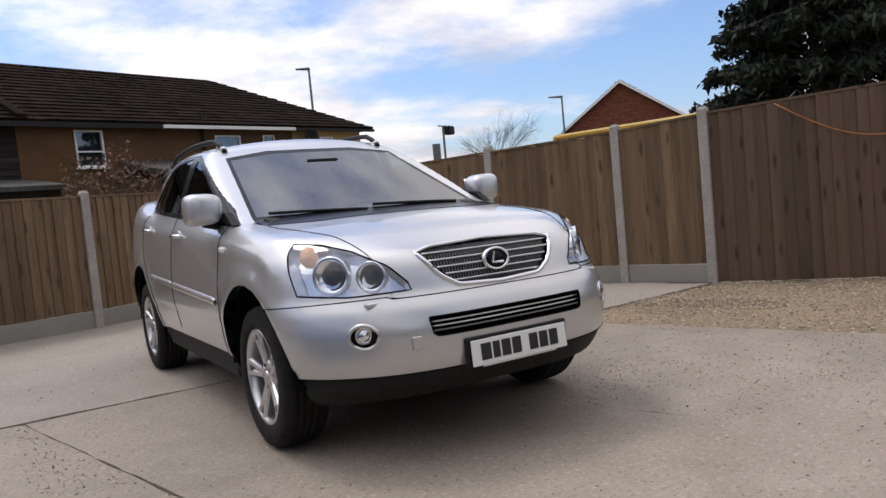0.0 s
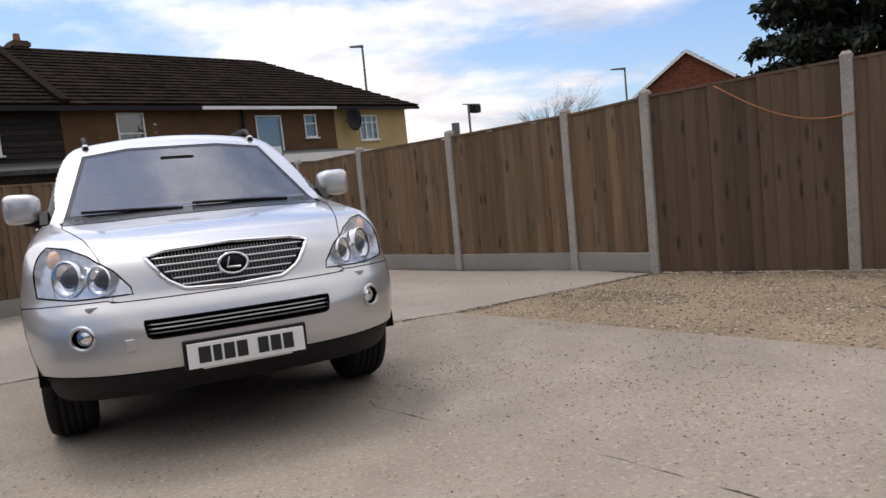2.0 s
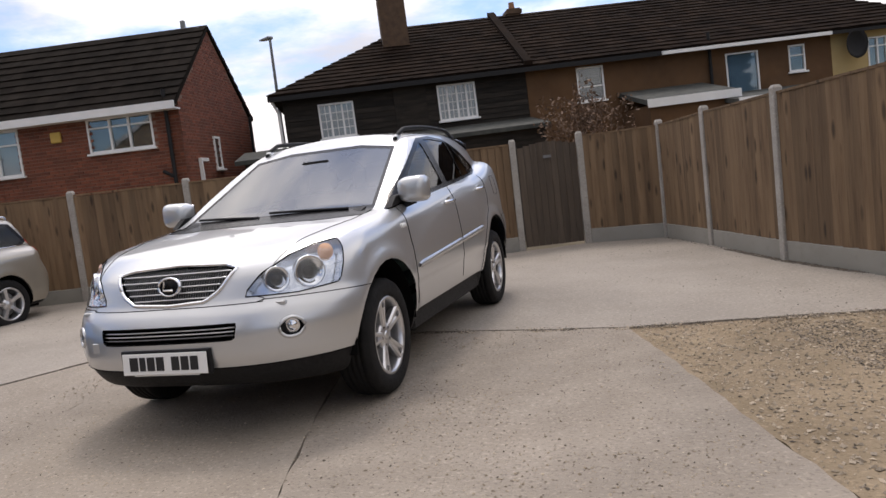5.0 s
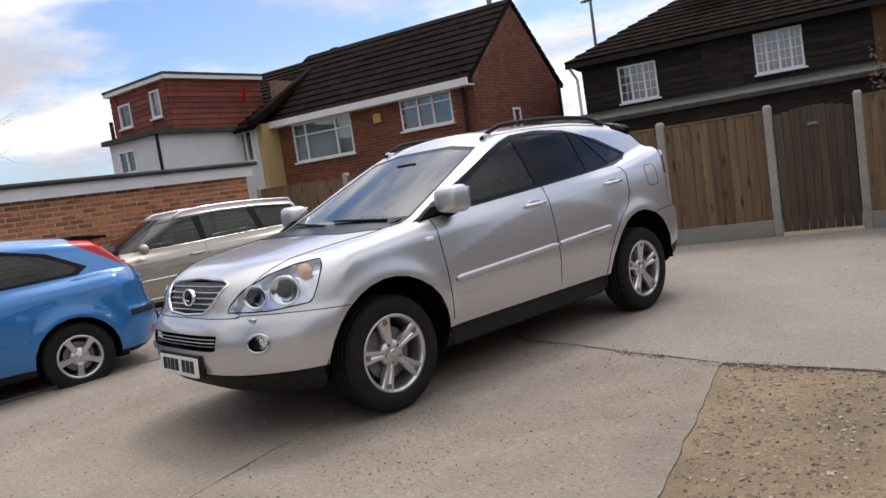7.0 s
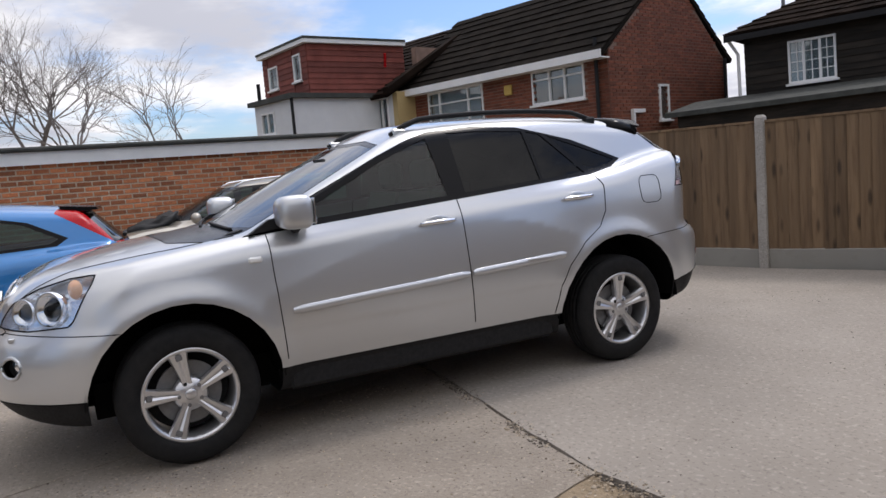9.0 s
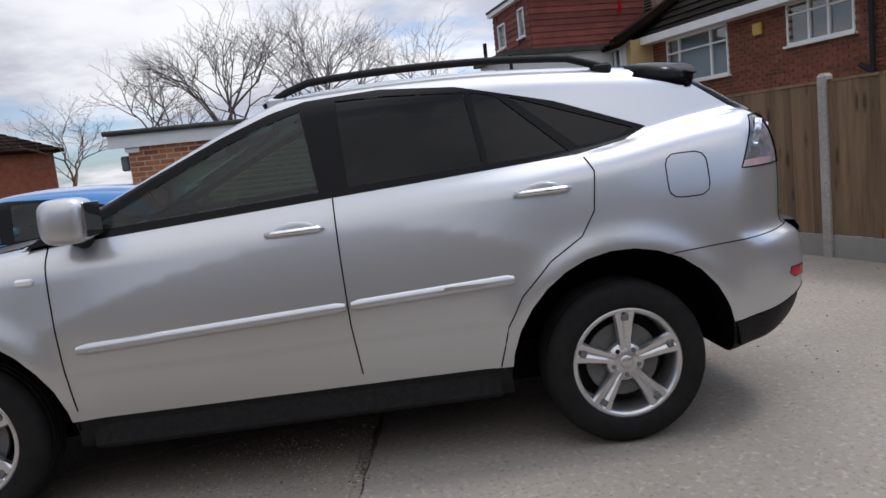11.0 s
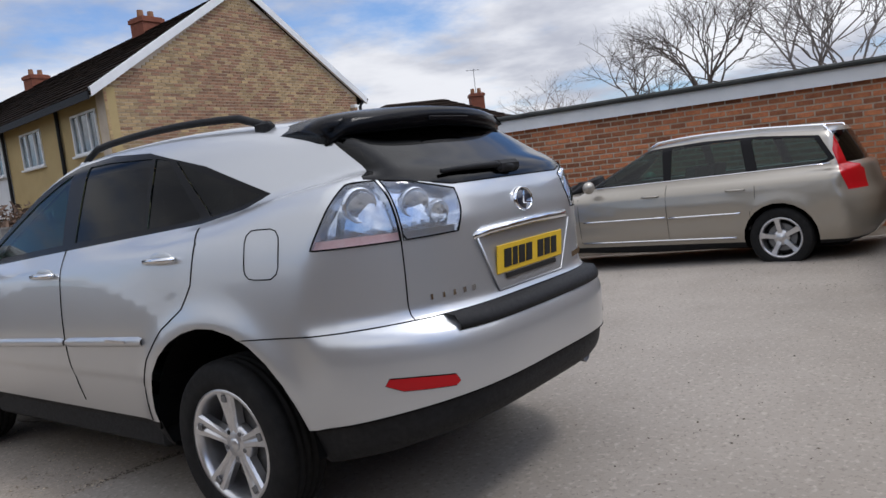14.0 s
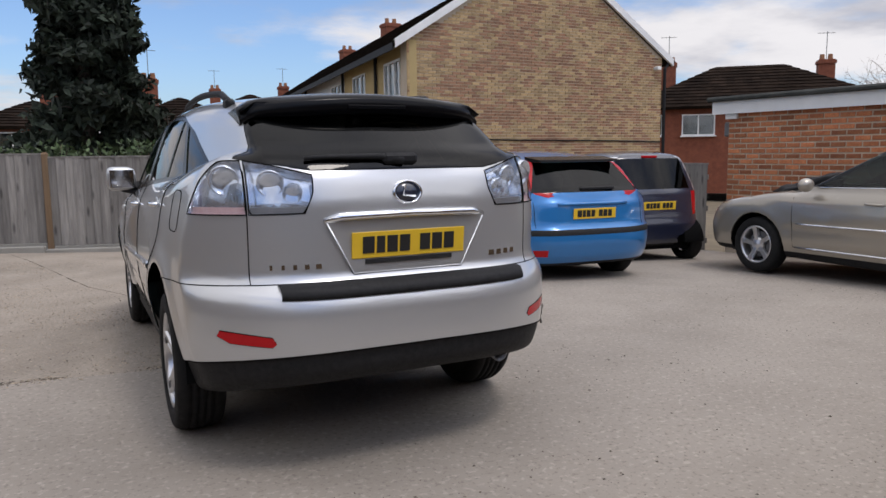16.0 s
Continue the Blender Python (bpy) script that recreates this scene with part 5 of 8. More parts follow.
    def normal(s, p, h=0.006):
        g = np.stack([s.value(p + np.array(d) * h) - s.value(p - np.array(d) * h) for d in ((1, 0, 0), (0, 1, 0), (0, 0, 1))], -1)
        return g / np.maximum(np.linalg.norm(g, axis=-1), 1e-9)[..., None]

    def mesh(s, y0, y1, around, length, cap, z0=0.72, half_h=1.6):
        """A closed skin, found along rays from a spine."""
        ref = np.array([(0, 0.2), (0.9, 0.2), (0.9, 1.12), (0.66, half_h), (0, half_h + 0.05)])
        seg = np.r_[0, np.cumsum(np.hypot(*np.diff(ref, axis=0).T))]
        t = np.linspace(0, seg[-1], around)
        cross = np.stack([np.interp(t, seg, ref[:, 0]), np.interp(t, seg, ref[:, 1]) - z0], 1)
        cross = np.concatenate([cross, (cross * (-1, 1))[-2:0:-1]])
        org, way = [], []
        for j in range(cap + 1):
            a = math.pi / 2 * j / (cap + 1)
            org.append(np.full(len(cross), y0))
            way.append(np.stack([cross[:, 0] * math.sin(a), np.full(len(cross), -0.9 * math.cos(a)), cross[:, 1] * math.sin(a)], 1))
        for j in range(length + 1):
            org.append(np.full(len(cross), y0 + (y1 - y0) * j / length))
            way.append(np.stack([cross[:, 0], np.zeros(len(cross)), cross[:, 1]], 1))
        for j in range(cap, -1, -1):
            a = math.pi / 2 * j / (cap + 1)
            org.append(np.full(len(cross), y1))
            way.append(np.stack([cross[:, 0] * math.sin(a), np.full(len(cross), 0.9 * math.cos(a)), cross[:, 1] * math.sin(a)], 1))
        org, way = np.array(org), np.array(way)
        eye = np.stack([np.zeros_like(org), org, np.full_like(org, z0)], -1)
        lo, hi = np.zeros(org.shape), np.full(org.shape, 3.0)
        for _ in range(34):
            m = (lo + hi) / 2
            out = s.value(eye + way * m[..., None]) > 0
            hi, lo = np.where(out, m, hi), np.where(out, lo, m)
        pts = eye + way * ((lo + hi) / 2)[..., None]
        bm = bmesh.new()
        rows = []
        for i, ring in enumerate(pts):
            if i in (0, len(pts) - 1):
                rows.append([bm.verts.new(ring[0])])
            else:
                rows.append([bm.verts.new(p) for p in ring])
        n = len(cross)
        for a, b in zip(rows, rows[1:]):
            for j in range(n):
                q = [a[j % len(a)], b[j % len(b)], b[(j + 1) % n % len(b)], a[(j + 1) % n % len(a)]]
                q = list(dict.fromkeys(q))
                if len(q) > 2:
                    bm.faces.new(q)
        bmesh.ops.recalc_face_normals(bm, faces=bm.faces)
        return bm


def hull(pts):
    pts = sorted(set(pts))

    def half(seq):
        out = []
        for p in seq:
            while len(out) > 1 and (out[-1][0] - out[-2][0]) * (p[1] - out[-2][1]) - (out[-1][1] - out[-2][1]) * (p[0] - out[-2][0]) <= 0:
                out.pop()
            out.append(p)
        return out
    a, b = half(pts), half(pts[::-1])
    return a[:-1] + b[:-1]


def outline(pts, view):
    """Planes of a convex outline; view gives the two directions in which it is drawn."""
    pts = hull(pts)
    ux, uy = Vector(view[0]), Vector(view[1])
    out = []
    for (x0, y0), (x1, y1) in zip(pts, pts[1:] + pts[:1]):
        nx, ny = y1 - y0, -(x1 - x0)
        k = math.hypot(nx, ny)
        no = (ux * nx + uy * ny) / k
        out.append((ux * x0 + uy * y0, no))
    return out


SIDE = ((0, 1, 0), (0, 0, 1))
FACE = ((1, 0, 0), (0, 0, 1))
PLAN = ((1, 0, 0), (0, 1, 0))


def carve(bm, planes, where):
    """Cuts the skin along a convex outline; returns the faces inside it."""
    now = [f for f in bm.faces if where(f.calc_center_median())]
    for co, no in planes:
        keep, cut = [], []
        for f in now:
            d = [(v.co - co).dot(no) for v in f.verts]
            if max(d) <= 1e-5:
                keep.append(f)
            elif min(d) < -1e-5:
                cut.append(f)
        if cut:
            geom = list({e for f in cut for e in f.edges} | {v for f in cut for v in f.verts}) + cut
            r = bmesh.ops.bisect_plane(bm, geom=geom, dist=1e-6, plane_co=co, plane_no=no)
            for f in r["geom"]:
                if isinstance(f, bmesh.types.BMFace) and f.is_valid and (f.calc_center_median() - co).dot(no) < 0:
                    keep.append(f)
        now = list(dict.fromkeys(keep))
    return now


def lift_off(bm, faces):
    """Takes faces out of the skin as a bmesh of their own."""
    faces = list(dict.fromkeys(f for f in faces if f.is_valid))
    out, made = bmesh.new(), {}
    for f in faces:
        vs = []
        for v in f.verts:
            if v not in made:
                made[v] = out.verts.new(v.co)
            vs.append(made[v])
        try:
            out.faces.new(vs)
        except ValueError:
            pass
    bmesh.ops.delete(bm, geom=faces, context="FACES")
    return out


def rims(bm):
    """The border of a patch as chains of points."""
    nxt = {}
    for e in bm.edges:
        if len(e.link_faces) == 1:
            for a, b in (tuple(e.verts), tuple(e.verts)[::-1]):
                nxt.setdefault(a, []).append(b)
    seen, out = set(), []
    for s in nxt:
        if s in seen:
            continue
        chain, cur = [s], s
        seen.add(s)
        while True:
            c = [v for v in nxt[cur] if v not in seen]
            if not c:
                break
            cur = c[0]
            seen.add(cur)
            chain.append(cur)
        if len(chain) > 3:
            out.append([v.co.copy() for v in chain] + [s.co.copy()])
    return out


def skin_part(shell, name, bm, mat, parent, label="", push=0.0):
    """A patch of the skin as a part, shaded by the skin's own normals."""
    if push:
        co = np.array([v.co[:] for v in bm.verts])
        for v, n in zip(bm.verts, shell.normal(co)):
            v.co += Vector(n) * push
    ob = part(name, bm, mat, parent, label, True)
    co = np.empty(len(ob.data.vertices) * 3)
    ob.data.vertices.foreach_get("co", co)
    if len(co):
        ob.data.normals_split_custom_set_from_vertices([tuple(n) for n in shell.normal(co.reshape(-1, 3))])
    return ob


def lamp_tub(shell, bm, depth):
    """A patch of the skin sunk to a depth, with side walls up to its rim."""
    rim = [tuple(e.verts) for e in bm.edges if len(e.link_faces) == 1]
    co = np.array([v.co[:] for v in bm.verts])
    nor = {v: Vector(n) for v, n in zip(bm.verts, shell.normal(co))}
    top = {v: bm.verts.new(v.co - nor[v] * 0.003) for e in rim for v in e}
    for v, n in nor.items():
        v.co -= n * depth
    for a, b in rim:
        bm.faces.new((a, b, top[b], top[a]))
    bmesh.ops.recalc_face_normals(bm, faces=bm.faces)
    return bm


def seam(bm, r=0.0028, sides=4, close=1e9, keep=None):
    out = bmesh.new()
    for ch in rims(bm):
        pts = [ch[0]]
        for p in ch[1:]:
            if (p - pts[-1]).length > 0.02:
                pts.append(p)
        pts.append(ch[-1])
        if keep:
            runs, cur = [], []
            for p in pts:
                if keep(p):
                    cur.append(p)
                elif cur:
                    runs.append(cur)
                    cur = []
            runs.append(cur)
        else:
            runs = [pts]
        for run in runs:
            if len(run) > 2:
                tube(out, run, r, sides, cap=False)
    return out


def wheel(parent, x, y, r, width, rim_r, spokes=5, side=1, mat="alloy", fork=True, turn=0.0, fine=True):
    """A tyre on an alloy rim; its outer face looks along side * x."""
    root = empty("wheel", pose(x, y, r, 0, 0, 0 if side > 0 else 180))
    root.parent = parent
    h = width / 2
    prof = [(rim_r - 0.005, -h * 0.8), (rim_r + 0.01, -h), (r - 0.05, -h * 1.02), (r - 0.018, -h * 0.93), (r - 0.004, -h * 0.72)]
    if fine:
        for g in (-0.45, -0.15, 0.15, 0.45):
            prof += [(r, h * (g - 0.06)), (r - 0.008, h * (g - 0.045)), (r - 0.008, h * (g + 0.045)), (r, h * (g + 0.06))]
    else:
        prof += [(r, -h * 0.3), (r, h * 0.3)]
    prof += [(r - 0.004, h * 0.72), (r - 0.018, h * 0.93), (r - 0.03, h * 0.985), (r - 0.05, h * 1.02), (rim_r + 0.035, h * 1.03), (rim_r + 0.012, h * 0.99), (rim_r - 0.004, h * 0.86)]
    part("tyre", lathe(bmesh.new(), prof, 64 if fine else 40), "rubber", root, "black rubber tyre", True)
    bm = lathe(bmesh.new(), [(rim_r - 0.02, -h * 0.8), (rim_r - 0.025, h * 0.55), (rim_r - 0.022, h * 0.80), (rim_r - 0.012, h * 0.93), (rim_r + 0.002, h * 0.93), (rim_r + 0.004, h * 0.84)], 56)
    rim = part("rim", bm, mat, root, "polished alloy rim", True)
    part("brake_disc", lathe(bmesh.new(), [(0.0, h * 0.2), (rim_r * 0.68, h * 0.2), (rim_r * 0.68, h * 0.06), (0.0, h * 0.06)], 32), "grey_metal", root)
    part("hub_drum", lathe(bmesh.new(), [(0.0, -h * 0.5), (rim_r - 0.03, -h * 0.5), (rim_r - 0.028, -h * 0.45), (0, -h * 0.42)], 32), "black", root)
    me = None
    for i in range(spokes):
        a = 360.0 * i / spokes + turn
        if me is None:
            sp = bmesh.new()
            w0, w1 = (0.030, 0.046) if fork else (0.030, 0.032)
            # spoke outline widens outwards; the face is dished towards the hub
            sect = [(0.04, w0 * 0.95, h * 0.66), (rim_r * 0.38, w0 * 0.92, h * 0.74), (rim_r * 0.7, w1 * 0.85, h * 0.82), (rim_r - 0.016, w1 * 1.1, h * 0.90)]
            prev = None
            for rr, ww, xx in sect:
                ring = [sp.verts.new((xx - 0.012, -ww, rr)), sp.verts.new((xx, -ww * 0.82, rr)), sp.verts.new((xx, -ww * 0.30, rr)), sp.verts.new((xx - (0.011 if fork else 0.0) * (rr / rim_r), 0, rr)), sp.verts.new((xx, ww * 0.30, rr)), sp.verts.new((xx, ww * 0.82, rr)), sp.verts.new((xx - 0.012, ww, rr)), sp.verts.new((xx - 0.05, ww * 0.8, rr)), sp.verts.new((xx - 0.05, -ww * 0.8, rr))]
                if prev:
                    for j in range(9):
                        sp.faces.new((prev[j], prev[(j + 1) % 9], ring[(j + 1) % 9], ring[j]))
                else:
                    sp.faces.new(ring)
                prev = ring
            sp.faces.new(prev[::-1])
            bmesh.ops.recalc_face_normals(sp, faces=sp.faces)
            me = bpy.data.meshes.new("spoke")
            sp.to_mesh(me)
            sp.free()
            me.materials.append(M[mat])
        shared("spoke", me, rim, pose(0, 0, 0, a, 0, 0))
        if fork and fine:
            slot = boxed(h * 0.86, h * 0.905, -0.016, 0.016, rim_r * 0.78, rim_r * 0.9, 0.004)
            part("spoke_slot", slot, "grey_metal", rim, m=pose(0, 0, 0, a, 0, 0))
    part("hub", lathe(bmesh.new(), [(0.0, h * 0.71), (0.025, h * 0.71), (0.03, h * 0.69), (0.075, h * 0.66), (0.085, h * 0.55), (0.085, h * 0.3), (0, h * 0.3)], 28), mat, rim, smooth=True)
    part("centre_cap", lathe(bmesh.new(), [(0.0, h * 0.78), (0.024, h * 0.77), (0.029, h * 0.73), (0.029, h * 0.66)], 20), mat, rim, smooth=True)
    if fine:
        for i in range(5):
            a = radians(36 + 72 * i + turn)
            nut = lathe(bmesh.new(), [(0.0, h * 0.70), (0.009, h * 0.70), (0.011, h * 0.66), (0.017, h * 0.66), (0.017, h * 0.60)], 10)
            for v in nut.verts:
                v.co.y += 0.057 * math.sin(a)
                v.co.z += 0.057 * math.cos(a)
            part("wheel_nut", nut, "black" if i == 4 else "grey_metal", rim)
    return root


def plate(parent, x, y, z, w, h, tilt, turn, mat, bars, name="number_plate", lab="number plate with dark bars"):
    root = part(name, boxed(-w / 2, w / 2, -0.006, 0.0, -h / 2, h / 2, 0.002), mat, parent, lab, m=pose(x, y, z, tilt, 0, turn))
    for x0, x1 in bars:
        part("bar", boxed(x0 * w, x1 * w, -0.0085, -0.006, -h * 0.31, h * 0.33), "ink", root)
    return root


PLATE_BARS = ((-0.41, -0.31), (-0.29, -0.22), (-0.20, -0.11), (-0.09, 0.0), (0.09, 0.18), (0.20, 0.29), (0.31, 0.40))


def liner(parent, y, z, r, x0, x1, name="wheel_arch_liner"):
    """The dark inside of a wheel arch, open towards the wheel."""
    for s in (-1, 1):
        bm = bmesh.new()
        n = 24
        ring = []
        for i in range(n + 1):
            a = radians(1 + 178 * i / n)
            ring.append((y + r * math.cos(a), z + r * math.sin(a)))
        o = [bm.verts.new((s * x1, p[0], p[1])) for p in ring]
        i_ = [bm.verts.new((s * x0, p[0], p[1])) for p in ring]
        for k in range(n):
            bm.faces.new((o[k], o[k + 1], i_[k + 1], i_[k]))
        bm.faces.new(i_)
        part(name, bm, "gap", parent)


def circle(cy, cz, r, n=30, f=1.0):
    return [(cy + r * f * math.cos(2 * math.pi * i / n), cz + r * math.sin(2 * math.pi * i / n)) for i in range(n)]


def round_rect(x0, x1, z0, z1, r, n=5):
    out = []
    for cx, cz, a0 in ((x1 - r, z1 - r, 0), (x0 + r, z1 - r, 90), (x0 + r, z0 + r, 180), (x1 - r, z0 + r, 270)):
        for i in range(n + 1):
            a = radians(a0 + 90 * i / n)
            out.append((cx + r * math.cos(a), cz + r * math.sin(a)))
    return out


def silver_suv():
    root = empty("silver_suv", pose(0, 0, 0), "clean silver five-door SUV parked on the concrete yard", "car")
    AF, AR = (-1.3575, 0.345, 0.462), (1.3575, 0.35, 0.487)
    sh = Shell(
        width=0.918,
        front=curve([(0.2, -2.08), (0.28, -2.15), (0.38, -2.235), (0.47, -2.265), (0.60, -2.268), (0.69, -2.235), (0.74, -2.185), (0.80, -2.165), (0.87, -2.135), (0.92, -2.09), (0.98, -2.0), (1.1, -1.8)], 0.02),
        rear=curve([(0.2, 2.22), (0.34, 2.30), (0.48, 2.37), (0.60, 2.385), (0.72, 2.39), (0.79, 2.37), (0.825, 2.30), (0.86, 2.285), (1.0, 2.29), (1.15, 2.29), (1.25, 2.265), (1.32, 2.22), (1.5, 2.0)], 0.018),
        corner_f=0.47, corner_r=0.47,
        top=curve([(-2.4, 0.86), (-2.15, 0.925), (-2.0, 0.975), (-1.8, 1.02), (-1.5, 1.065), (-1.2, 1.10), (-1.0, 1.125), (-0.8, 1.13), (0.2, 1.19), (1.0, 1.245), (1.4, 1.285), (1.7, 1.34), (2.0, 1.375), (2.3, 1.36)], 0.06),
        roof=curve([(-0.6, 1.53), (-0.2, 1.60), (0.1, 1.652), (0.5, 1.672), (0.9, 1.675), (1.3, 1.655), (1.6, 1.625), (1.9, 1.585)], 0.15),
        screen=curve([(0.9, -1.5), (1.06, -1.16), (1.58, -0.06), (1.8, 0.4)], 0.0, 0, 3),
        hatch=curve([(0.5, 2.1), (1.15, 2.2), (1.29, 2.245), (1.34, 2.205), (1.60, 1.80), (1.8, 1.5)], 0.02, 0, 3),
        bottom=curve([(-2.4, 0.30), (-1.9, 0.255), (-0.9, 0.24), (0.9, 0.24), (1.7, 0.27), (2.1, 0.36), (2.5, 0.44)], 0.1), glass_w=0.862, tumble=0.33, taper_f=0.055, taper_r=0.10,
        arches=(AF, AR), side=curve([(0.2, -0.05), (0.34, -0.03), (0.45, -0.013), (0.6, -0.004), (0.75, 0.0), (0.90, -0.002), (1.2, 0.012)], 0.08, 0, 3), cf_pow=3.5, cr_pow=4.0, screen_bow=0.10, nose_in=0.05, tail_in=0.05)
    bm = sh.mesh(-1.45, 1.55, 92, 118, 44, half_h=1.6)
    right, left = (lambda c: c.x > 0.4), (lambda c: c.x < -0.4)
    # wheel arches
    for ay, az, r in (AF, AR):
        for s in (right, left):
            bmesh.ops.delete(bm, geom=carve(bm, outline(circle(ay, az, r), SIDE), lambda c, s=s: s(c) and c.z < 1.0), context="FACES")
    # dark sills and valances under the paint
    low = carve(bm, [(Vector((0, 0, 0.395)), Vector((0, -0.0, 1)))], lambda c: c.y < 1.6 and c.z < 0.6 and c.y > -1.5)
    low += carve(bm, [(Vector((0, -2.2, 0.415)), Vector((0, 0.02, 1)).normalized())], lambda c: c.y <= -1.5 and c.z < 0.6)
    low += carve(bm, [(Vector((0, 2.37, 0.555)), Vector((0, -0.17, 1)).normalized())], lambda c: c.y >= 1.6 and c.z < 0.75)
    skin_part(sh, "lower_cladding", lift_off(bm, low), "black", root, "dark plastic sill and bumper skirt", -0.012)
    # side windows: a black surround with panes let into it
    daylight = [(-1.02, 1.082), (-0.48, 1.325), (-0.21, 1.448), (0.0, 1.530), (0.14, 1.568), (0.45, 1.588), (0.77, 1.567), (1.18, 1.468), (1.575, 1.322), (1.46, 1.272), (1.24, 1.233), (0.24, 1.168)]
    panes = [("front_window", "glass", [(-0.78, 1.133), (-0.45, 1.292), (-0.20, 1.413), (0.0, 1.492), (0.115, 1.530), (0.165, 1.192)]),
             ("rear_window", "privacy", [(0.285, 1.20), (0.265, 1.556), (0.45, 1.558), (0.80, 1.540), (0.84, 1.232)]),
             ("rear_vent_window", "privacy", [(0.865, 1.234), (0.83, 1.537), (0.93, 1.518), (1.215, 1.250)]),
             ("quarter_window", "privacy", [(0.985, 1.507), (1.18, 1.436), (1.515, 1.322), (1.42, 1.282), (1.27, 1.258)])]
    for s, tag in ((right, 1), (left, -1)):
        zone = lambda c, s=s: s(c) and 0.95 < c.z < 1.7
        surround = lift_off(bm, carve(bm, outline(daylight, SIDE) + [(Vector((0.785 * tag, -1.0, 1.1)), Vector((-tag, -0.04, -0.30)).normalized())], zone))
        for name, mt, pts in panes:
            p = lift_off(surround, carve(surround, outline(pts, SIDE), lambda c: True))
            skin_part(sh, name, p, mt, root, "dark tinted side glass" if mt == "privacy" else "green-tinted side glass", -0.006)
        skin_part(sh, "window_surround", surround, "gloss_black", root, "black window surround", -0.001)
    # windscreen and tailgate glass
    ws = lift_off(bm, carve(bm, outline([(-0.725, 1.075), (-0.705, 1.12), (-0.585, 1.515), (-0.3, 1.555), (0.3, 1.555), (0.585, 1.515), (0.705, 1.12), (0.725, 1.075), (0.4, 1.10), (-0.4, 1.10)], FACE) + [(Vector((0, -0.84, 1.10)), Vector((0, 0.5, -0.866)))], lambda c: -1.35 < c.y < 0.35 and c.z > 1.0))
    inner = lift_off(ws, carve(ws, outline([(-0.685, 1.125), (-0.565, 1.500), (-0.3, 1.535), (0.3, 1.535), (0.565, 1.500), (0.685, 1.125)], FACE), lambda c: True))
    skin_part(sh, "windscreen", inner, "windscreen", root, "windscreen reflecting the cloudy sky", -0.003)
    bmesh.ops.remove_doubles(ws, verts=ws.verts, dist=2e-4)
    skin_part(sh, "windscreen_surround", ws, "gloss_black", root, "black windscreen border", -0.002)
    rg = lift_off(bm, carve(bm, outline([(-0.735, 1.345), (-0.62, 1.318), (-0.40, 1.282), (0.40, 1.282), (0.62, 1.318), (0.735, 1.345), (0.63, 1.60), (-0.63, 1.60)], FACE) + [(Vector((0, 1.72, 1.565)), Vector((0, -0.574, -0.819)))], lambda c: c.y > 1.5 and c.z > 1.2))
    skin_part(sh, "tailgate_glass", rg, "privacy", root, "dark tinted tailgate glass", -0.002)
    # lamps
    DIAG = ((0.7071, 0.7071, 0), (0, 0, 1))
    DIAG_L = ((-0.7071, 0.7071, 0), (0, 0, 1))
    lamp = [(-1.205, 0.757), (-1.19, 0.79), (-1.11, 0.865), (-0.95, 0.935), (-0.80, 0.972), (-0.66, 0.985), (-0.645, 0.95), (-0.67, 0.86), (-0.71, 0.765), (-0.95, 0.748)]
    for s, view, sg in ((lambda c: c.x > 0.3, DIAG, 1), (lambda c: c.x < -0.3, DIAG_L, -1)):
        hl = lift_off(bm, carve(bm, outline(lamp, view), lambda c, s=s: s(c) and c.y < -1.4 and 0.6 < c.z < 1.1))
        part("lamp_gap", seam(hl, 0.004), "gap", root)
        base = hl.copy()
        lens = skin_part(sh, "headlight", hl, "clear", root, "clear headlight with chrome inside", 0.001)
        part("reflector_bowl", lamp_tub(sh, base, 0.05), "lamp_silver", lens, "bright lamp housing")
        u = Vector((0.7071 * sg, -0.7071, 0.10)).normalized()

        def behind_lens(a, z, deep):
            """A point under the lens, at a along the lamp and a height z."""
            lo, hi = 0.9, 2.6
            for _ in range(30):
                k = (lo + hi) / 2
                out = float(sh.value(np.array([0.7071 * (a + k), 0.7071 * (a - k), z]))) > 0
                lo, hi = (lo, k) if out else (k, hi)
            return Matrix.Translation((0.7071 * (a + lo - deep) * sg, 0.7071 * (a - lo + deep), z))
        for a, z, rr, mt in ((-0.86, 0.838, 0.080, "chrome"), (-1.035, 0.822, 0.064, "chrome")):
            q = u.to_track_quat("Z", "Y").to_matrix().to_4x4()
            m = behind_lens(a, z, 0.05) @ q
            bowl = lathe(bmesh.new(), [(0.0, -0.01), (rr * 0.45, -0.004), (rr * 0.8, 0.012), (rr, 0.028), (rr * 1.06, 0.024), (rr * 1.06, -0.02)], 28, "z")
            part("bowl", bowl, mt, lens, smooth=True, m=m)
            bulb = lathe(bmesh.new(), [(0.0, 0.036), (rr * 0.3, 0.030), (rr * 0.52, 0.012), (rr * 0.55, -0.005)], 24, "z")
            part("projector", bulb, "gloss_black" if rr > 0.06 else "chrome", lens, smooth=True, m=m)
        ind = lathe(bmesh.new(), [(0.0, 0.02), (0.03, 0.014), (0.045, 0.0)], 18, "z")
        part("indicator", ind, "amber", lens, "amber indicator", True, behind_lens(-0.745, 0.925, 0.03) @ u.to_track_quat("Z", "Y").to_matrix().to_4x4())
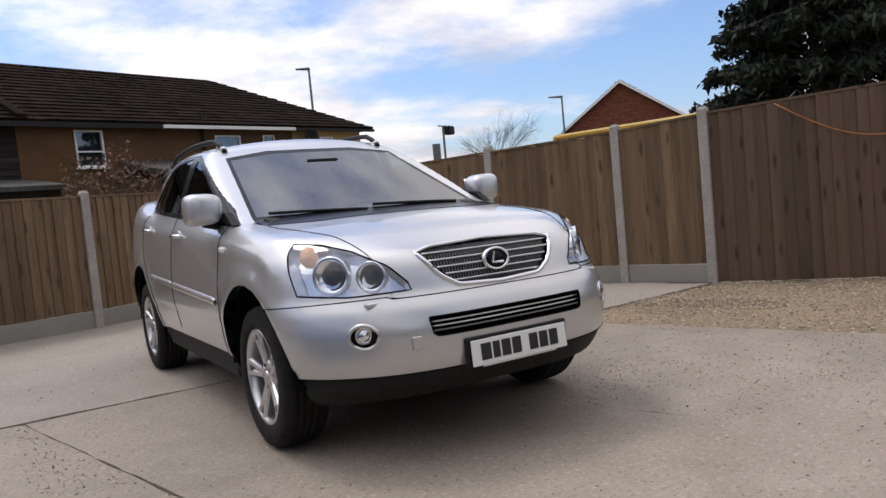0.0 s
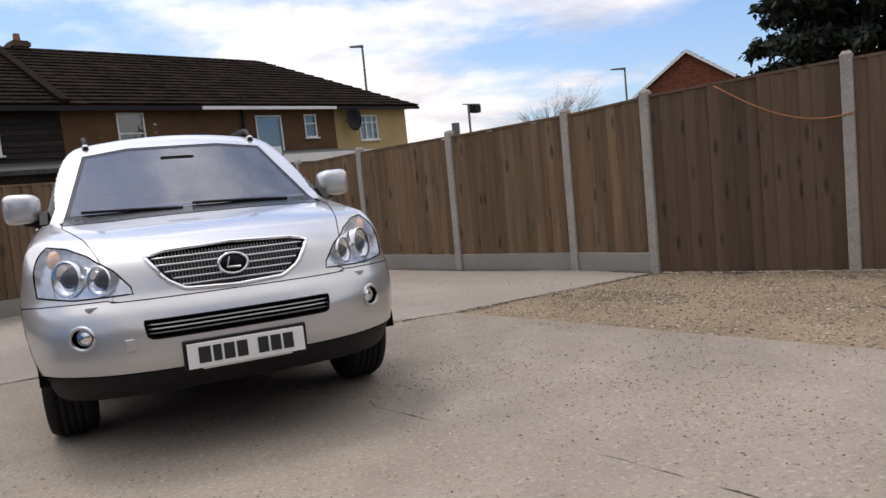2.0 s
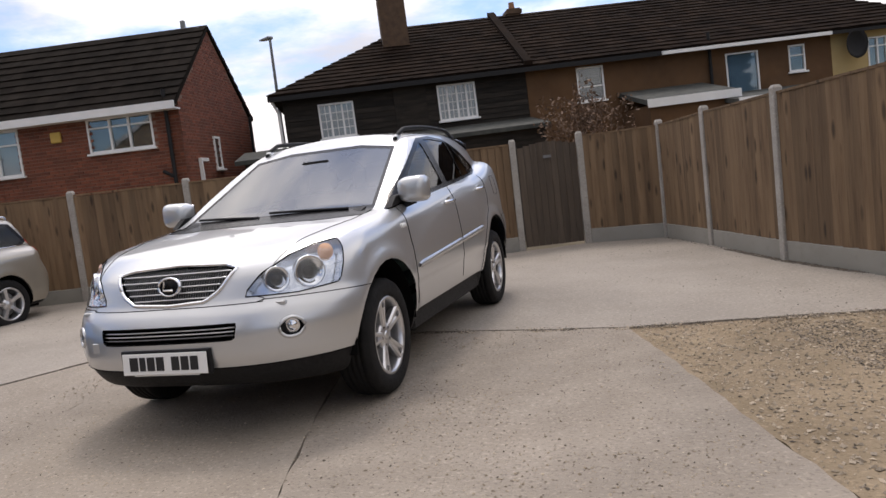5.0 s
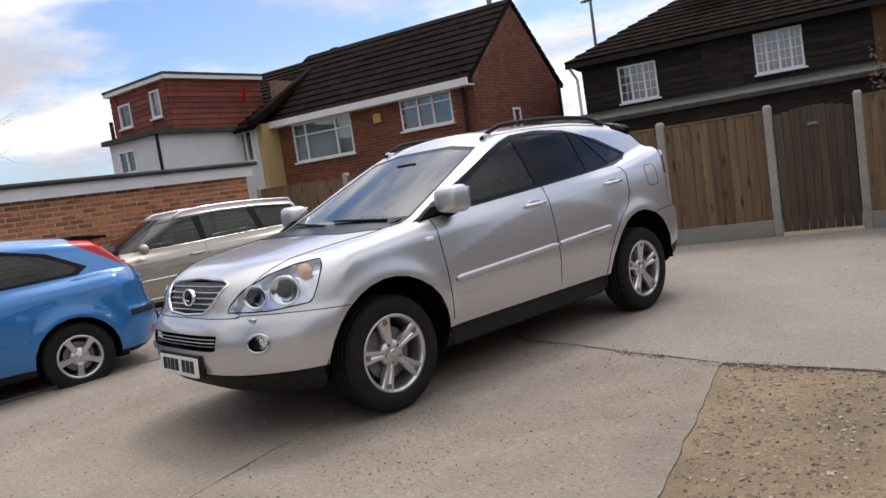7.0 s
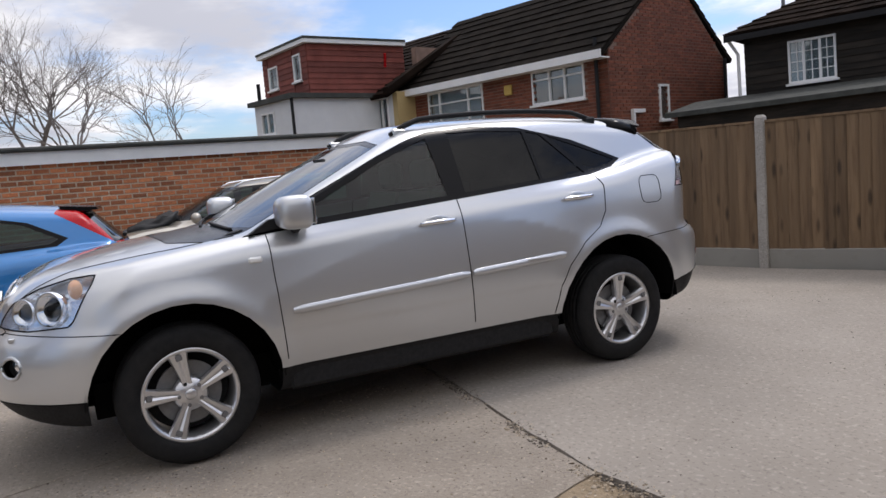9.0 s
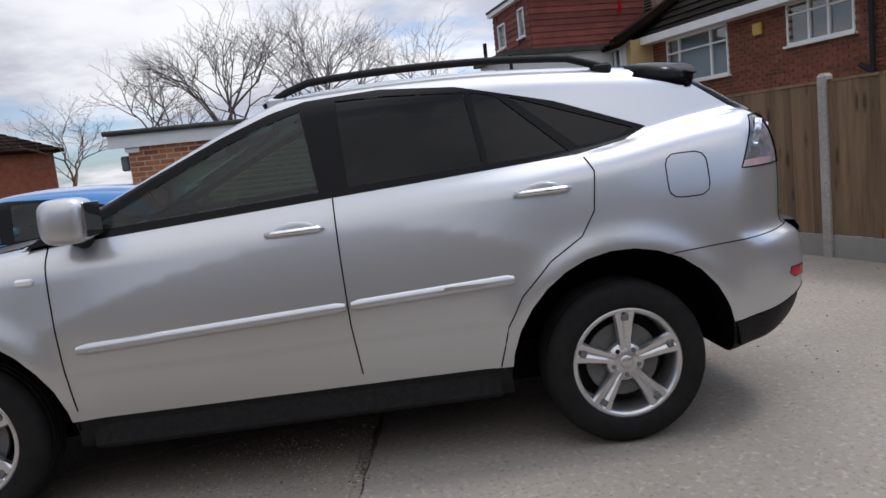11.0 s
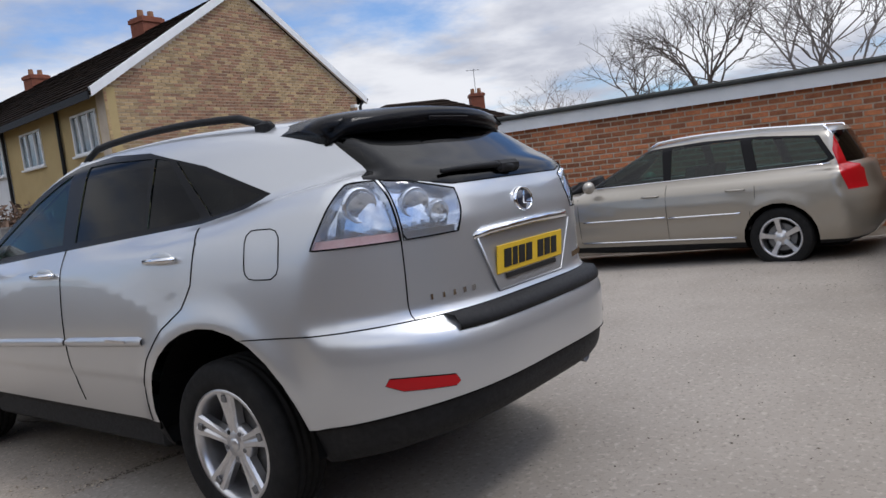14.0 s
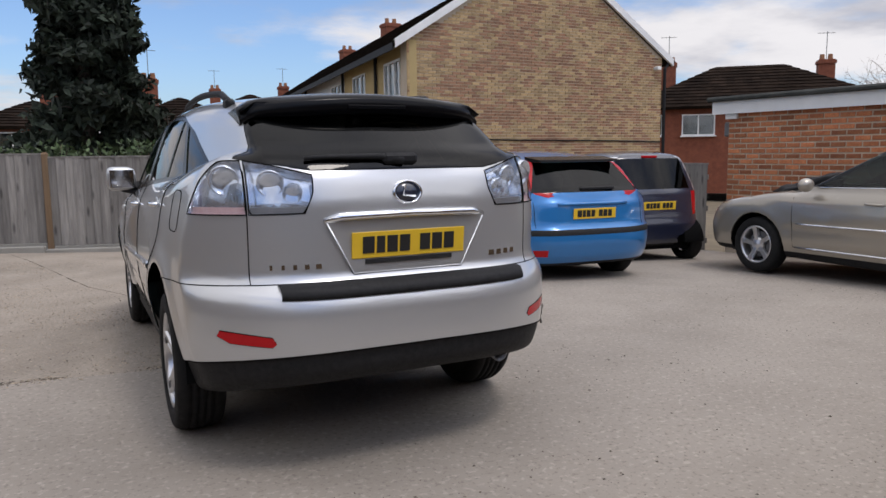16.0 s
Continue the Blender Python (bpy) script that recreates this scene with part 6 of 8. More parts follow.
        # tail lamps, parted by the tailgate seam
        for nm, pts in (("tail_lamp", [(0.655, 1.325), (0.80, 1.322), (0.90, 1.24), (0.98, 1.13), (0.94, 1.105), (0.655, 1.108)]), ("tailgate_lamp", [(0.40, 1.265), (0.645, 1.328), (0.645, 1.108), (0.44, 1.112), (0.405, 1.19)])):
            tl = lift_off(bm, carve(bm, outline([(x * sg, z) for x, z in pts], FACE) + [(Vector((0, 1.935, 1.15)), Vector((0, -1, 0.45)).normalized())], lambda c, sg=sg: c.x * sg > 0.3 and c.y > 1.72 and 1.0 < c.z < 1.4))
            part("lamp_gap", seam(tl, 0.0035), "gap", root)
            red, white = tl.copy(), tl.copy()
            ob = skin_part(sh, nm, tl, "clear", root, "clear rear lamp with chrome and red inside", 0.001)
            part("lamp_housing", lamp_tub(sh, white, 0.042), "lamp_silver", ob, "silvery lamp housing")
            low_red = lift_off(red, carve(red, [(Vector((0, 0, 1.138)), Vector((0, 0, 1)))], lambda c: True))
            red.free()
            skin_part(sh, "lower_strip", low_red, "pale_red" if nm == "tail_lamp" else "alloy", ob, "ribbed lower strip", -0.018)
        for cx, cz, rr, yy in ((0.715, 1.245, 0.062, 2.115), (0.555, 1.232, 0.055, 2.195), (0.475, 1.19, 0.04, 2.225)):
            ring = lathe(bmesh.new(), [(0.0, -0.004), (rr * 0.6, -0.008), (rr * 0.9, 0.0), (rr * 0.94, 0.008), (rr, 0.006), (rr, -0.02)], 24, "y")
            part("lamp_bowl", ring, "lamp_silver", root, smooth=True, m=pose(cx * sg, sh.tail_at(cx, cz) - 0.034, cz, -12, 0, -22 * sg))
        # reflectors in the rear bumper
        rf = lift_off(bm, carve(bm, outline([(x * sg, z) for x, z in ((0.60, 0.588), (0.585, 0.602), (0.60, 0.628), (0.69, 0.640), (0.775, 0.648), (0.785, 0.625), (0.745, 0.600))], FACE), lambda c, sg=sg: c.x * sg > 0.3 and c.y > 1.8 and c.z < 0.85))
        skin_part(sh, "bumper_reflector", rf, "red_lens", root, "red bumper reflector", 0.002)
        # fog lamps
        fg = lift_off(bm, carve(bm, outline([(0.665 * sg + 0.052 * math.cos(a * 0.3142), 0.585 + 0.05 * math.sin(a * 0.3142)) for a in range(20)], FACE), lambda c, sg=sg: c.x * sg > 0.3 and c.y < -1.7 and c.z < 0.72))
        part("fog_ring", seam(fg, 0.009, 8), "silver", root, smooth=True)
        cen = sum((v.co for v in fg.verts), Vector()) / max(1, len(fg.verts))
        skin_part(sh, "fog_pocket", fg, "black", root, "dark fog lamp pocket", -0.035)
        d = Vector((0.45 * sg, -1, 0)).normalized()
        part("fog_lamp", lathe(bmesh.new(), [(0.0, 0.012), (0.022, 0.008), (0.034, 0.0), (0.038, 0.004), (0.038, -0.03)], 24, "z"), "chrome", root, smooth=True, m=Matrix.Translation(cen - d * 0.028) @ d.to_track_quat("Z", "Y").to_matrix().to_4x4())
    # grille
    gr = lift_off(bm, carve(bm, outline([(-0.375, 0.905), (-0.30, 0.925), (0.0, 0.936), (0.30, 0.925), (0.375, 0.905), (0.30, 0.80), (0.22, 0.752), (0.0, 0.742), (-0.22, 0.752), (-0.30, 0.80)], FACE), lambda c: c.y < -1.9 and abs(c.x) < 0.6 and 0.7 < c.z < 1.0))
    part("grille_frame", seam(gr, 0.011, 8), "chrome", root, "chrome grille frame", True)
    skin_part(sh, "grille_back", gr, "black", root, "black grille backing", -0.03)
    for i in range(5):
        z = 0.772 + i * 0.031
        half = 0.235 + (0.345 - 0.235) * min(1, i / 3.4)
        xs = np.linspace(-half, half, 25)
        path = [(x, sh.nose_at(x, z) + 0.006, z) for x in xs]
        part("grille_bar", tube(bmesh.new(), path, 0.0042, 6), "alloy", root, "silver grille bar", True)
    mesh_bm = bmesh.new()
    for i in range(44):
        x = -0.33 + 0.015 * i
        lowz = 0.757 if abs(x) < 0.22 else 0.757 + (abs(x) - 0.22) * 1.0
        path = [(x, sh.nose_at(x, z) + 0.014, z) for z in np.linspace(lowz, 0.915, 5)]
        tube(mesh_bm, path, 0.0022, 4, cap=False)
    tagged(part("grille_mesh", mesh_bm, "grey_metal", root), kind="stuff")
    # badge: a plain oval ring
    ey = sh.nose_at(0.0, 0.84) - 0.012
    for nm, prof, mt in (("badge_disc", [(0.0, -0.004), (0.055, -0.004), (0.058, 0.01)], "gloss_black"), ("badge_ring", [(0.052, 0.0), (0.054, -0.008), (0.062, -0.008), (0.066, 0.0), (0.066, 0.012)], "chrome")):
        b = lathe(bmesh.new(), prof, 32, "y")
        for v in b.verts:
            v.co.x *= 1.12
            v.co.z *= 0.80
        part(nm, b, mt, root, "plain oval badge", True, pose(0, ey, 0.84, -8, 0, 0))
    part("badge_stroke", tube(bmesh.new(), [(-0.018, ey - 0.012, 0.873), (-0.030, ey - 0.012, 0.825), (0.03, ey - 0.012, 0.822)], 0.006, 6), "chrome", root)
    # lower intake
    lo = lift_off(bm, carve(bm, outline([(-0.415, 0.640), (0.415, 0.640), (0.405, 0.57), (0.385, 0.56), (-0.385, 0.56), (-0.405, 0.57)], FACE), lambda c: c.y < -1.9 and abs(c.x) < 0.6 and 0.5 < c.z < 0.7))
    part("intake_rim", seam(lo, 0.004), "gap", root)
    skin_part(sh, "intake_back", lo, "gap", root, "dark lower air intake", -0.05)
    for z in (0.582, 0.601, 0.620):
        xs = np.linspace(-0.405, 0.405, 25)
        path = [(x, sh.nose_at(x, z) + 0.010, z) for x in xs]
        part("intake_bar", tube(bmesh.new(), path, 0.0036, 6), "alloy" if z > 0.59 else "grey_metal", root, "thin silver intake bar", True)
    # panels with their gaps
    def line_seam(s, pts):
        path = []
        for (a, b), (c, d) in zip(pts, pts[1:]):
            for k in range(6):
                y, z = a + (c - a) * k / 6, b + (d - b) * k / 6
                path.append((s * (sh.side_at(y, z) + 0.0005), y, z))
        part("panel_gap", tube(bmesh.new(), path, 0.003, 5, cap=False), "gap", root)

    def panel(name, planes_list, where, label="silver painted panel", keep=None, r=0.0028, draw=True):
        fs = []
        for planes in planes_list:
            fs += carve(bm, planes, where)
        p = lift_off(bm, fs)
        bmesh.ops.remove_doubles(p, verts=p.verts, dist=1e-5)
        if draw:
            part("panel_gap", seam(p, r, keep=keep), "gap", root)
        return skin_part(sh, name, p, "silver", root, label)
    for s in (right, left):
        zone = lambda c, s=s: s(c) and 0.36 < c.z < 1.26
        panel("front_door", [outline([(-0.905, 1.10), (-0.90, 0.9), (-0.865, 0.385), (0.235, 0.395), (0.225, 0.9), (0.215, 1.18), (-0.5, 1.13)], SIDE)], zone, draw=False)
        panel("rear_door", [outline([(0.22, 1.178), (0.232, 0.9), (0.24, 0.395), (0.825, 0.395), (0.93, 0.69), (0.93, 1.225)], SIDE), outline([(0.93, 1.225), (0.93, 0.69), (1.06, 0.82), (1.20, 0.905), (1.265, 1.0), (1.285, 1.16), (1.25, 1.24)], SIDE)], zone, draw=False)
        g = 1 if s is right else -1
        line_seam(g, [(-0.905, 1.09), (-0.90, 0.9), (-0.885, 0.65), (-0.865, 0.40)])
        line_seam(g, [(0.218, 1.17), (0.225, 0.9), (0.235, 0.66), (0.262, 0.40)])
        line_seam(g, [(0.825, 0.40), (0.865, 0.57), (0.93, 0.69), (1.06, 0.82), (1.20, 0.905), (1.262, 1.0), (1.285, 1.16), (1.255, 1.23)])
    panel("fuel_flap", [outline(round_rect(1.585, 1.765, 1.015, 1.195, 0.045), SIDE)], lambda c: c.x > 0.4 and 0.9 < c.z < 1.3)
    panel("bonnet", [outline([(-0.43, -2.5), (0.43, -2.5), (0.47, -2.12), (0.60, -1.86), (0.71, -1.35), (0.735, -1.0), (-0.735, -1.0), (-0.71, -1.35), (-0.60, -1.86), (-0.47, -2.12)], PLAN) + [(Vector((0, 0, 0.728)), Vector((0, 0, -1)))]], lambda c: c.z > 0.66 and c.y < -0.9, keep=lambda p: p.y < -1.02)
    panel("front_bumper", [[(Vector((0, -2.2, 0.742)), Vector((0, 0.06, 1)).normalized()), (Vector((0, -1.36, 0)), Vector((0, 1, 0)))]], lambda c: c.y < -1.2 and c.z < 0.9)
    panel("rear_bumper", [[(Vector((0, 2.3, 0.832)), Vector((0, -0.05, 1)).normalized()), (Vector((0, 1.45, 0)), Vector((0, -1, 0)))]], lambda c: c.y > 1.3 and c.z < 0.95)
    panel("tailgate", [[(Vector((0.652, 0, 0)), Vector((1, 0, 0))), (Vector((-0.652, 0, 0)), Vector((-1, 0, 0))), (Vector((0, 1.80, 0)), Vector((0, -1, 0)))]], lambda c: c.y > 1.7 and c.z > 0.75, keep=lambda p: p.z < 1.3)
    skin_part(sh, "body_shell", bm, "silver", root, "silver painted body shell")
    # under the skin
    part("underbody", boxed(-0.58, 0.58, -1.78, 1.60, 0.24, 0.42), "gap", root)
    part("sill_box", boxed(0.60, 0.845, -0.86, 0.84, 0.255, 0.40, 0.02), "black", root)
    part("sill_box", boxed(-0.845, -0.60, -0.86, 0.84, 0.255, 0.40, 0.02), "black", root)
    liner(root, AF[0], AF[1], AF[2] + 0.012, 0.52, 0.875)
    liner(root, AR[0], AR[1], AR[2] + 0.012, 0.52, 0.875)
    for y in (AF[0], AR[0]):
        for s in (1, -1):
            wheel(root, (0.772 if y < 0 else 0.785) * s, y, 0.348, 0.225, 0.233, 5, s, turn=0.0 if y > 0 else 12.0)
    # cabin
    part("cabin_floor", boxed(-0.50, 0.50, -1.05, 1.9, 0.42, 0.46), "dash", root)
    part("bulkhead", boxed(-0.50, 0.50, -1.12, -1.06, 0.42, 1.03), "gap", root)
    part("dashboard", prism(bmesh.new(), [(-1.06, 0.75), (-1.06, 1.06), (-0.85, 1.09), (-0.62, 1.03), (-0.52, 0.92), (-0.60, 0.75)], -0.70, 0.70, axis=0), "dash", root)
    TG = sh.tail_at(0.0, 0.97)
    part("boot_wall", boxed(-0.70, 0.70, 1.95, 2.0, 0.46, 1.15), "dash", root)
    for x in (-0.265, 0.265):
        for y, nm in ((-0.05, "front_seat"), (0.85, "rear_seat")):
            part(nm, prism(bmesh.new(), [(y - 0.32, 0.55), (y - 0.32, 0.72), (y + 0.12, 0.70), (y + 0.28, 1.22), (y + 0.40, 1.20), (y + 0.26, 0.55)], x - 0.235, x + 0.235, axis=0), "seat", root, "beige seat")
            part("headrest", boxed(x - 0.13, x + 0.13, y + 0.30, y + 0.40, 1.24, 1.42, 0.03), "seat", root)
    steer = lathe(bmesh.new(), [(0.175, -0.014), (0.19, 0.0), (0.175, 0.014), (0.162, 0.0), (0.175, -0.014)], 28, "y")
    part("steering_wheel", steer, "dash", root, smooth=True, m=pose(-0.37, -0.47, 1.0, -25, 0, 0))
    part("inner_mirror", boxed(-0.12, 0.12, -0.32, -0.29, 1.40, 1.47, 0.02), "black", root)
    # mirrors
    for s in (1, -1):
        bmm = bmesh.new()
        bmesh.ops.create_uvsphere(bmm, u_segments=28, v_segments=18, radius=1.0)
        for v in bmm.verts:
            x, y, z = v.co
            f = lambda t: math.copysign(abs(t) ** 0.55, t)
            v.co = Vector((s * (0.925 + f(x * s) * 0.100), -0.76 + f(y) * (0.105 if y < 0 else 0.075), 1.190 + f(z) * (0.086 + 0.010 * x * s)))
        mir = part("door_mirror", bmm, "silver", root, "silver door mirror", True)
        part("mirror_glass", boxed(s * 0.845, s * 1.005, -0.688, -0.680, 1.125, 1.255, 0.002), "chrome", mir)
        part("mirror_arm", tube(bmesh.new(), [(s * 0.79, -0.74, 1.10), (s * 0.86, -0.755, 1.10), (s * 0.925, -0.76, 1.115)], 0.028, 8, 0.022), "black", mir)
        part("mirror_base", prism(bmesh.new(), [(-0.99, 1.092), (-0.70, 1.125), (-0.73, 1.17), (-0.88, 1.16)], s * 0.795, s * 0.835, axis=0), "black", mir)
        # handles
        for y, z in ((0.06, 1.052), (1.06, 1.102)):
            wx = sh.side_at(y, z) * s
            cup = bmesh.new()
            bmesh.ops.create_uvsphere(cup, u_segments=20, v_segments=10, radius=1.0)
            for v in cup.verts:
                v.co = Vector((wx + v.co.x * 0.007 - 0.002 * s, y + v.co.y * 0.085, z + v.co.z * 0.038))
            part("handle_cup", cup, "silver", root, "recessed handle cup", True)
            hb = tube(bmesh.new(), [(wx + 0.004 * s, y - 0.115, z - 0.004), (wx + 0.022 * s, y - 0.085, z), (wx + 0.030 * s, y, z + 0.002), (wx + 0.026 * s, y + 0.085, z + 0.003), (wx + 0.006 * s, y + 0.110, z + 0.003)], 0.0125, 10)
            part("door_handle", hb, "chrome", root, "chrome door handle", True)
        # rubbing strip
        for y0, y1 in ((-0.825, 0.222), (0.245, 0.905)):
            bms = bmesh.new()
            prev = None
            for k in range(25):
                y = y0 + (y1 - y0) * k / 24
                z = 0.688 + (y + 0.83) * 0.044
                wx = sh.side_at(y, z)
                hgt = 0.024 * min(1, 0.35 + (k + 1) / 3, 0.35 + (25 - k) / 3)
                ring = [bms.verts.new((s * (wx - 0.004), y, z - hgt)), bms.verts.new((s * (wx + 0.010), y, z - hgt * 0.7)), bms.verts.new((s * (wx + 0.013), y, z)), bms.verts.new((s * (wx + 0.009), y, z + hgt * 0.7)), bms.verts.new((s * (wx - 0.004), y, z + hgt))]
                if prev:
                    for j in range(4):
                        bms.faces.new((prev[j], prev[j + 1], ring[j + 1], ring[j]))
                prev = ring
            bmesh.ops.recalc_face_normals(bms, faces=bms.faces)
            part("rubbing_strip", bms, "silver", root, "silver rubbing strip with chrome edge", True)
        part("strip_badge", boxed(s * (sh.side_at(0.7, 0.758) + 0.006), s * (sh.side_at(0.7, 0.758) + 0.0145), 0.62, 0.78, 0.752, 0.766), "alloy", root, "small raised plain badge")
        part("side_repeater", boxed(s * 0.880, s * 0.912, -1.02, -0.95, 0.955, 0.985, 0.008), "plate_w", root)
        # roof rails
        rp = []
        for k in range(17):
            t = k / 16
            y = -0.04 + 1.52 * t
            x = 0.555 + 0.02 * math.sin(t * math.pi)
            z = sh.top_at(x, y)
            lift = 0.048 * min(1, t * 7 + 0.1, (1 - t) * 7 + 0.1)
            rp.append((s * x, y, z + lift))
        bmr = tube(bmesh.new(), rp, 0.017, 10)
        part("roof_rail", bmr, "black", root, "black roof rail", True)
        for y0 in (0.0, 1.42):
            z = sh.top_at(0.56, y0)
            part("rail_foot", boxed(s * 0.535, s * 0.58, y0 - 0.03, y0 + 0.06, z - 0.03, z + 0.028, 0.012), "silver" if y0 < 1 else "black", root)
        # wipers
    for x0, x1 in ((0.55, -0.02), (-0.08, -0.62)):
        pts = []
        for k in range(9):
            t = k / 8
            x = x0 + (x1 - x0) * t
            z = 1.108 + 0.032 * t * (1 - 0.3 * t)
            y = float(sh.screen(z) + sh.screen_bow * (x / 0.75) ** 2)
            pts.append((x, y - 0.012, z + 0.008))
        part("wiper", tube(bmesh.new(), pts, 0.009, 6), "black", root, "black wiper blade", True)
    part("cowl_panel", prism(bmesh.new(), [(-1.10, 1.06), (-0.98, 1.10), (-0.98, 1.115), (-1.12, 1.085)], -0.66, 0.66, axis=0), "black", root)
    # spoiler over the tailgate glass
    bms = bmesh.new()
    rows = []
    for k in range(21):
        x = -0.59 + 1.18 * k / 20
        u = abs(x) / 0.59
        yb = 1.965 - 0.13 * u ** 3
        zt = sh.top_at(abs(x), 1.58) + 0.004
        lip = 0.098 - 0.035 * u ** 4
        rows.append([bms.verts.new(p) for p in ((x, 1.55, zt + 0.0), (x, 1.72, zt + 0.006), (x, 1.86, zt - 0.008), (x, yb - 0.02, zt - 0.022), (x, yb, zt - 0.04), (x, yb - 0.006, zt - lip), (x, yb - 0.05, zt - lip - 0.012), (x, 1.80, zt - 0.06), (x, 1.62, zt - 0.035))])
    for a, b in zip(rows, rows[1:]):
        for j in range(9):
            bms.faces.new((a[j], a[(j + 1) % 9], b[(j + 1) % 9], b[j]))
    bms.faces.new(rows[0])
    bms.faces.new(rows[-1][::-1])
    bmesh.ops.recalc_face_normals(bms, faces=bms.faces)
    part("tailgate_spoiler", bms, "gloss_black", root, "dark tailgate spoiler", True)
    part("high_brake_lamp", boxed(-0.14, 0.14, 1.945, 1.967, 1.545, 1.565, 0.003), "gloss_black", root)
    part("rear_wiper", tube(bmesh.new(), [(x, sh.tail_at(x, z) + 0.018, z) for x, z in ((0.0, 1.315), (0.10, 1.335), (0.22, 1.335), (0.32, 1.335), (0.42, 1.33))], 0.016, 8, 0.009), "black", root, "black rear wiper", True)
    part("wiper_boss", boxed(-0.07, 0.09, sh.tail_at(0, 1.33) - 0.02, sh.tail_at(0, 1.33) + 0.035, 1.30, 1.35, 0.015), "black", root)
    # tailgate furniture
    part("chrome_garnish", tube(bmesh.new(), [(-0.365, TG - 0.02, 1.075), (-0.30, TG + 0.012, 1.093), (0, TG + 0.02, 1.098), (0.30, TG + 0.012, 1.093), (0.365, TG - 0.02, 1.075)], 0.017, 8), "chrome", root, "chrome tailgate garnish", True)
    rec = bmesh.new()
    prism(rec, [(-0.36, 1.075), (-0.25, 0.855), (0.25, 0.855), (0.36, 1.075)], TG - 0.012, TG + 0.002, axis=1)
    part("plate_recess", rec, "silver", root)
    part("recess_rim", tube(bmesh.new(), [(-0.36, TG, 1.07), (-0.25, TG, 0.855), (0.25, TG, 0.855), (0.36, TG, 1.07)], 0.005, 8), "silver", root, smooth=True)
    plate(root, 0, TG + 0.006, 0.972, 0.52, 0.111, 6, 180, "plate_y", PLATE_BARS, lab="yellow rear number plate with dark bars")
    part("dealer_strip", boxed(-0.2, 0.2, TG + 0.004, TG + 0.008, 0.893, 0.912), "ink", root)
    for nm, prof, mt in (("badge_disc", [(0.0, 0.004), (0.052, 0.004), (0.055, -0.01)], "navy"), ("badge_ring", [(0.050, 0.0), (0.052, 0.008), (0.058, 0.008), (0.062, 0.0), (0.062, -0.012)], "chrome")):
        b = lathe(bmesh.new(), prof, 32, "y")
        for v in b.verts:
            v.co.x *= 1.12
            v.co.z *= 0.84
        part(nm, b, mt, root, "plain oval badge", True, pose(0, sh.tail_at(0.0, 1.185) + 0.004, 1.185, 6, 0, 0))
    part("badge_stroke", tube(bmesh.new(), [(0.015, TG + 0.012, 1.215), (0.028, TG + 0.014, 1.172), (-0.028, TG + 0.014, 1.168)], 0.005, 6), "chrome", root)
    for i in range(5):
        part("lettering_bar", boxed(0.37 + i * 0.044, 0.405 + i * 0.044, sh.tail_at(0.4 + i * 0.044, 0.895) - 0.004, sh.tail_at(0.4 + i * 0.044, 0.895) + 0.003, 0.885, 0.905), "chrome", root, "small chrome lettering bar")
    for i in range(4):
        part("lettering_bar", boxed(-0.40 - i * 0.042, -0.432 - i * 0.042, sh.tail_at(0.42 + i * 0.042, 0.895) - 0.004, sh.tail_at(0.42 + i * 0.042, 0.895) + 0.003, 0.885, 0.908), "chrome", root, "small chrome lettering bar")
    st = bmesh.new()
    rows = []
    for k in range(21):
        x = -0.56 + 1.12 * k / 20
        y1 = sh.tail_at(x, 0.76)
        rows.append([st.verts.new(p) for p in ((x, y1 - 0.115, 0.836), (x, y1 - 0.02, 0.826), (x, y1 + 0.002, 0.795), (x, y1 + 0.002, 0.775), (x, y1 - 0.05, 0.77))])
    for a, b in zip(rows, rows[1:]):
        for j in range(4):
            st.faces.new((a[j], a[j + 1], b[j + 1], b[j]))
    bmesh.ops.recalc_face_normals(st, faces=st.faces)
    part("bumper_step", st, "black", root, "black ribbed bumper step pad", True)
    part("exhaust_tip", lathe(bmesh.new(), [(0.034, 0.0), (0.036, 0.14), (0.031, 0.14), (0.028, 0.0)], 20, "y"), "grey_metal", root, "dark exhaust tip", True, pose(-0.47, 2.12, 0.43, -8, 0, 0))
    plate(root, 0.0, -2.285, 0.462, 0.52, 0.111, -4, 0, "plate_w", PLATE_BARS, lab="white front number plate with dark bars")
    part("plate_holder", boxed(-0.275, 0.275, -2.278, -2.255, 0.40, 0.53, 0.004), "black", root)
    part("dealer_strip", boxed(-0.2, 0.2, -2.284, -2.279, 0.398, 0.410), "plate_w", root)
    part("tow_cover", boxed(-0.50, -0.42, sh.nose_at(0.46, 0.54) - 0.001, sh.nose_at(0.46, 0.54) + 0.02, 0.515, 0.57, 0.003), "silver", root)
    for s in (-1, 1):
        part("washer_cover", boxed(s * 0.56, s * 0.64, sh.nose_at(0.6, 0.71) - 0.002, sh.nose_at(0.6, 0.71) + 0.03, 0.70, 0.722, 0.005), "silver", root)
    return root


silver_suv()


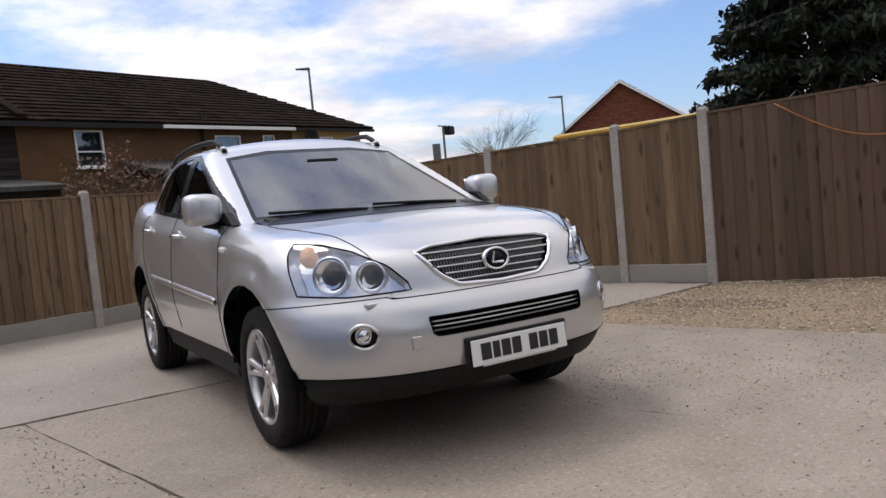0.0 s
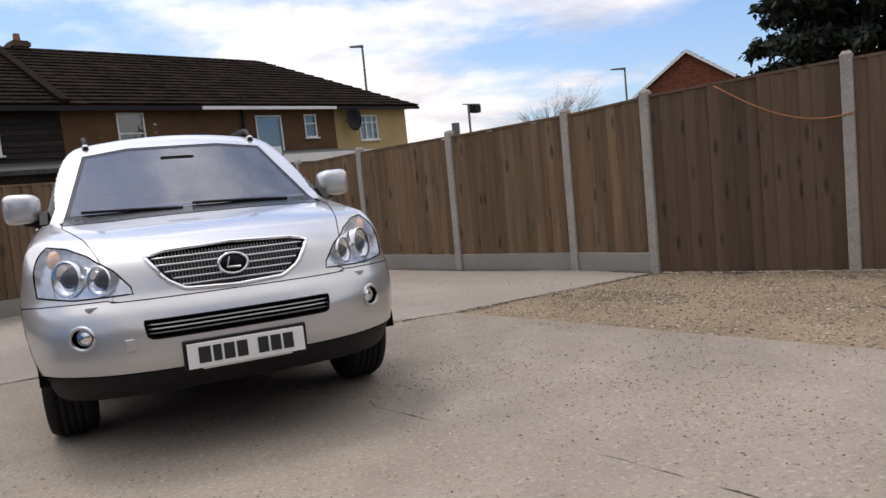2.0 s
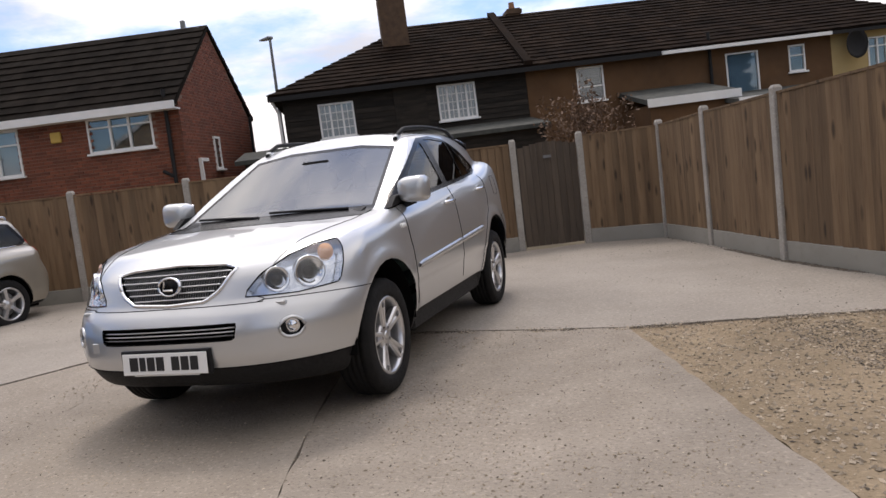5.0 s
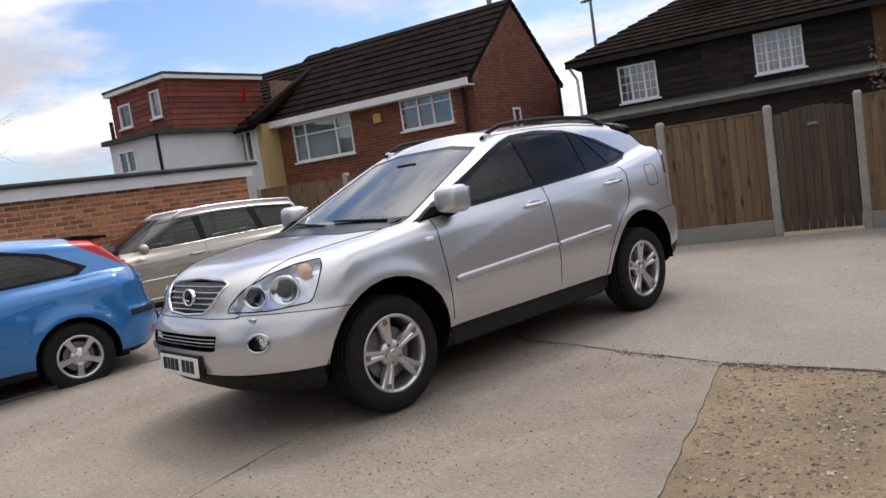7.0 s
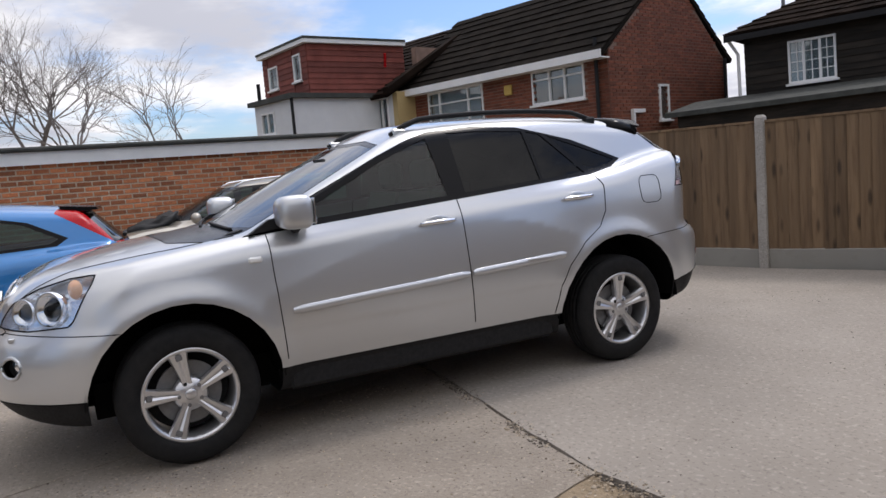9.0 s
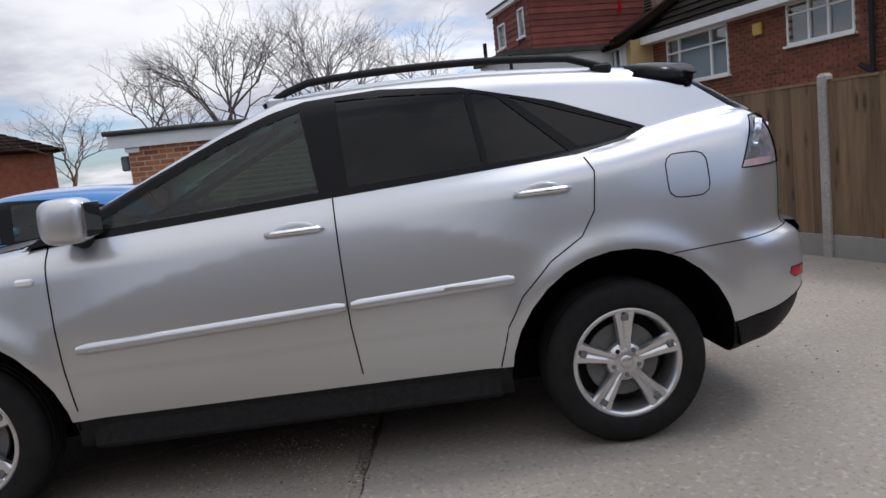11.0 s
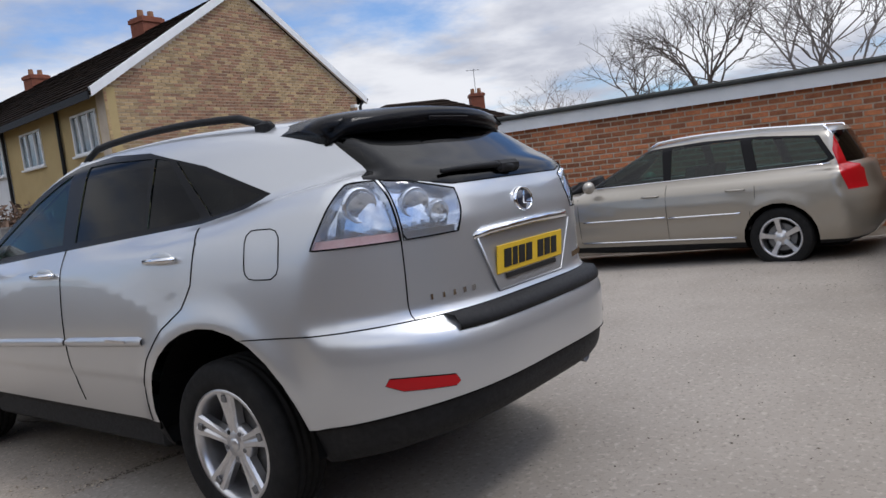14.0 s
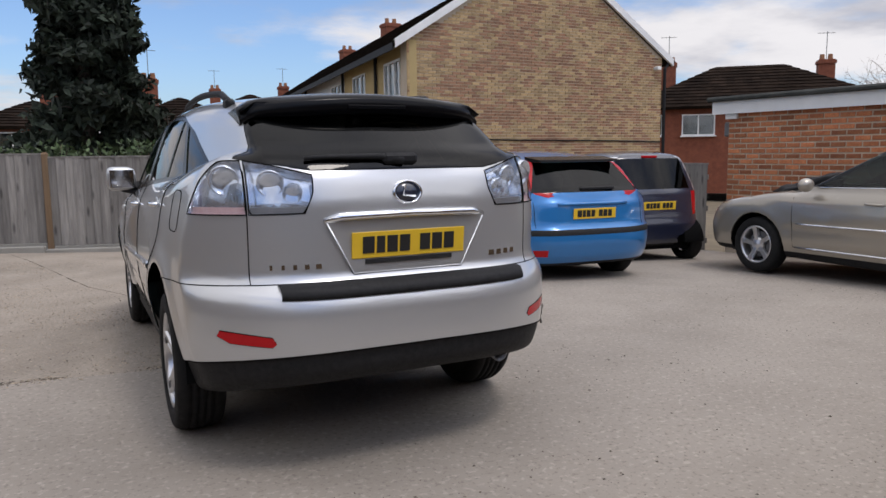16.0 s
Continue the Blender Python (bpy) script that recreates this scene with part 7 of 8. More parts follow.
def parked_car(name, label, m, sh, y0, y1, half_h, paint, daylight, panes, screen, tail_glass, axles, arch_r, wheel_r, wheel_w, rim_r, extras, turn=0.0, group=""):
    """A car farther off: skin, panes, lamps and wheels."""
    root = empty(name, m, label, "car", group)
    bm = sh.mesh(y0, y1, 46, 60, 20, half_h=half_h)
    right, left = (lambda c: c.x > 0.3), (lambda c: c.x < -0.3)
    for a in axles:
        for s in (right, left):
            bmesh.ops.delete(bm, geom=carve(bm, outline(circle(a, wheel_r, arch_r, 22), SIDE), lambda c, s=s: s(c) and c.z < 0.95), context="FACES")
        liner(root, a, wheel_r, arch_r + 0.01, sh.width - 0.36, sh.width - 0.05)
    for s in (right, left):
        sur = lift_off(bm, carve(bm, outline(daylight, SIDE), lambda c, s=s: s(c) and c.z > 0.8))
        for pts in panes:
            skin_part(sh, "side_window", lift_off(sur, carve(sur, outline(pts, SIDE), lambda c: True)), "glass", root, "tinted side glass", -0.004)
        skin_part(sh, "window_surround", sur, "gloss_black", root, "black window surround", -0.001)
    ws = lift_off(bm, carve(bm, outline(screen, FACE), lambda c: y0 - 0.3 < c.y < 0.4 and c.z > 0.85))
    skin_part(sh, "windscreen", ws, "windscreen", root, "windscreen", -0.002)
    rg = lift_off(bm, carve(bm, outline(tail_glass, FACE), lambda c: c.y > y1 - 0.5 and c.z > 0.85 and c.y > 0.5))
    skin_part(sh, "tailgate_glass", rg, "privacy", root, "tailgate glass", -0.002)
    for nm, pts, view, where, mt, lab, *more in extras:
        p = lift_off(bm, carve(bm, outline(pts, view) + more, where))
        if len(p.faces):
            skin_part(sh, nm, p, mt, root, lab, 0.001)
    low = lift_off(bm, carve(bm, [(Vector((0, 0, 0.285)), Vector((0, 0, 1)))], lambda c: c.z < 0.45))
    skin_part(sh, "lower_skirt", low, "black", root, "dark lower skirt", -0.01)
    skin_part(sh, "body_shell", bm, paint, root, "painted body shell")
    part("underbody", boxed(-sh.width + 0.2, sh.width - 0.2, y0 - 0.4, y1 + 0.4, 0.2, 0.36), "gap", root)
    for a in axles:
        for s in (1, -1):
            wheel(root, (sh.width - wheel_w / 2 - 0.015) * s, a, wheel_r, wheel_w, rim_r, 5, s, fork=False, turn=turn, fine=False)
    part("cabin_floor", boxed(-sh.width + 0.2, sh.width - 0.2, y0 + 0.3, y1, 0.4, 0.44), "dash", root)
    part("dashboard", boxed(-sh.width + 0.22, sh.width - 0.22, y0 + 0.15, y0 + 0.5, 0.6, 0.93, 0.05), "dash", root)
    for x in (-0.36, 0.36):
        part("seat", prism(bmesh.new(), [(-0.2, 0.45), (-0.2, 0.62), (0.2, 0.6), (0.36, 1.15), (0.46, 1.13), (0.34, 0.45)], x - 0.23, x + 0.23, axis=0), "dash", root)
    return root, sh


def on_yard(x, y, turn):
    return pose(x, y, fall(x, y), 0, 0, turn)


def estate_car():
    sh = Shell(width=0.925,
               front=curve([(0.15, -2.25), (0.32, -2.37), (0.5, -2.40), (0.62, -2.37), (0.72, -2.31), (0.82, -2.18), (0.9, -2.0)], 0.025),
               rear=curve([(0.15, 2.1), (0.35, 2.26), (0.55, 2.30), (0.7, 2.28), (0.8, 2.22), (1.0, 2.18), (1.1, 2.12)], 0.025),
               corner_f=0.42, corner_r=0.25,
               top=curve([(-2.4, 0.70), (-2.2, 0.79), (-1.8, 0.87), (-1.4, 0.935), (-1.1, 0.975), (-0.9, 0.97), (0, 0.985), (1, 1.01), (2, 1.04), (2.4, 1.05)], 0.06),
               roof=curve([(-0.5, 1.36), (0, 1.475), (0.5, 1.505), (1.2, 1.495), (1.9, 1.45), (2.3, 1.40)], 0.12),
               screen=curve([(0.85, -1.35), (0.97, -1.08), (1.46, -0.08), (1.7, 0.3)], 0.0, 0, 3),
               hatch=curve([(0.5, 2.0), (0.95, 2.1), (1.05, 2.12), (1.45, 1.94), (1.6, 1.84)], 0.02, 0, 3),
               bottom=curve([(-2.4, 0.22), (0, 0.18), (2.4, 0.24)], 0.1), glass_w=0.845, tumble=0.36, taper_f=0.06, taper_r=0.03, arches=((-1.408, 0.32, 0.385), (1.408, 0.32, 0.385)), belt=0.98, flare=0.012,
               side=curve([(0.2, -0.02), (0.4, 0.0), (0.56, -0.012), (0.7, 0.0), (1.0, 0.0)], 0.03, 0, 3))
    low_front = lambda c: c.y < -1.5
    extras = [("headlight", [(-1.28, 0.62), (-1.22, 0.75), (-0.98, 0.80), (-0.95, 0.66)], ((0.7071, 0.7071, 0), (0, 0, 1)), lambda c: c.x > 0.3 and c.y < -1.5, "alloy", "clear headlight"),
              ("indicator", [(-0.96, 0.64), (-0.955, 0.78), (-0.90, 0.77), (-0.91, 0.66)], ((0.7071, 0.7071, 0), (0, 0, 1)), lambda c: c.x > 0.3 and c.y < -1.5, "amber", "amber indicator"),
              ("tail_lamp", [(1.83, 1.42), (1.985, 1.02), (2.06, 0.78), (2.6, 0.78), (2.5, 1.2), (2.3, 1.44)], SIDE, lambda c: abs(c.x) > 0.55 and c.y > 1.9, "red_lens", "tall red tail lamp")]
    root, sh = parked_car("estate_car", "champagne estate car parked along the brick garage", on_yard(-6.685, 0.558, -1.0), sh, -1.5, 1.6, 1.42, "champagne",
                          [(-0.98, 1.0), (-0.35, 1.352), (0.0, 1.40), (0.6, 1.425), (1.2, 1.41), (1.79, 1.35), (1.94, 1.10), (1.86, 1.06)],
                          [[(-0.78, 1.03), (-0.30, 1.335), (0.12, 1.385), (0.16, 1.02)], [(0.25, 1.025), (0.24, 1.39), (1.0, 1.39), (1.08, 1.045)], [(1.2, 1.05), (1.12, 1.385), (1.74, 1.33), (1.88, 1.11), (1.80, 1.075)]],
                          [(-0.70, 1.0), (0.70, 1.0), (0.55, 1.40), (-0.55, 1.40)], [(-0.62, 1.05), (0.62, 1.05), (0.55, 1.38), (-0.55, 1.38)],
                          (-1.408, 1.408), 0.375, 0.322, 0.21, 0.215, extras, 10)
    for s in (1, -1):
        for y0, y1 in ((-0.86, 0.18), (0.22, 1.02)):
            bmx = bmesh.new()
            tube(bmx, [(s * (sh.side_at(y0 + (y1 - y0) * k / 8, 0.60) + 0.004), y0 + (y1 - y0) * k / 8, 0.60 + 0.01 * k / 8) for k in range(9)], 0.012, 6)
            part("rubbing_strip", bmx, "chrome", root, smooth=True)
        part("sill_trim", tube(bmesh.new(), [(s * (sh.side_at(y, 0.34) + 0.004), y, 0.34) for y in np.linspace(-0.9, 0.95, 8)], 0.012, 6), "chrome", root, smooth=True)
        part("window_trim", tube(bmesh.new(), [(s * (sh.side_at(y, z) + 0.002), y, z) for y, z in zip(np.linspace(-0.95, 1.9, 12), np.linspace(0.995, 1.055, 12))], 0.007, 6), "chrome", root, smooth=True)
        part("roof_rail", tube(bmesh.new(), [(s * 0.56, y, sh.top_at(0.56, y) + 0.04 * min(1, (y + 0.1) * 6 + 0.2, (1.95 - y) * 6 + 0.2)) for y in np.linspace(-0.1, 1.95, 16)], 0.016, 8), "chrome", root, "bright roof rail", True)
        for y in (0.02, 0.98):
            part("door_handle", tube(bmesh.new(), [(s * (sh.side_at(y + d, 0.86) + o), y + d, 0.86) for d, o in ((-0.1, 0.0), (-0.06, 0.025), (0.06, 0.025), (0.1, 0.0))], 0.012, 8), "champagne", root, smooth=True)
        for y in (-0.92, 0.2, 1.12):
            part("panel_gap", tube(bmesh.new(), [(s * (sh.side_at(y, z) + 0.0), y + (0.06 if y > 1 else 0) * (1 if z > 0.7 else 0), z) for z in np.linspace(0.34, 0.98, 8)], 0.003, 4), "gap", root)
        mr = bmesh.new()
        bmesh.ops.create_uvsphere(mr, u_segments=16, v_segments=10, radius=1.0)
        for v in mr.verts:
            v.co = Vector((s * (0.97 + v.co.x * s * 0.10), -0.72 + v.co.y * 0.07, 1.03 + v.co.z * 0.075))
        part("door_mirror", mr, "champagne", root, "door mirror", True)
    # dark cloth left lying on the bonnet
    r = random.Random(3)
    jk = bmesh.new()
    bmesh.ops.create_uvsphere(jk, u_segments=24, v_segments=14, radius=1.0)
    w = on_yard(-6.685, 0.558, -1.0)
    for v in jk.verts:
        n = noise.noise(v.co * 2.3) * 0.35 + 1.0
        x, y = 0.28 + v.co.x * 0.34 * n, -1.22 + v.co.y * 0.36 * n
        base = sh.top_at(abs(x), y)
        v.co = w @ Vector((x, y, base - 0.01 + max(0, v.co.z) * 0.10 * n + (0.05 if v.co.y > 0.3 and v.co.z > 0 else 0)))
    tagged(part("black_cloth", jk, "black", smooth=True), "crumpled black cloth lying on the estate car's bonnet", "cloth")


def hatchback():
    sh = Shell(width=0.905,
               front=curve([(0.15, -2.0), (0.32, -2.12), (0.5, -2.16), (0.65, -2.12), (0.8, -1.95), (0.9, -1.7)], 0.025),
               rear=curve([(0.15, 1.98), (0.35, 2.12), (0.5, 2.16), (0.62, 2.15), (0.68, 2.10), (0.9, 2.07), (1.0, 2.0)], 0.02),
               corner_f=0.42, corner_r=0.36,
               top=curve([(-2.2, 0.72), (-1.9, 0.82), (-1.4, 0.92), (-1.0, 0.96), (0, 0.98), (1, 1.02), (1.6, 1.05), (2.2, 1.04)], 0.06),
               roof=curve([(-0.4, 1.34), (0.1, 1.45), (0.5, 1.47), (1.0, 1.45), (1.5, 1.39), (1.8, 1.35)], 0.12),
               screen=curve([(0.85, -1.25), (0.96, -1.02), (1.44, -0.05), (1.7, 0.3)], 0.0, 0, 3),
               hatch=curve([(0.5, 1.95), (0.95, 2.04), (1.02, 2.02), (1.38, 1.66), (1.6, 1.5)], 0.02, 0, 3),
               bottom=curve([(-2.2, 0.2), (0, 0.17), (2.2, 0.24)], 0.1), glass_w=0.835, tumble=0.36, taper_f=0.06, taper_r=0.09, arches=((-1.33, 0.31, 0.37), (1.29, 0.31, 0.37)), belt=0.98, flare=0.03)
    edge = (Vector((0, 1.52, 1.36)), Vector((0, -0.717, -0.697)))
    extras = []
    for g in (1, -1):
        for pts in ([(0.57, 1.34), (0.63, 1.36), (0.83, 1.08), (0.75, 1.08)], [(0.75, 1.08), (0.83, 1.08), (0.90, 0.97), (0.83, 0.93), (0.78, 1.0)]):
            extras.append(("tail_lamp", [(x * g, z) for x, z in pts], FACE, lambda c, g=g: c.x * g > 0.3 and c.y > 1.35, "red_lens", "tall red tail lamp on the rear pillar", edge))
        extras.append(("pillar_lamp", [(1.42, 1.33), (1.46, 1.40), (1.60, 1.40), (2.03, 1.05), (1.99, 0.97)], SIDE, lambda c, g=g: c.x * g > 0.42 and c.y > 1.3, "red_lens", "red lamp wrapping the rear pillar"))
    extras += [
              ("bumper_strip", [(-0.95, 0.58), (0.95, 0.58), (0.95, 0.64), (-0.95, 0.64)], FACE, lambda c: c.y > 1.75, "black", "dark bumper strip"),
              ("bumper_reflector", [(0.55, 0.36), (0.72, 0.36), (0.72, 0.43), (0.55, 0.43)], FACE, lambda c: c.y > 1.75, "red_lens", "red bumper reflector")]
    root, sh = parked_car("hatchback_car", "bright blue hatchback parked with its tail to the yard", on_yard(-3.86, -3.21, -5), sh, -1.3, 1.35, 1.38, "blue",
                          [(-0.85, 0.985), (-0.2, 1.33), (0.3, 1.385), (0.8, 1.36), (1.2, 1.27), (1.52, 1.10), (1.42, 1.035), (0.6, 1.01)],
                          [[(-0.62, 1.015), (-0.18, 1.31), (0.22, 1.355), (0.30, 1.02)], [(0.42, 1.03), (0.36, 1.355), (0.8, 1.335), (1.16, 1.25), (1.44, 1.10), (1.36, 1.06)]],
                          [(-0.68, 0.99), (0.68, 0.99), (0.54, 1.39), (-0.54, 1.39)], [(-0.66, 1.02), (0.66, 1.02), (0.50, 1.33), (-0.50, 1.33)],
                          (-1.33, 1.29), 0.365, 0.312, 0.20, 0.195, extras, 30, "")
    plate(root, 0, sh.tail_at(0, 0.80) + 0.012, 0.80, 0.52, 0.111, 4, 180, "plate_y", PLATE_BARS, lab="yellow rear number plate with dark bars")
    part("tailgate_grip", tube(bmesh.new(), [(x, sh.tail_at(x, 0.90) + 0.008, 0.90) for x in np.linspace(-0.42, 0.42, 9)], 0.018, 8), "blue", root, smooth=True)
    part("tailgate_spoiler", prism(bmesh.new(), [(1.45, 1.395), (1.78, 1.36), (1.79, 1.335), (1.5, 1.33)], -0.50, 0.50, axis=0), "gloss_black", root, "dark tailgate spoiler")
    part("rear_wiper", boxed(-0.3, 0.12, sh.tail_at(0, 1.06) - 0.01, sh.tail_at(0, 1.06) + 0.03, 1.04, 1.075, 0.01), "black", root)
    for s in (1, -1):
        part("tailgate_gap", tube(bmesh.new(), [(s * 0.66, sh.tail_at(0.66, z) + 0.0, z) for z in np.linspace(0.66, 0.93, 6)], 0.003, 4), "gap", root)
        part("rubbing_strip", tube(bmesh.new(), [(s * (sh.side_at(y, 0.56) + 0.003), y, 0.56) for y in np.linspace(-0.8, 0.75, 9)], 0.009, 6), "blue", root, smooth=True)
        mr = bmesh.new()
        bmesh.ops.create_uvsphere(mr, u_segments=14, v_segments=10, radius=1.0)
        for v in mr.verts:
            v.co = Vector((s * (0.95 + v.co.x * s * 0.10), -0.62 + v.co.y * 0.07, 1.02 + v.co.z * 0.07))
        part("door_mirror", mr, "blue", root, "door mirror", True)


def microcar():
    sh = Shell(width=0.755,
               front=curve([(0.15, -1.1), (0.35, -1.2), (0.55, -1.22), (0.75, -1.14), (0.95, -0.95)], 0.03),
               rear=curve([(0.15, 1.08), (0.32, 1.2), (0.55, 1.23), (0.62, 1.20), (0.95, 1.14), (1.05, 1.1)], 0.02),
               corner_f=0.3, corner_r=0.22,
               top=curve([(-1.2, 0.78), (-0.9, 0.93), (-0.6, 0.98), (0, 0.98), (1.2, 1.0)], 0.06),
               roof=curve([(-0.5, 1.42), (0, 1.53), (0.5, 1.54), (0.9, 1.49), (1.1, 1.45)], 0.1),
               screen=curve([(0.85, -1.0), (0.96, -0.85), (1.5, -0.2), (1.7, 0.1)], 0.0, 0, 3),
               hatch=curve([(0.5, 1.1), (0.95, 1.14), (1.0, 1.13), (1.46, 0.92), (1.6, 0.8)], 0.02, 0, 3),
               bottom=curve([(-1.2, 0.2), (0, 0.18), (1.2, 0.24)], 0.1), glass_w=0.725, tumble=0.22, taper_f=0.05, taper_r=0.02, arches=((-0.9, 0.28, 0.33), (0.9, 0.28, 0.33)), belt=0.98, flare=0.02, roof_crown=0.05)
    extras = [("tail_lamp", [(0.60, 0.66), (0.72, 0.66), (0.72, 0.98), (0.60, 0.98)], FACE, lambda c: c.x > 0.3 and c.y > 0.8, "red_lens", "red round-lens tail lamp"),
              ("tail_lamp", [(-0.60, 0.66), (-0.72, 0.66), (-0.72, 0.98), (-0.60, 0.98)], FACE, lambda c: c.x < -0.3 and c.y > 0.8, "red_lens", "red round-lens tail lamp"),
              ("safety_cell", [(0.25, 0.70), (0.25, 1.44), (0.85, 1.46), (1.02, 0.98), (1.05, 0.70)], SIDE, lambda c: c.x > 0.3, "silver", "silver side cell"),
              ("safety_cell", [(0.25, 0.70), (0.25, 1.44), (0.85, 1.46), (1.02, 0.98), (1.05, 0.70)], SIDE, lambda c: c.x < -0.3, "silver", "silver side cell")]
    root, sh = parked_car("microcar", "tiny dark blue two-seat car with silver side frames", on_yard(-5.98, -3.65, -7), sh, -0.7, 0.7, 1.45, "navy",
                          [(-0.7, 0.99), (-0.2, 1.42), (0.2, 1.46), (0.55, 1.40), (0.62, 1.02)], [[(-0.55, 1.02), (-0.18, 1.38), (0.15, 1.42), (0.22, 1.03)], [(0.30, 1.05), (0.28, 1.40), (0.50, 1.36), (0.56, 1.06)]],
                          [(-0.60, 1.0), (0.60, 1.0), (0.52, 1.44), (-0.52, 1.44)], [(-0.58, 1.02), (0.58, 1.02), (0.52, 1.43), (-0.52, 1.43)],
                          (-0.9, 0.9), 0.32, 0.285, 0.17, 0.18, extras, 0)
    plate(root, 0, sh.tail_at(0, 0.80) + 0.012, 0.80, 0.52, 0.111, 4, 180, "plate_y", PLATE_BARS, lab="yellow rear number plate with dark bars")
    part("high_brake_lamp", boxed(-0.12, 0.12, sh.tail_at(0, 1.45) - 0.03, sh.tail_at(0, 1.45) + 0.012, 1.44, 1.47, 0.004), "red_lens", root)


estate_car()
hatchback()
microcar()

# ---- trees, lamps and other things beyond the fences ----
def leaf_quads(pts, size, seed, droop=0.0):
    r = np.random.RandomState(seed)
    vs, fs = [], []
    for i, p in enumerate(pts):
        a, b = r.normal(size=3), r.normal(size=3)
        a /= np.linalg.norm(a)
        b -= a * (a @ b)
        b /= np.linalg.norm(b)
        s = size * r.uniform(0.6, 1.4)
        p = np.array(p)
        vs += [p - a * s, p + b * s * 0.45, p + a * s + (0, 0, -droop * s), p - b * s * 0.45]
        fs.append((4 * i, 4 * i + 1, 4 * i + 2, 4 * i + 3))
    return [tuple(v) for v in vs], fs


def conifer(x, y, h, rad, seed, base=0.8, dense=2600, label="tall dark evergreen conifer with ragged drooping branches"):
    r = random.Random(seed)
    root = empty("conifer_tree", pose(x, y, 0), label, "tree", "conifers")
    part("trunk", tube(bmesh.new(), [(0, 0, -0.1), (0.05, 0, h * 0.5), (0, 0.03, h * 0.96)], 0.22, 8, 0.02), "bark", root)
    limbs = bmesh.new()
    pts = []
    levels = int(h / 0.32)
    for i in range(levels):
        z = base + (h - base) * i / levels
        k = (z - base) / (h - base)
        reach = rad * (1 - k) ** 0.62 * (0.55 + 0.45 * min(1, k * 5 + 0.3))
        for j in range(8):
            a = r.uniform(0, 6.28)
            L = reach * r.uniform(0.55, 1.12)
            end = Vector((math.cos(a) * L, math.sin(a) * L, z - 0.12 * L + r.uniform(-0.1, 0.25)))
            mid = Vector((math.cos(a) * L * 0.5, math.sin(a) * L * 0.5, z + 0.05 * L))
            tube(limbs, [(0, 0, z), mid, end], 0.035, 4, 0.008, cap=False)
            for _ in range(int(dense / levels / 8) + 1):
                t = r.uniform(0.25, 1.05) ** 0.7
                c = Vector((0, 0, z)).lerp(end, t)
                s = 0.28 * (0.5 + (1 - t)) + 0.06
                pts.append((c.x + r.gauss(0, s * 0.55), c.y + r.gauss(0, s * 0.55), c.z + r.gauss(0, s * 0.4) - 0.06))
    part("limb", limbs, "bark", root)
    vs, fs = leaf_quads(pts, 0.11, seed, 0.5)
    me = bpy.data.meshes.new("crown")
    me.from_pydata(vs, [], fs)
    me.materials.append(M["needle"])
    c = new("crown", me)
    c.parent = root
    tagged(c, kind="stuff")


conifer(16.2, 6.1, 9.6, 3.2, 3, 0.8, 90000)
conifer(0.74, -13.2, 7.6, 1.7, 5, 0.9, 36000, "dark green conifer rising behind the weathered fence")


def bare_tree(x, y, h, spread, seed, mat="bark", depth=6, start=0.25, label="bare winter tree with a fine twiggy crown"):
    r = random.Random(seed)
    root = empty("bare_tree", pose(x, y, 0), label, "tree", "bare trees")
    trunk, twigs = bmesh.new(), bmesh.new()

    def grow(p, d, L, rad, lev):
        q = p + d * L
        bend = Vector((r.uniform(-1, 1), r.uniform(-1, 1), r.uniform(-0.3, 0.6))) * L * 0.12
        tube(trunk if lev < 2 else twigs, [p, (p + q) / 2 + bend, q], rad, 6 if lev < 2 else 3, rad * 0.62, cap=False)
        if lev >= depth:
            return
        for i in range(3 if lev < 5 else 2):
            nd = (d + Vector((r.gauss(0, 1), r.gauss(0, 1), r.gauss(0.12, 0.6))) * spread).normalized()
            grow(q if i else p.lerp(q, r.uniform(0.5, 1.0)), nd, L * r.uniform(0.62, 0.88), rad * 0.58, lev + 1)

    grow(Vector((0, 0, 0)), Vector((0, 0, 1)), h * start, h * 0.014, 0)
    part("trunk", trunk, mat, root)
    ob = part("crown", twigs, mat, root)
    tagged(ob, kind="stuff")


bare_tree(-29.5, -9.3, 10.5, 0.55, 1, "bark", 7, 0.2)
bare_tree(-30.3, -6.2, 13.5, 0.5, 2, "bark", 7, 0.2)
bare_tree(-31.2, -2.2, 11.5, 0.42, 4, "bark_grey", 7, 0.22)
bare_tree(-31.4, -0.3, 10.5, 0.42, 5, "bark_grey", 7, 0.22)
bare_tree(-31.7, 2.6, 9.0, 0.5, 6, "bark_grey", 6)
bare_tree(-24.0, -10.5, 6.0, 0.55, 7, "dry", 6)
bare_tree(20.4, 25.8, 6.6, 0.42, 8, "bark", 7, 0.22)
bare_tree(14.0, 32.0, 5.0, 0.5, 9, "bark_grey", 5, 0.25)


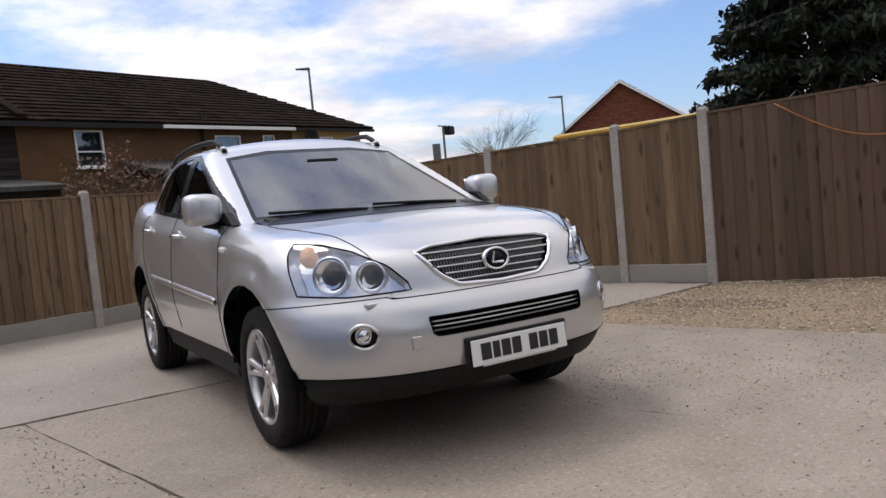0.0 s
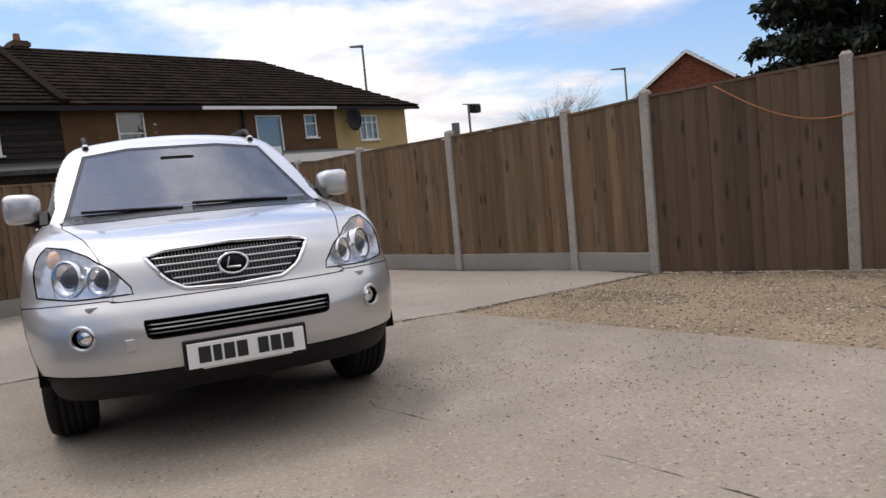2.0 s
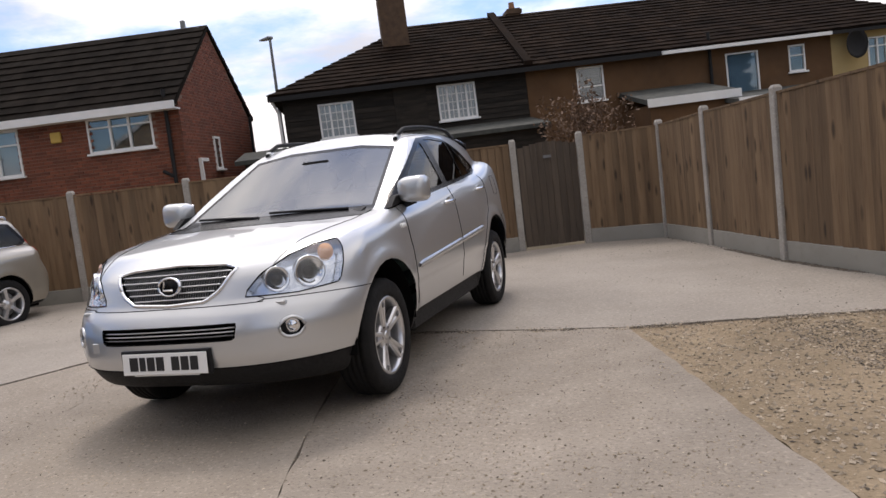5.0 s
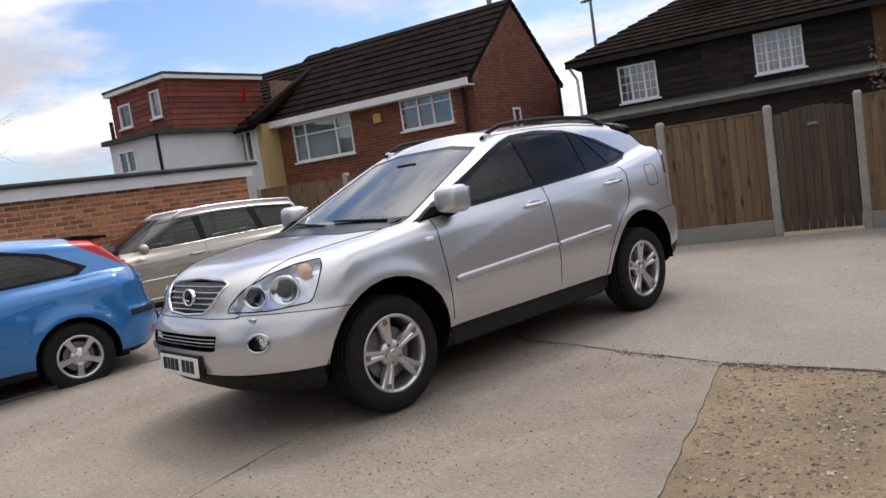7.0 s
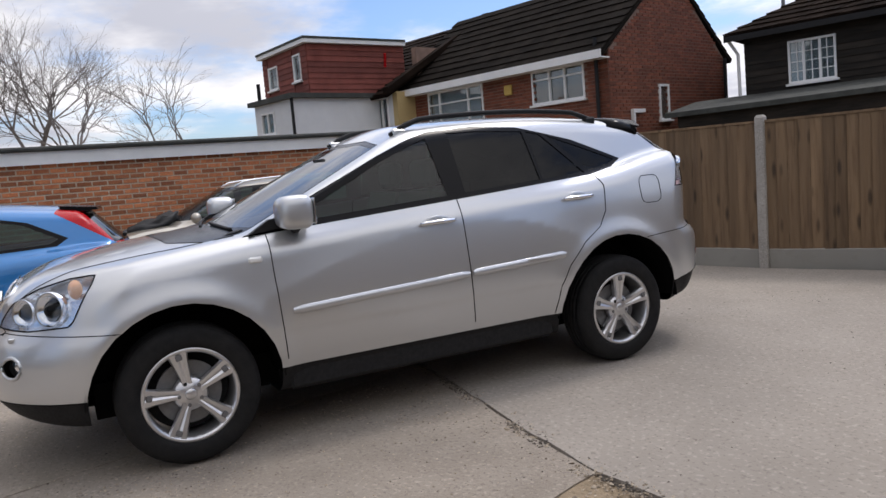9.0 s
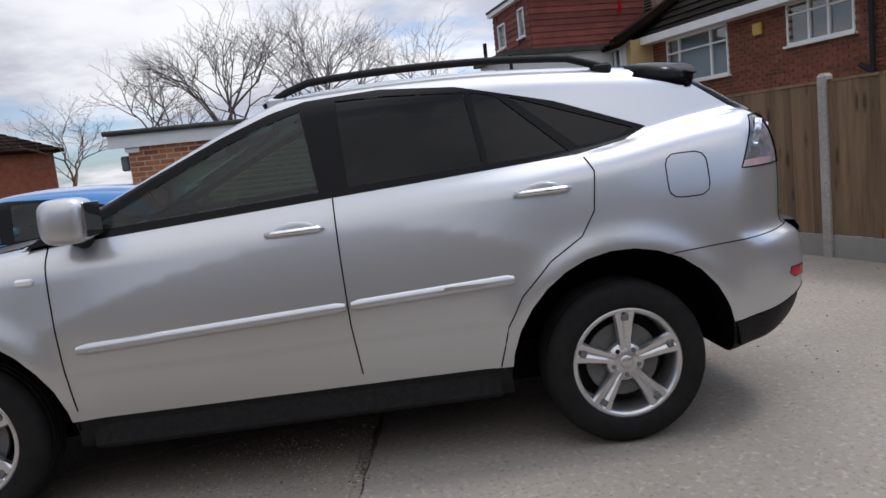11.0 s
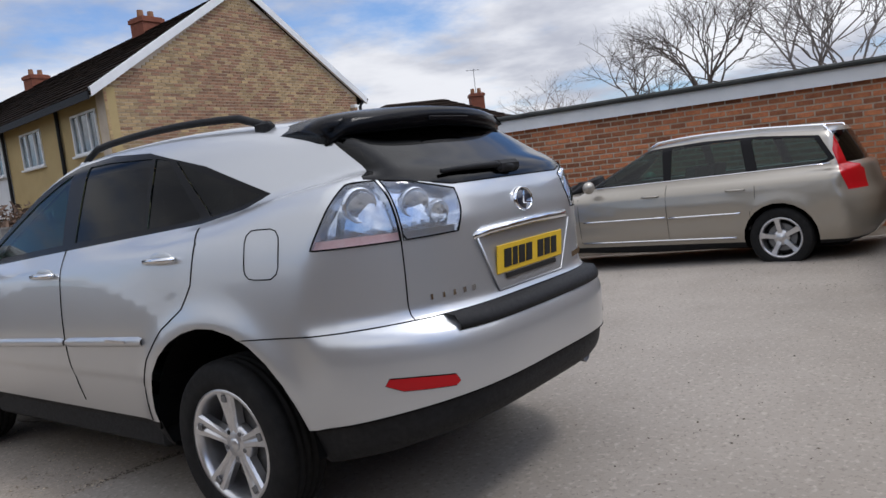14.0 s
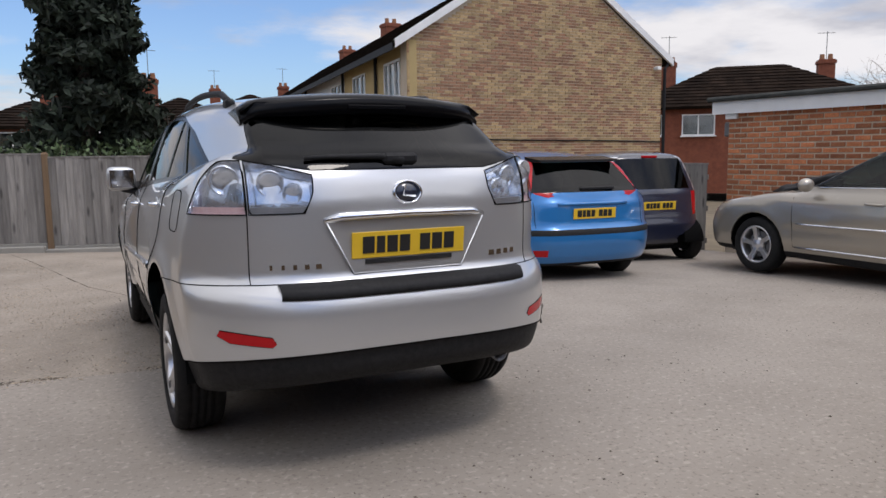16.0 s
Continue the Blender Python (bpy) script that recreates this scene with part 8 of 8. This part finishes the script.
def shrub(x, y, z, sx, sy, sz, n, mat, seed, size=0.05, label="tangled shrub"):
    r = np.random.RandomState(seed)
    d = r.normal(size=(n, 3))
    d /= np.linalg.norm(d, axis=1)[:, None]
    pts = d * (r.rand(n, 1) ** 0.5) * (sx, sy, sz) * (1 + 0.25 * np.sin(d[:, :1] * 7 + seed))
    root = empty("shrub", pose(x, y, 0), label, "shrub", "shrubs")
    st = bmesh.new()
    rr = random.Random(seed)
    for _ in range(40):
        e = pts[rr.randrange(n)]
        tube(st, [(e[0] * 0.2, e[1] * 0.2, 0), (e[0] * 0.7, e[1] * 0.7, z * 0.7), (e[0], e[1], z + e[2] * 1.1)], 0.012, 3, 0.004, cap=False)
    part("stems", st, "dry", root)
    vs, fs = leaf_quads(pts + (0, 0, z), size, seed)
    me = bpy.data.meshes.new("foliage")
    me.from_pydata(vs, [], fs)
    me.materials.append(M[mat])
    ob = new("foliage", me)
    ob.parent = root
    tagged(ob, kind="stuff")


shrub(0.6, 12.0, 2.1, 1.0, 0.8, 0.85, 1500, "dry", 1, 0.05, "leafless brown climbing shrub above the gate")
shrub(-0.6, -9.0, 1.35, 1.6, 0.6, 0.4, 1800, "leaf", 2, 0.06, "green hedge behind the weathered fence")
shrub(1.8, -9.6, 1.25, 1.5, 0.6, 0.35, 1500, "leaf", 3, 0.06, "green hedge behind the weathered fence")
shrub(-2.6, -9.0, 1.3, 1.2, 0.6, 0.35, 1200, "dry", 4, 0.06, "brown hedge behind the weathered fence")


def street_lamp(x, y, h, turn, head=0.55):
    root = empty("street_lamp", pose(x, y, 0, 0, 0, turn), "grey steel street lamp column with a flat lantern", "street lamp", "street lamps")
    part("column", tube(bmesh.new(), [(0, 0, 0), (0, 0, h * 0.5), (0, 0, h)], 0.075, 10, 0.045), "lamp_grey", root)
    bm = boxed(-0.05, head, -0.11, 0.11, h, h + 0.11, 0.03)
    for v in bm.verts:
        if v.co.x > head * 0.5:
            v.co.z = h + 0.05 + (v.co.z - h) * 0.5
    part("lantern", bm, "lamp_grey", root)


street_lamp(10.6, 25.0, 7.2, 150)
street_lamp(24.2, 24.6, 5.9, 150, 0.7)
street_lamp(-9.8, 16.9, 6.3, 150)


def flood_pole(x, y, h):
    root = empty("floodlight_pole", pose(x, y, 0, 0, 0, 30), "thin pole with a small dark floodlight", "floodlight")
    part("pole", tube(bmesh.new(), [(0, 0, 0), (0, 0, h)], 0.03, 8), "lamp_grey", root)
    part("crossbar", tube(bmesh.new(), [(-0.25, 0, h), (0.3, 0, h + 0.02)], 0.015, 6), "lamp_grey", root)
    part("lamp_head", boxed(0.12, 0.42, -0.12, 0.08, h - 0.2, h + 0.02, 0.03), "black", root)


flood_pole(8.15, 11.0, 3.0)


def flue(x, y, h):
    ob = part("flue_pipe", tube(bmesh.new(), [(0, 0, 0), (0, 0, h - 0.1), (0, 0, h)], 0.09, 10), "lamp_grey", m=pose(x, y, 0))
    tagged(ob, "grey metal flue pipe standing behind the fence", "pipe")


flue(7.1, 9.7, 2.45)


def yellow_rail():
    root = empty("yellow_barrier", pose(0, 0, 0), "yellow painted steel bars behind the fence", "barrier")
    part("bar", tube(bmesh.new(), [(7.2, 5.7, 2.10), (7.45, 2.5, 2.06)], 0.045, 8), "yellow_bar", root)
    part("bar", tube(bmesh.new(), [(7.0, 6.4, 1.98), (7.45, 2.5, 2.0)], 0.04, 8), "yellow_bar", root)
    for p in ((7.2, 5.7), (7.45, 2.5)):
        part("upright", tube(bmesh.new(), [(*p, 0), (*p, 2.1)], 0.04, 8), "yellow_bar", root)


yellow_rail()


def cord():
    pts = []
    for i in range(15):
        k = i / 14
        x, y = 4.95 + 0.62 * k, -0.26 - 1.0 * k
        pts.append((x - 0.045, y - 0.03, 1.79 - 0.42 * math.sin(k * math.pi * 0.62)))
    ob = part("orange_cord", tube(bmesh.new(), pts, 0.006, 6), "orange", smooth=True)
    tagged(ob, "thin orange cord hanging along the tall fence", "cord")


cord()
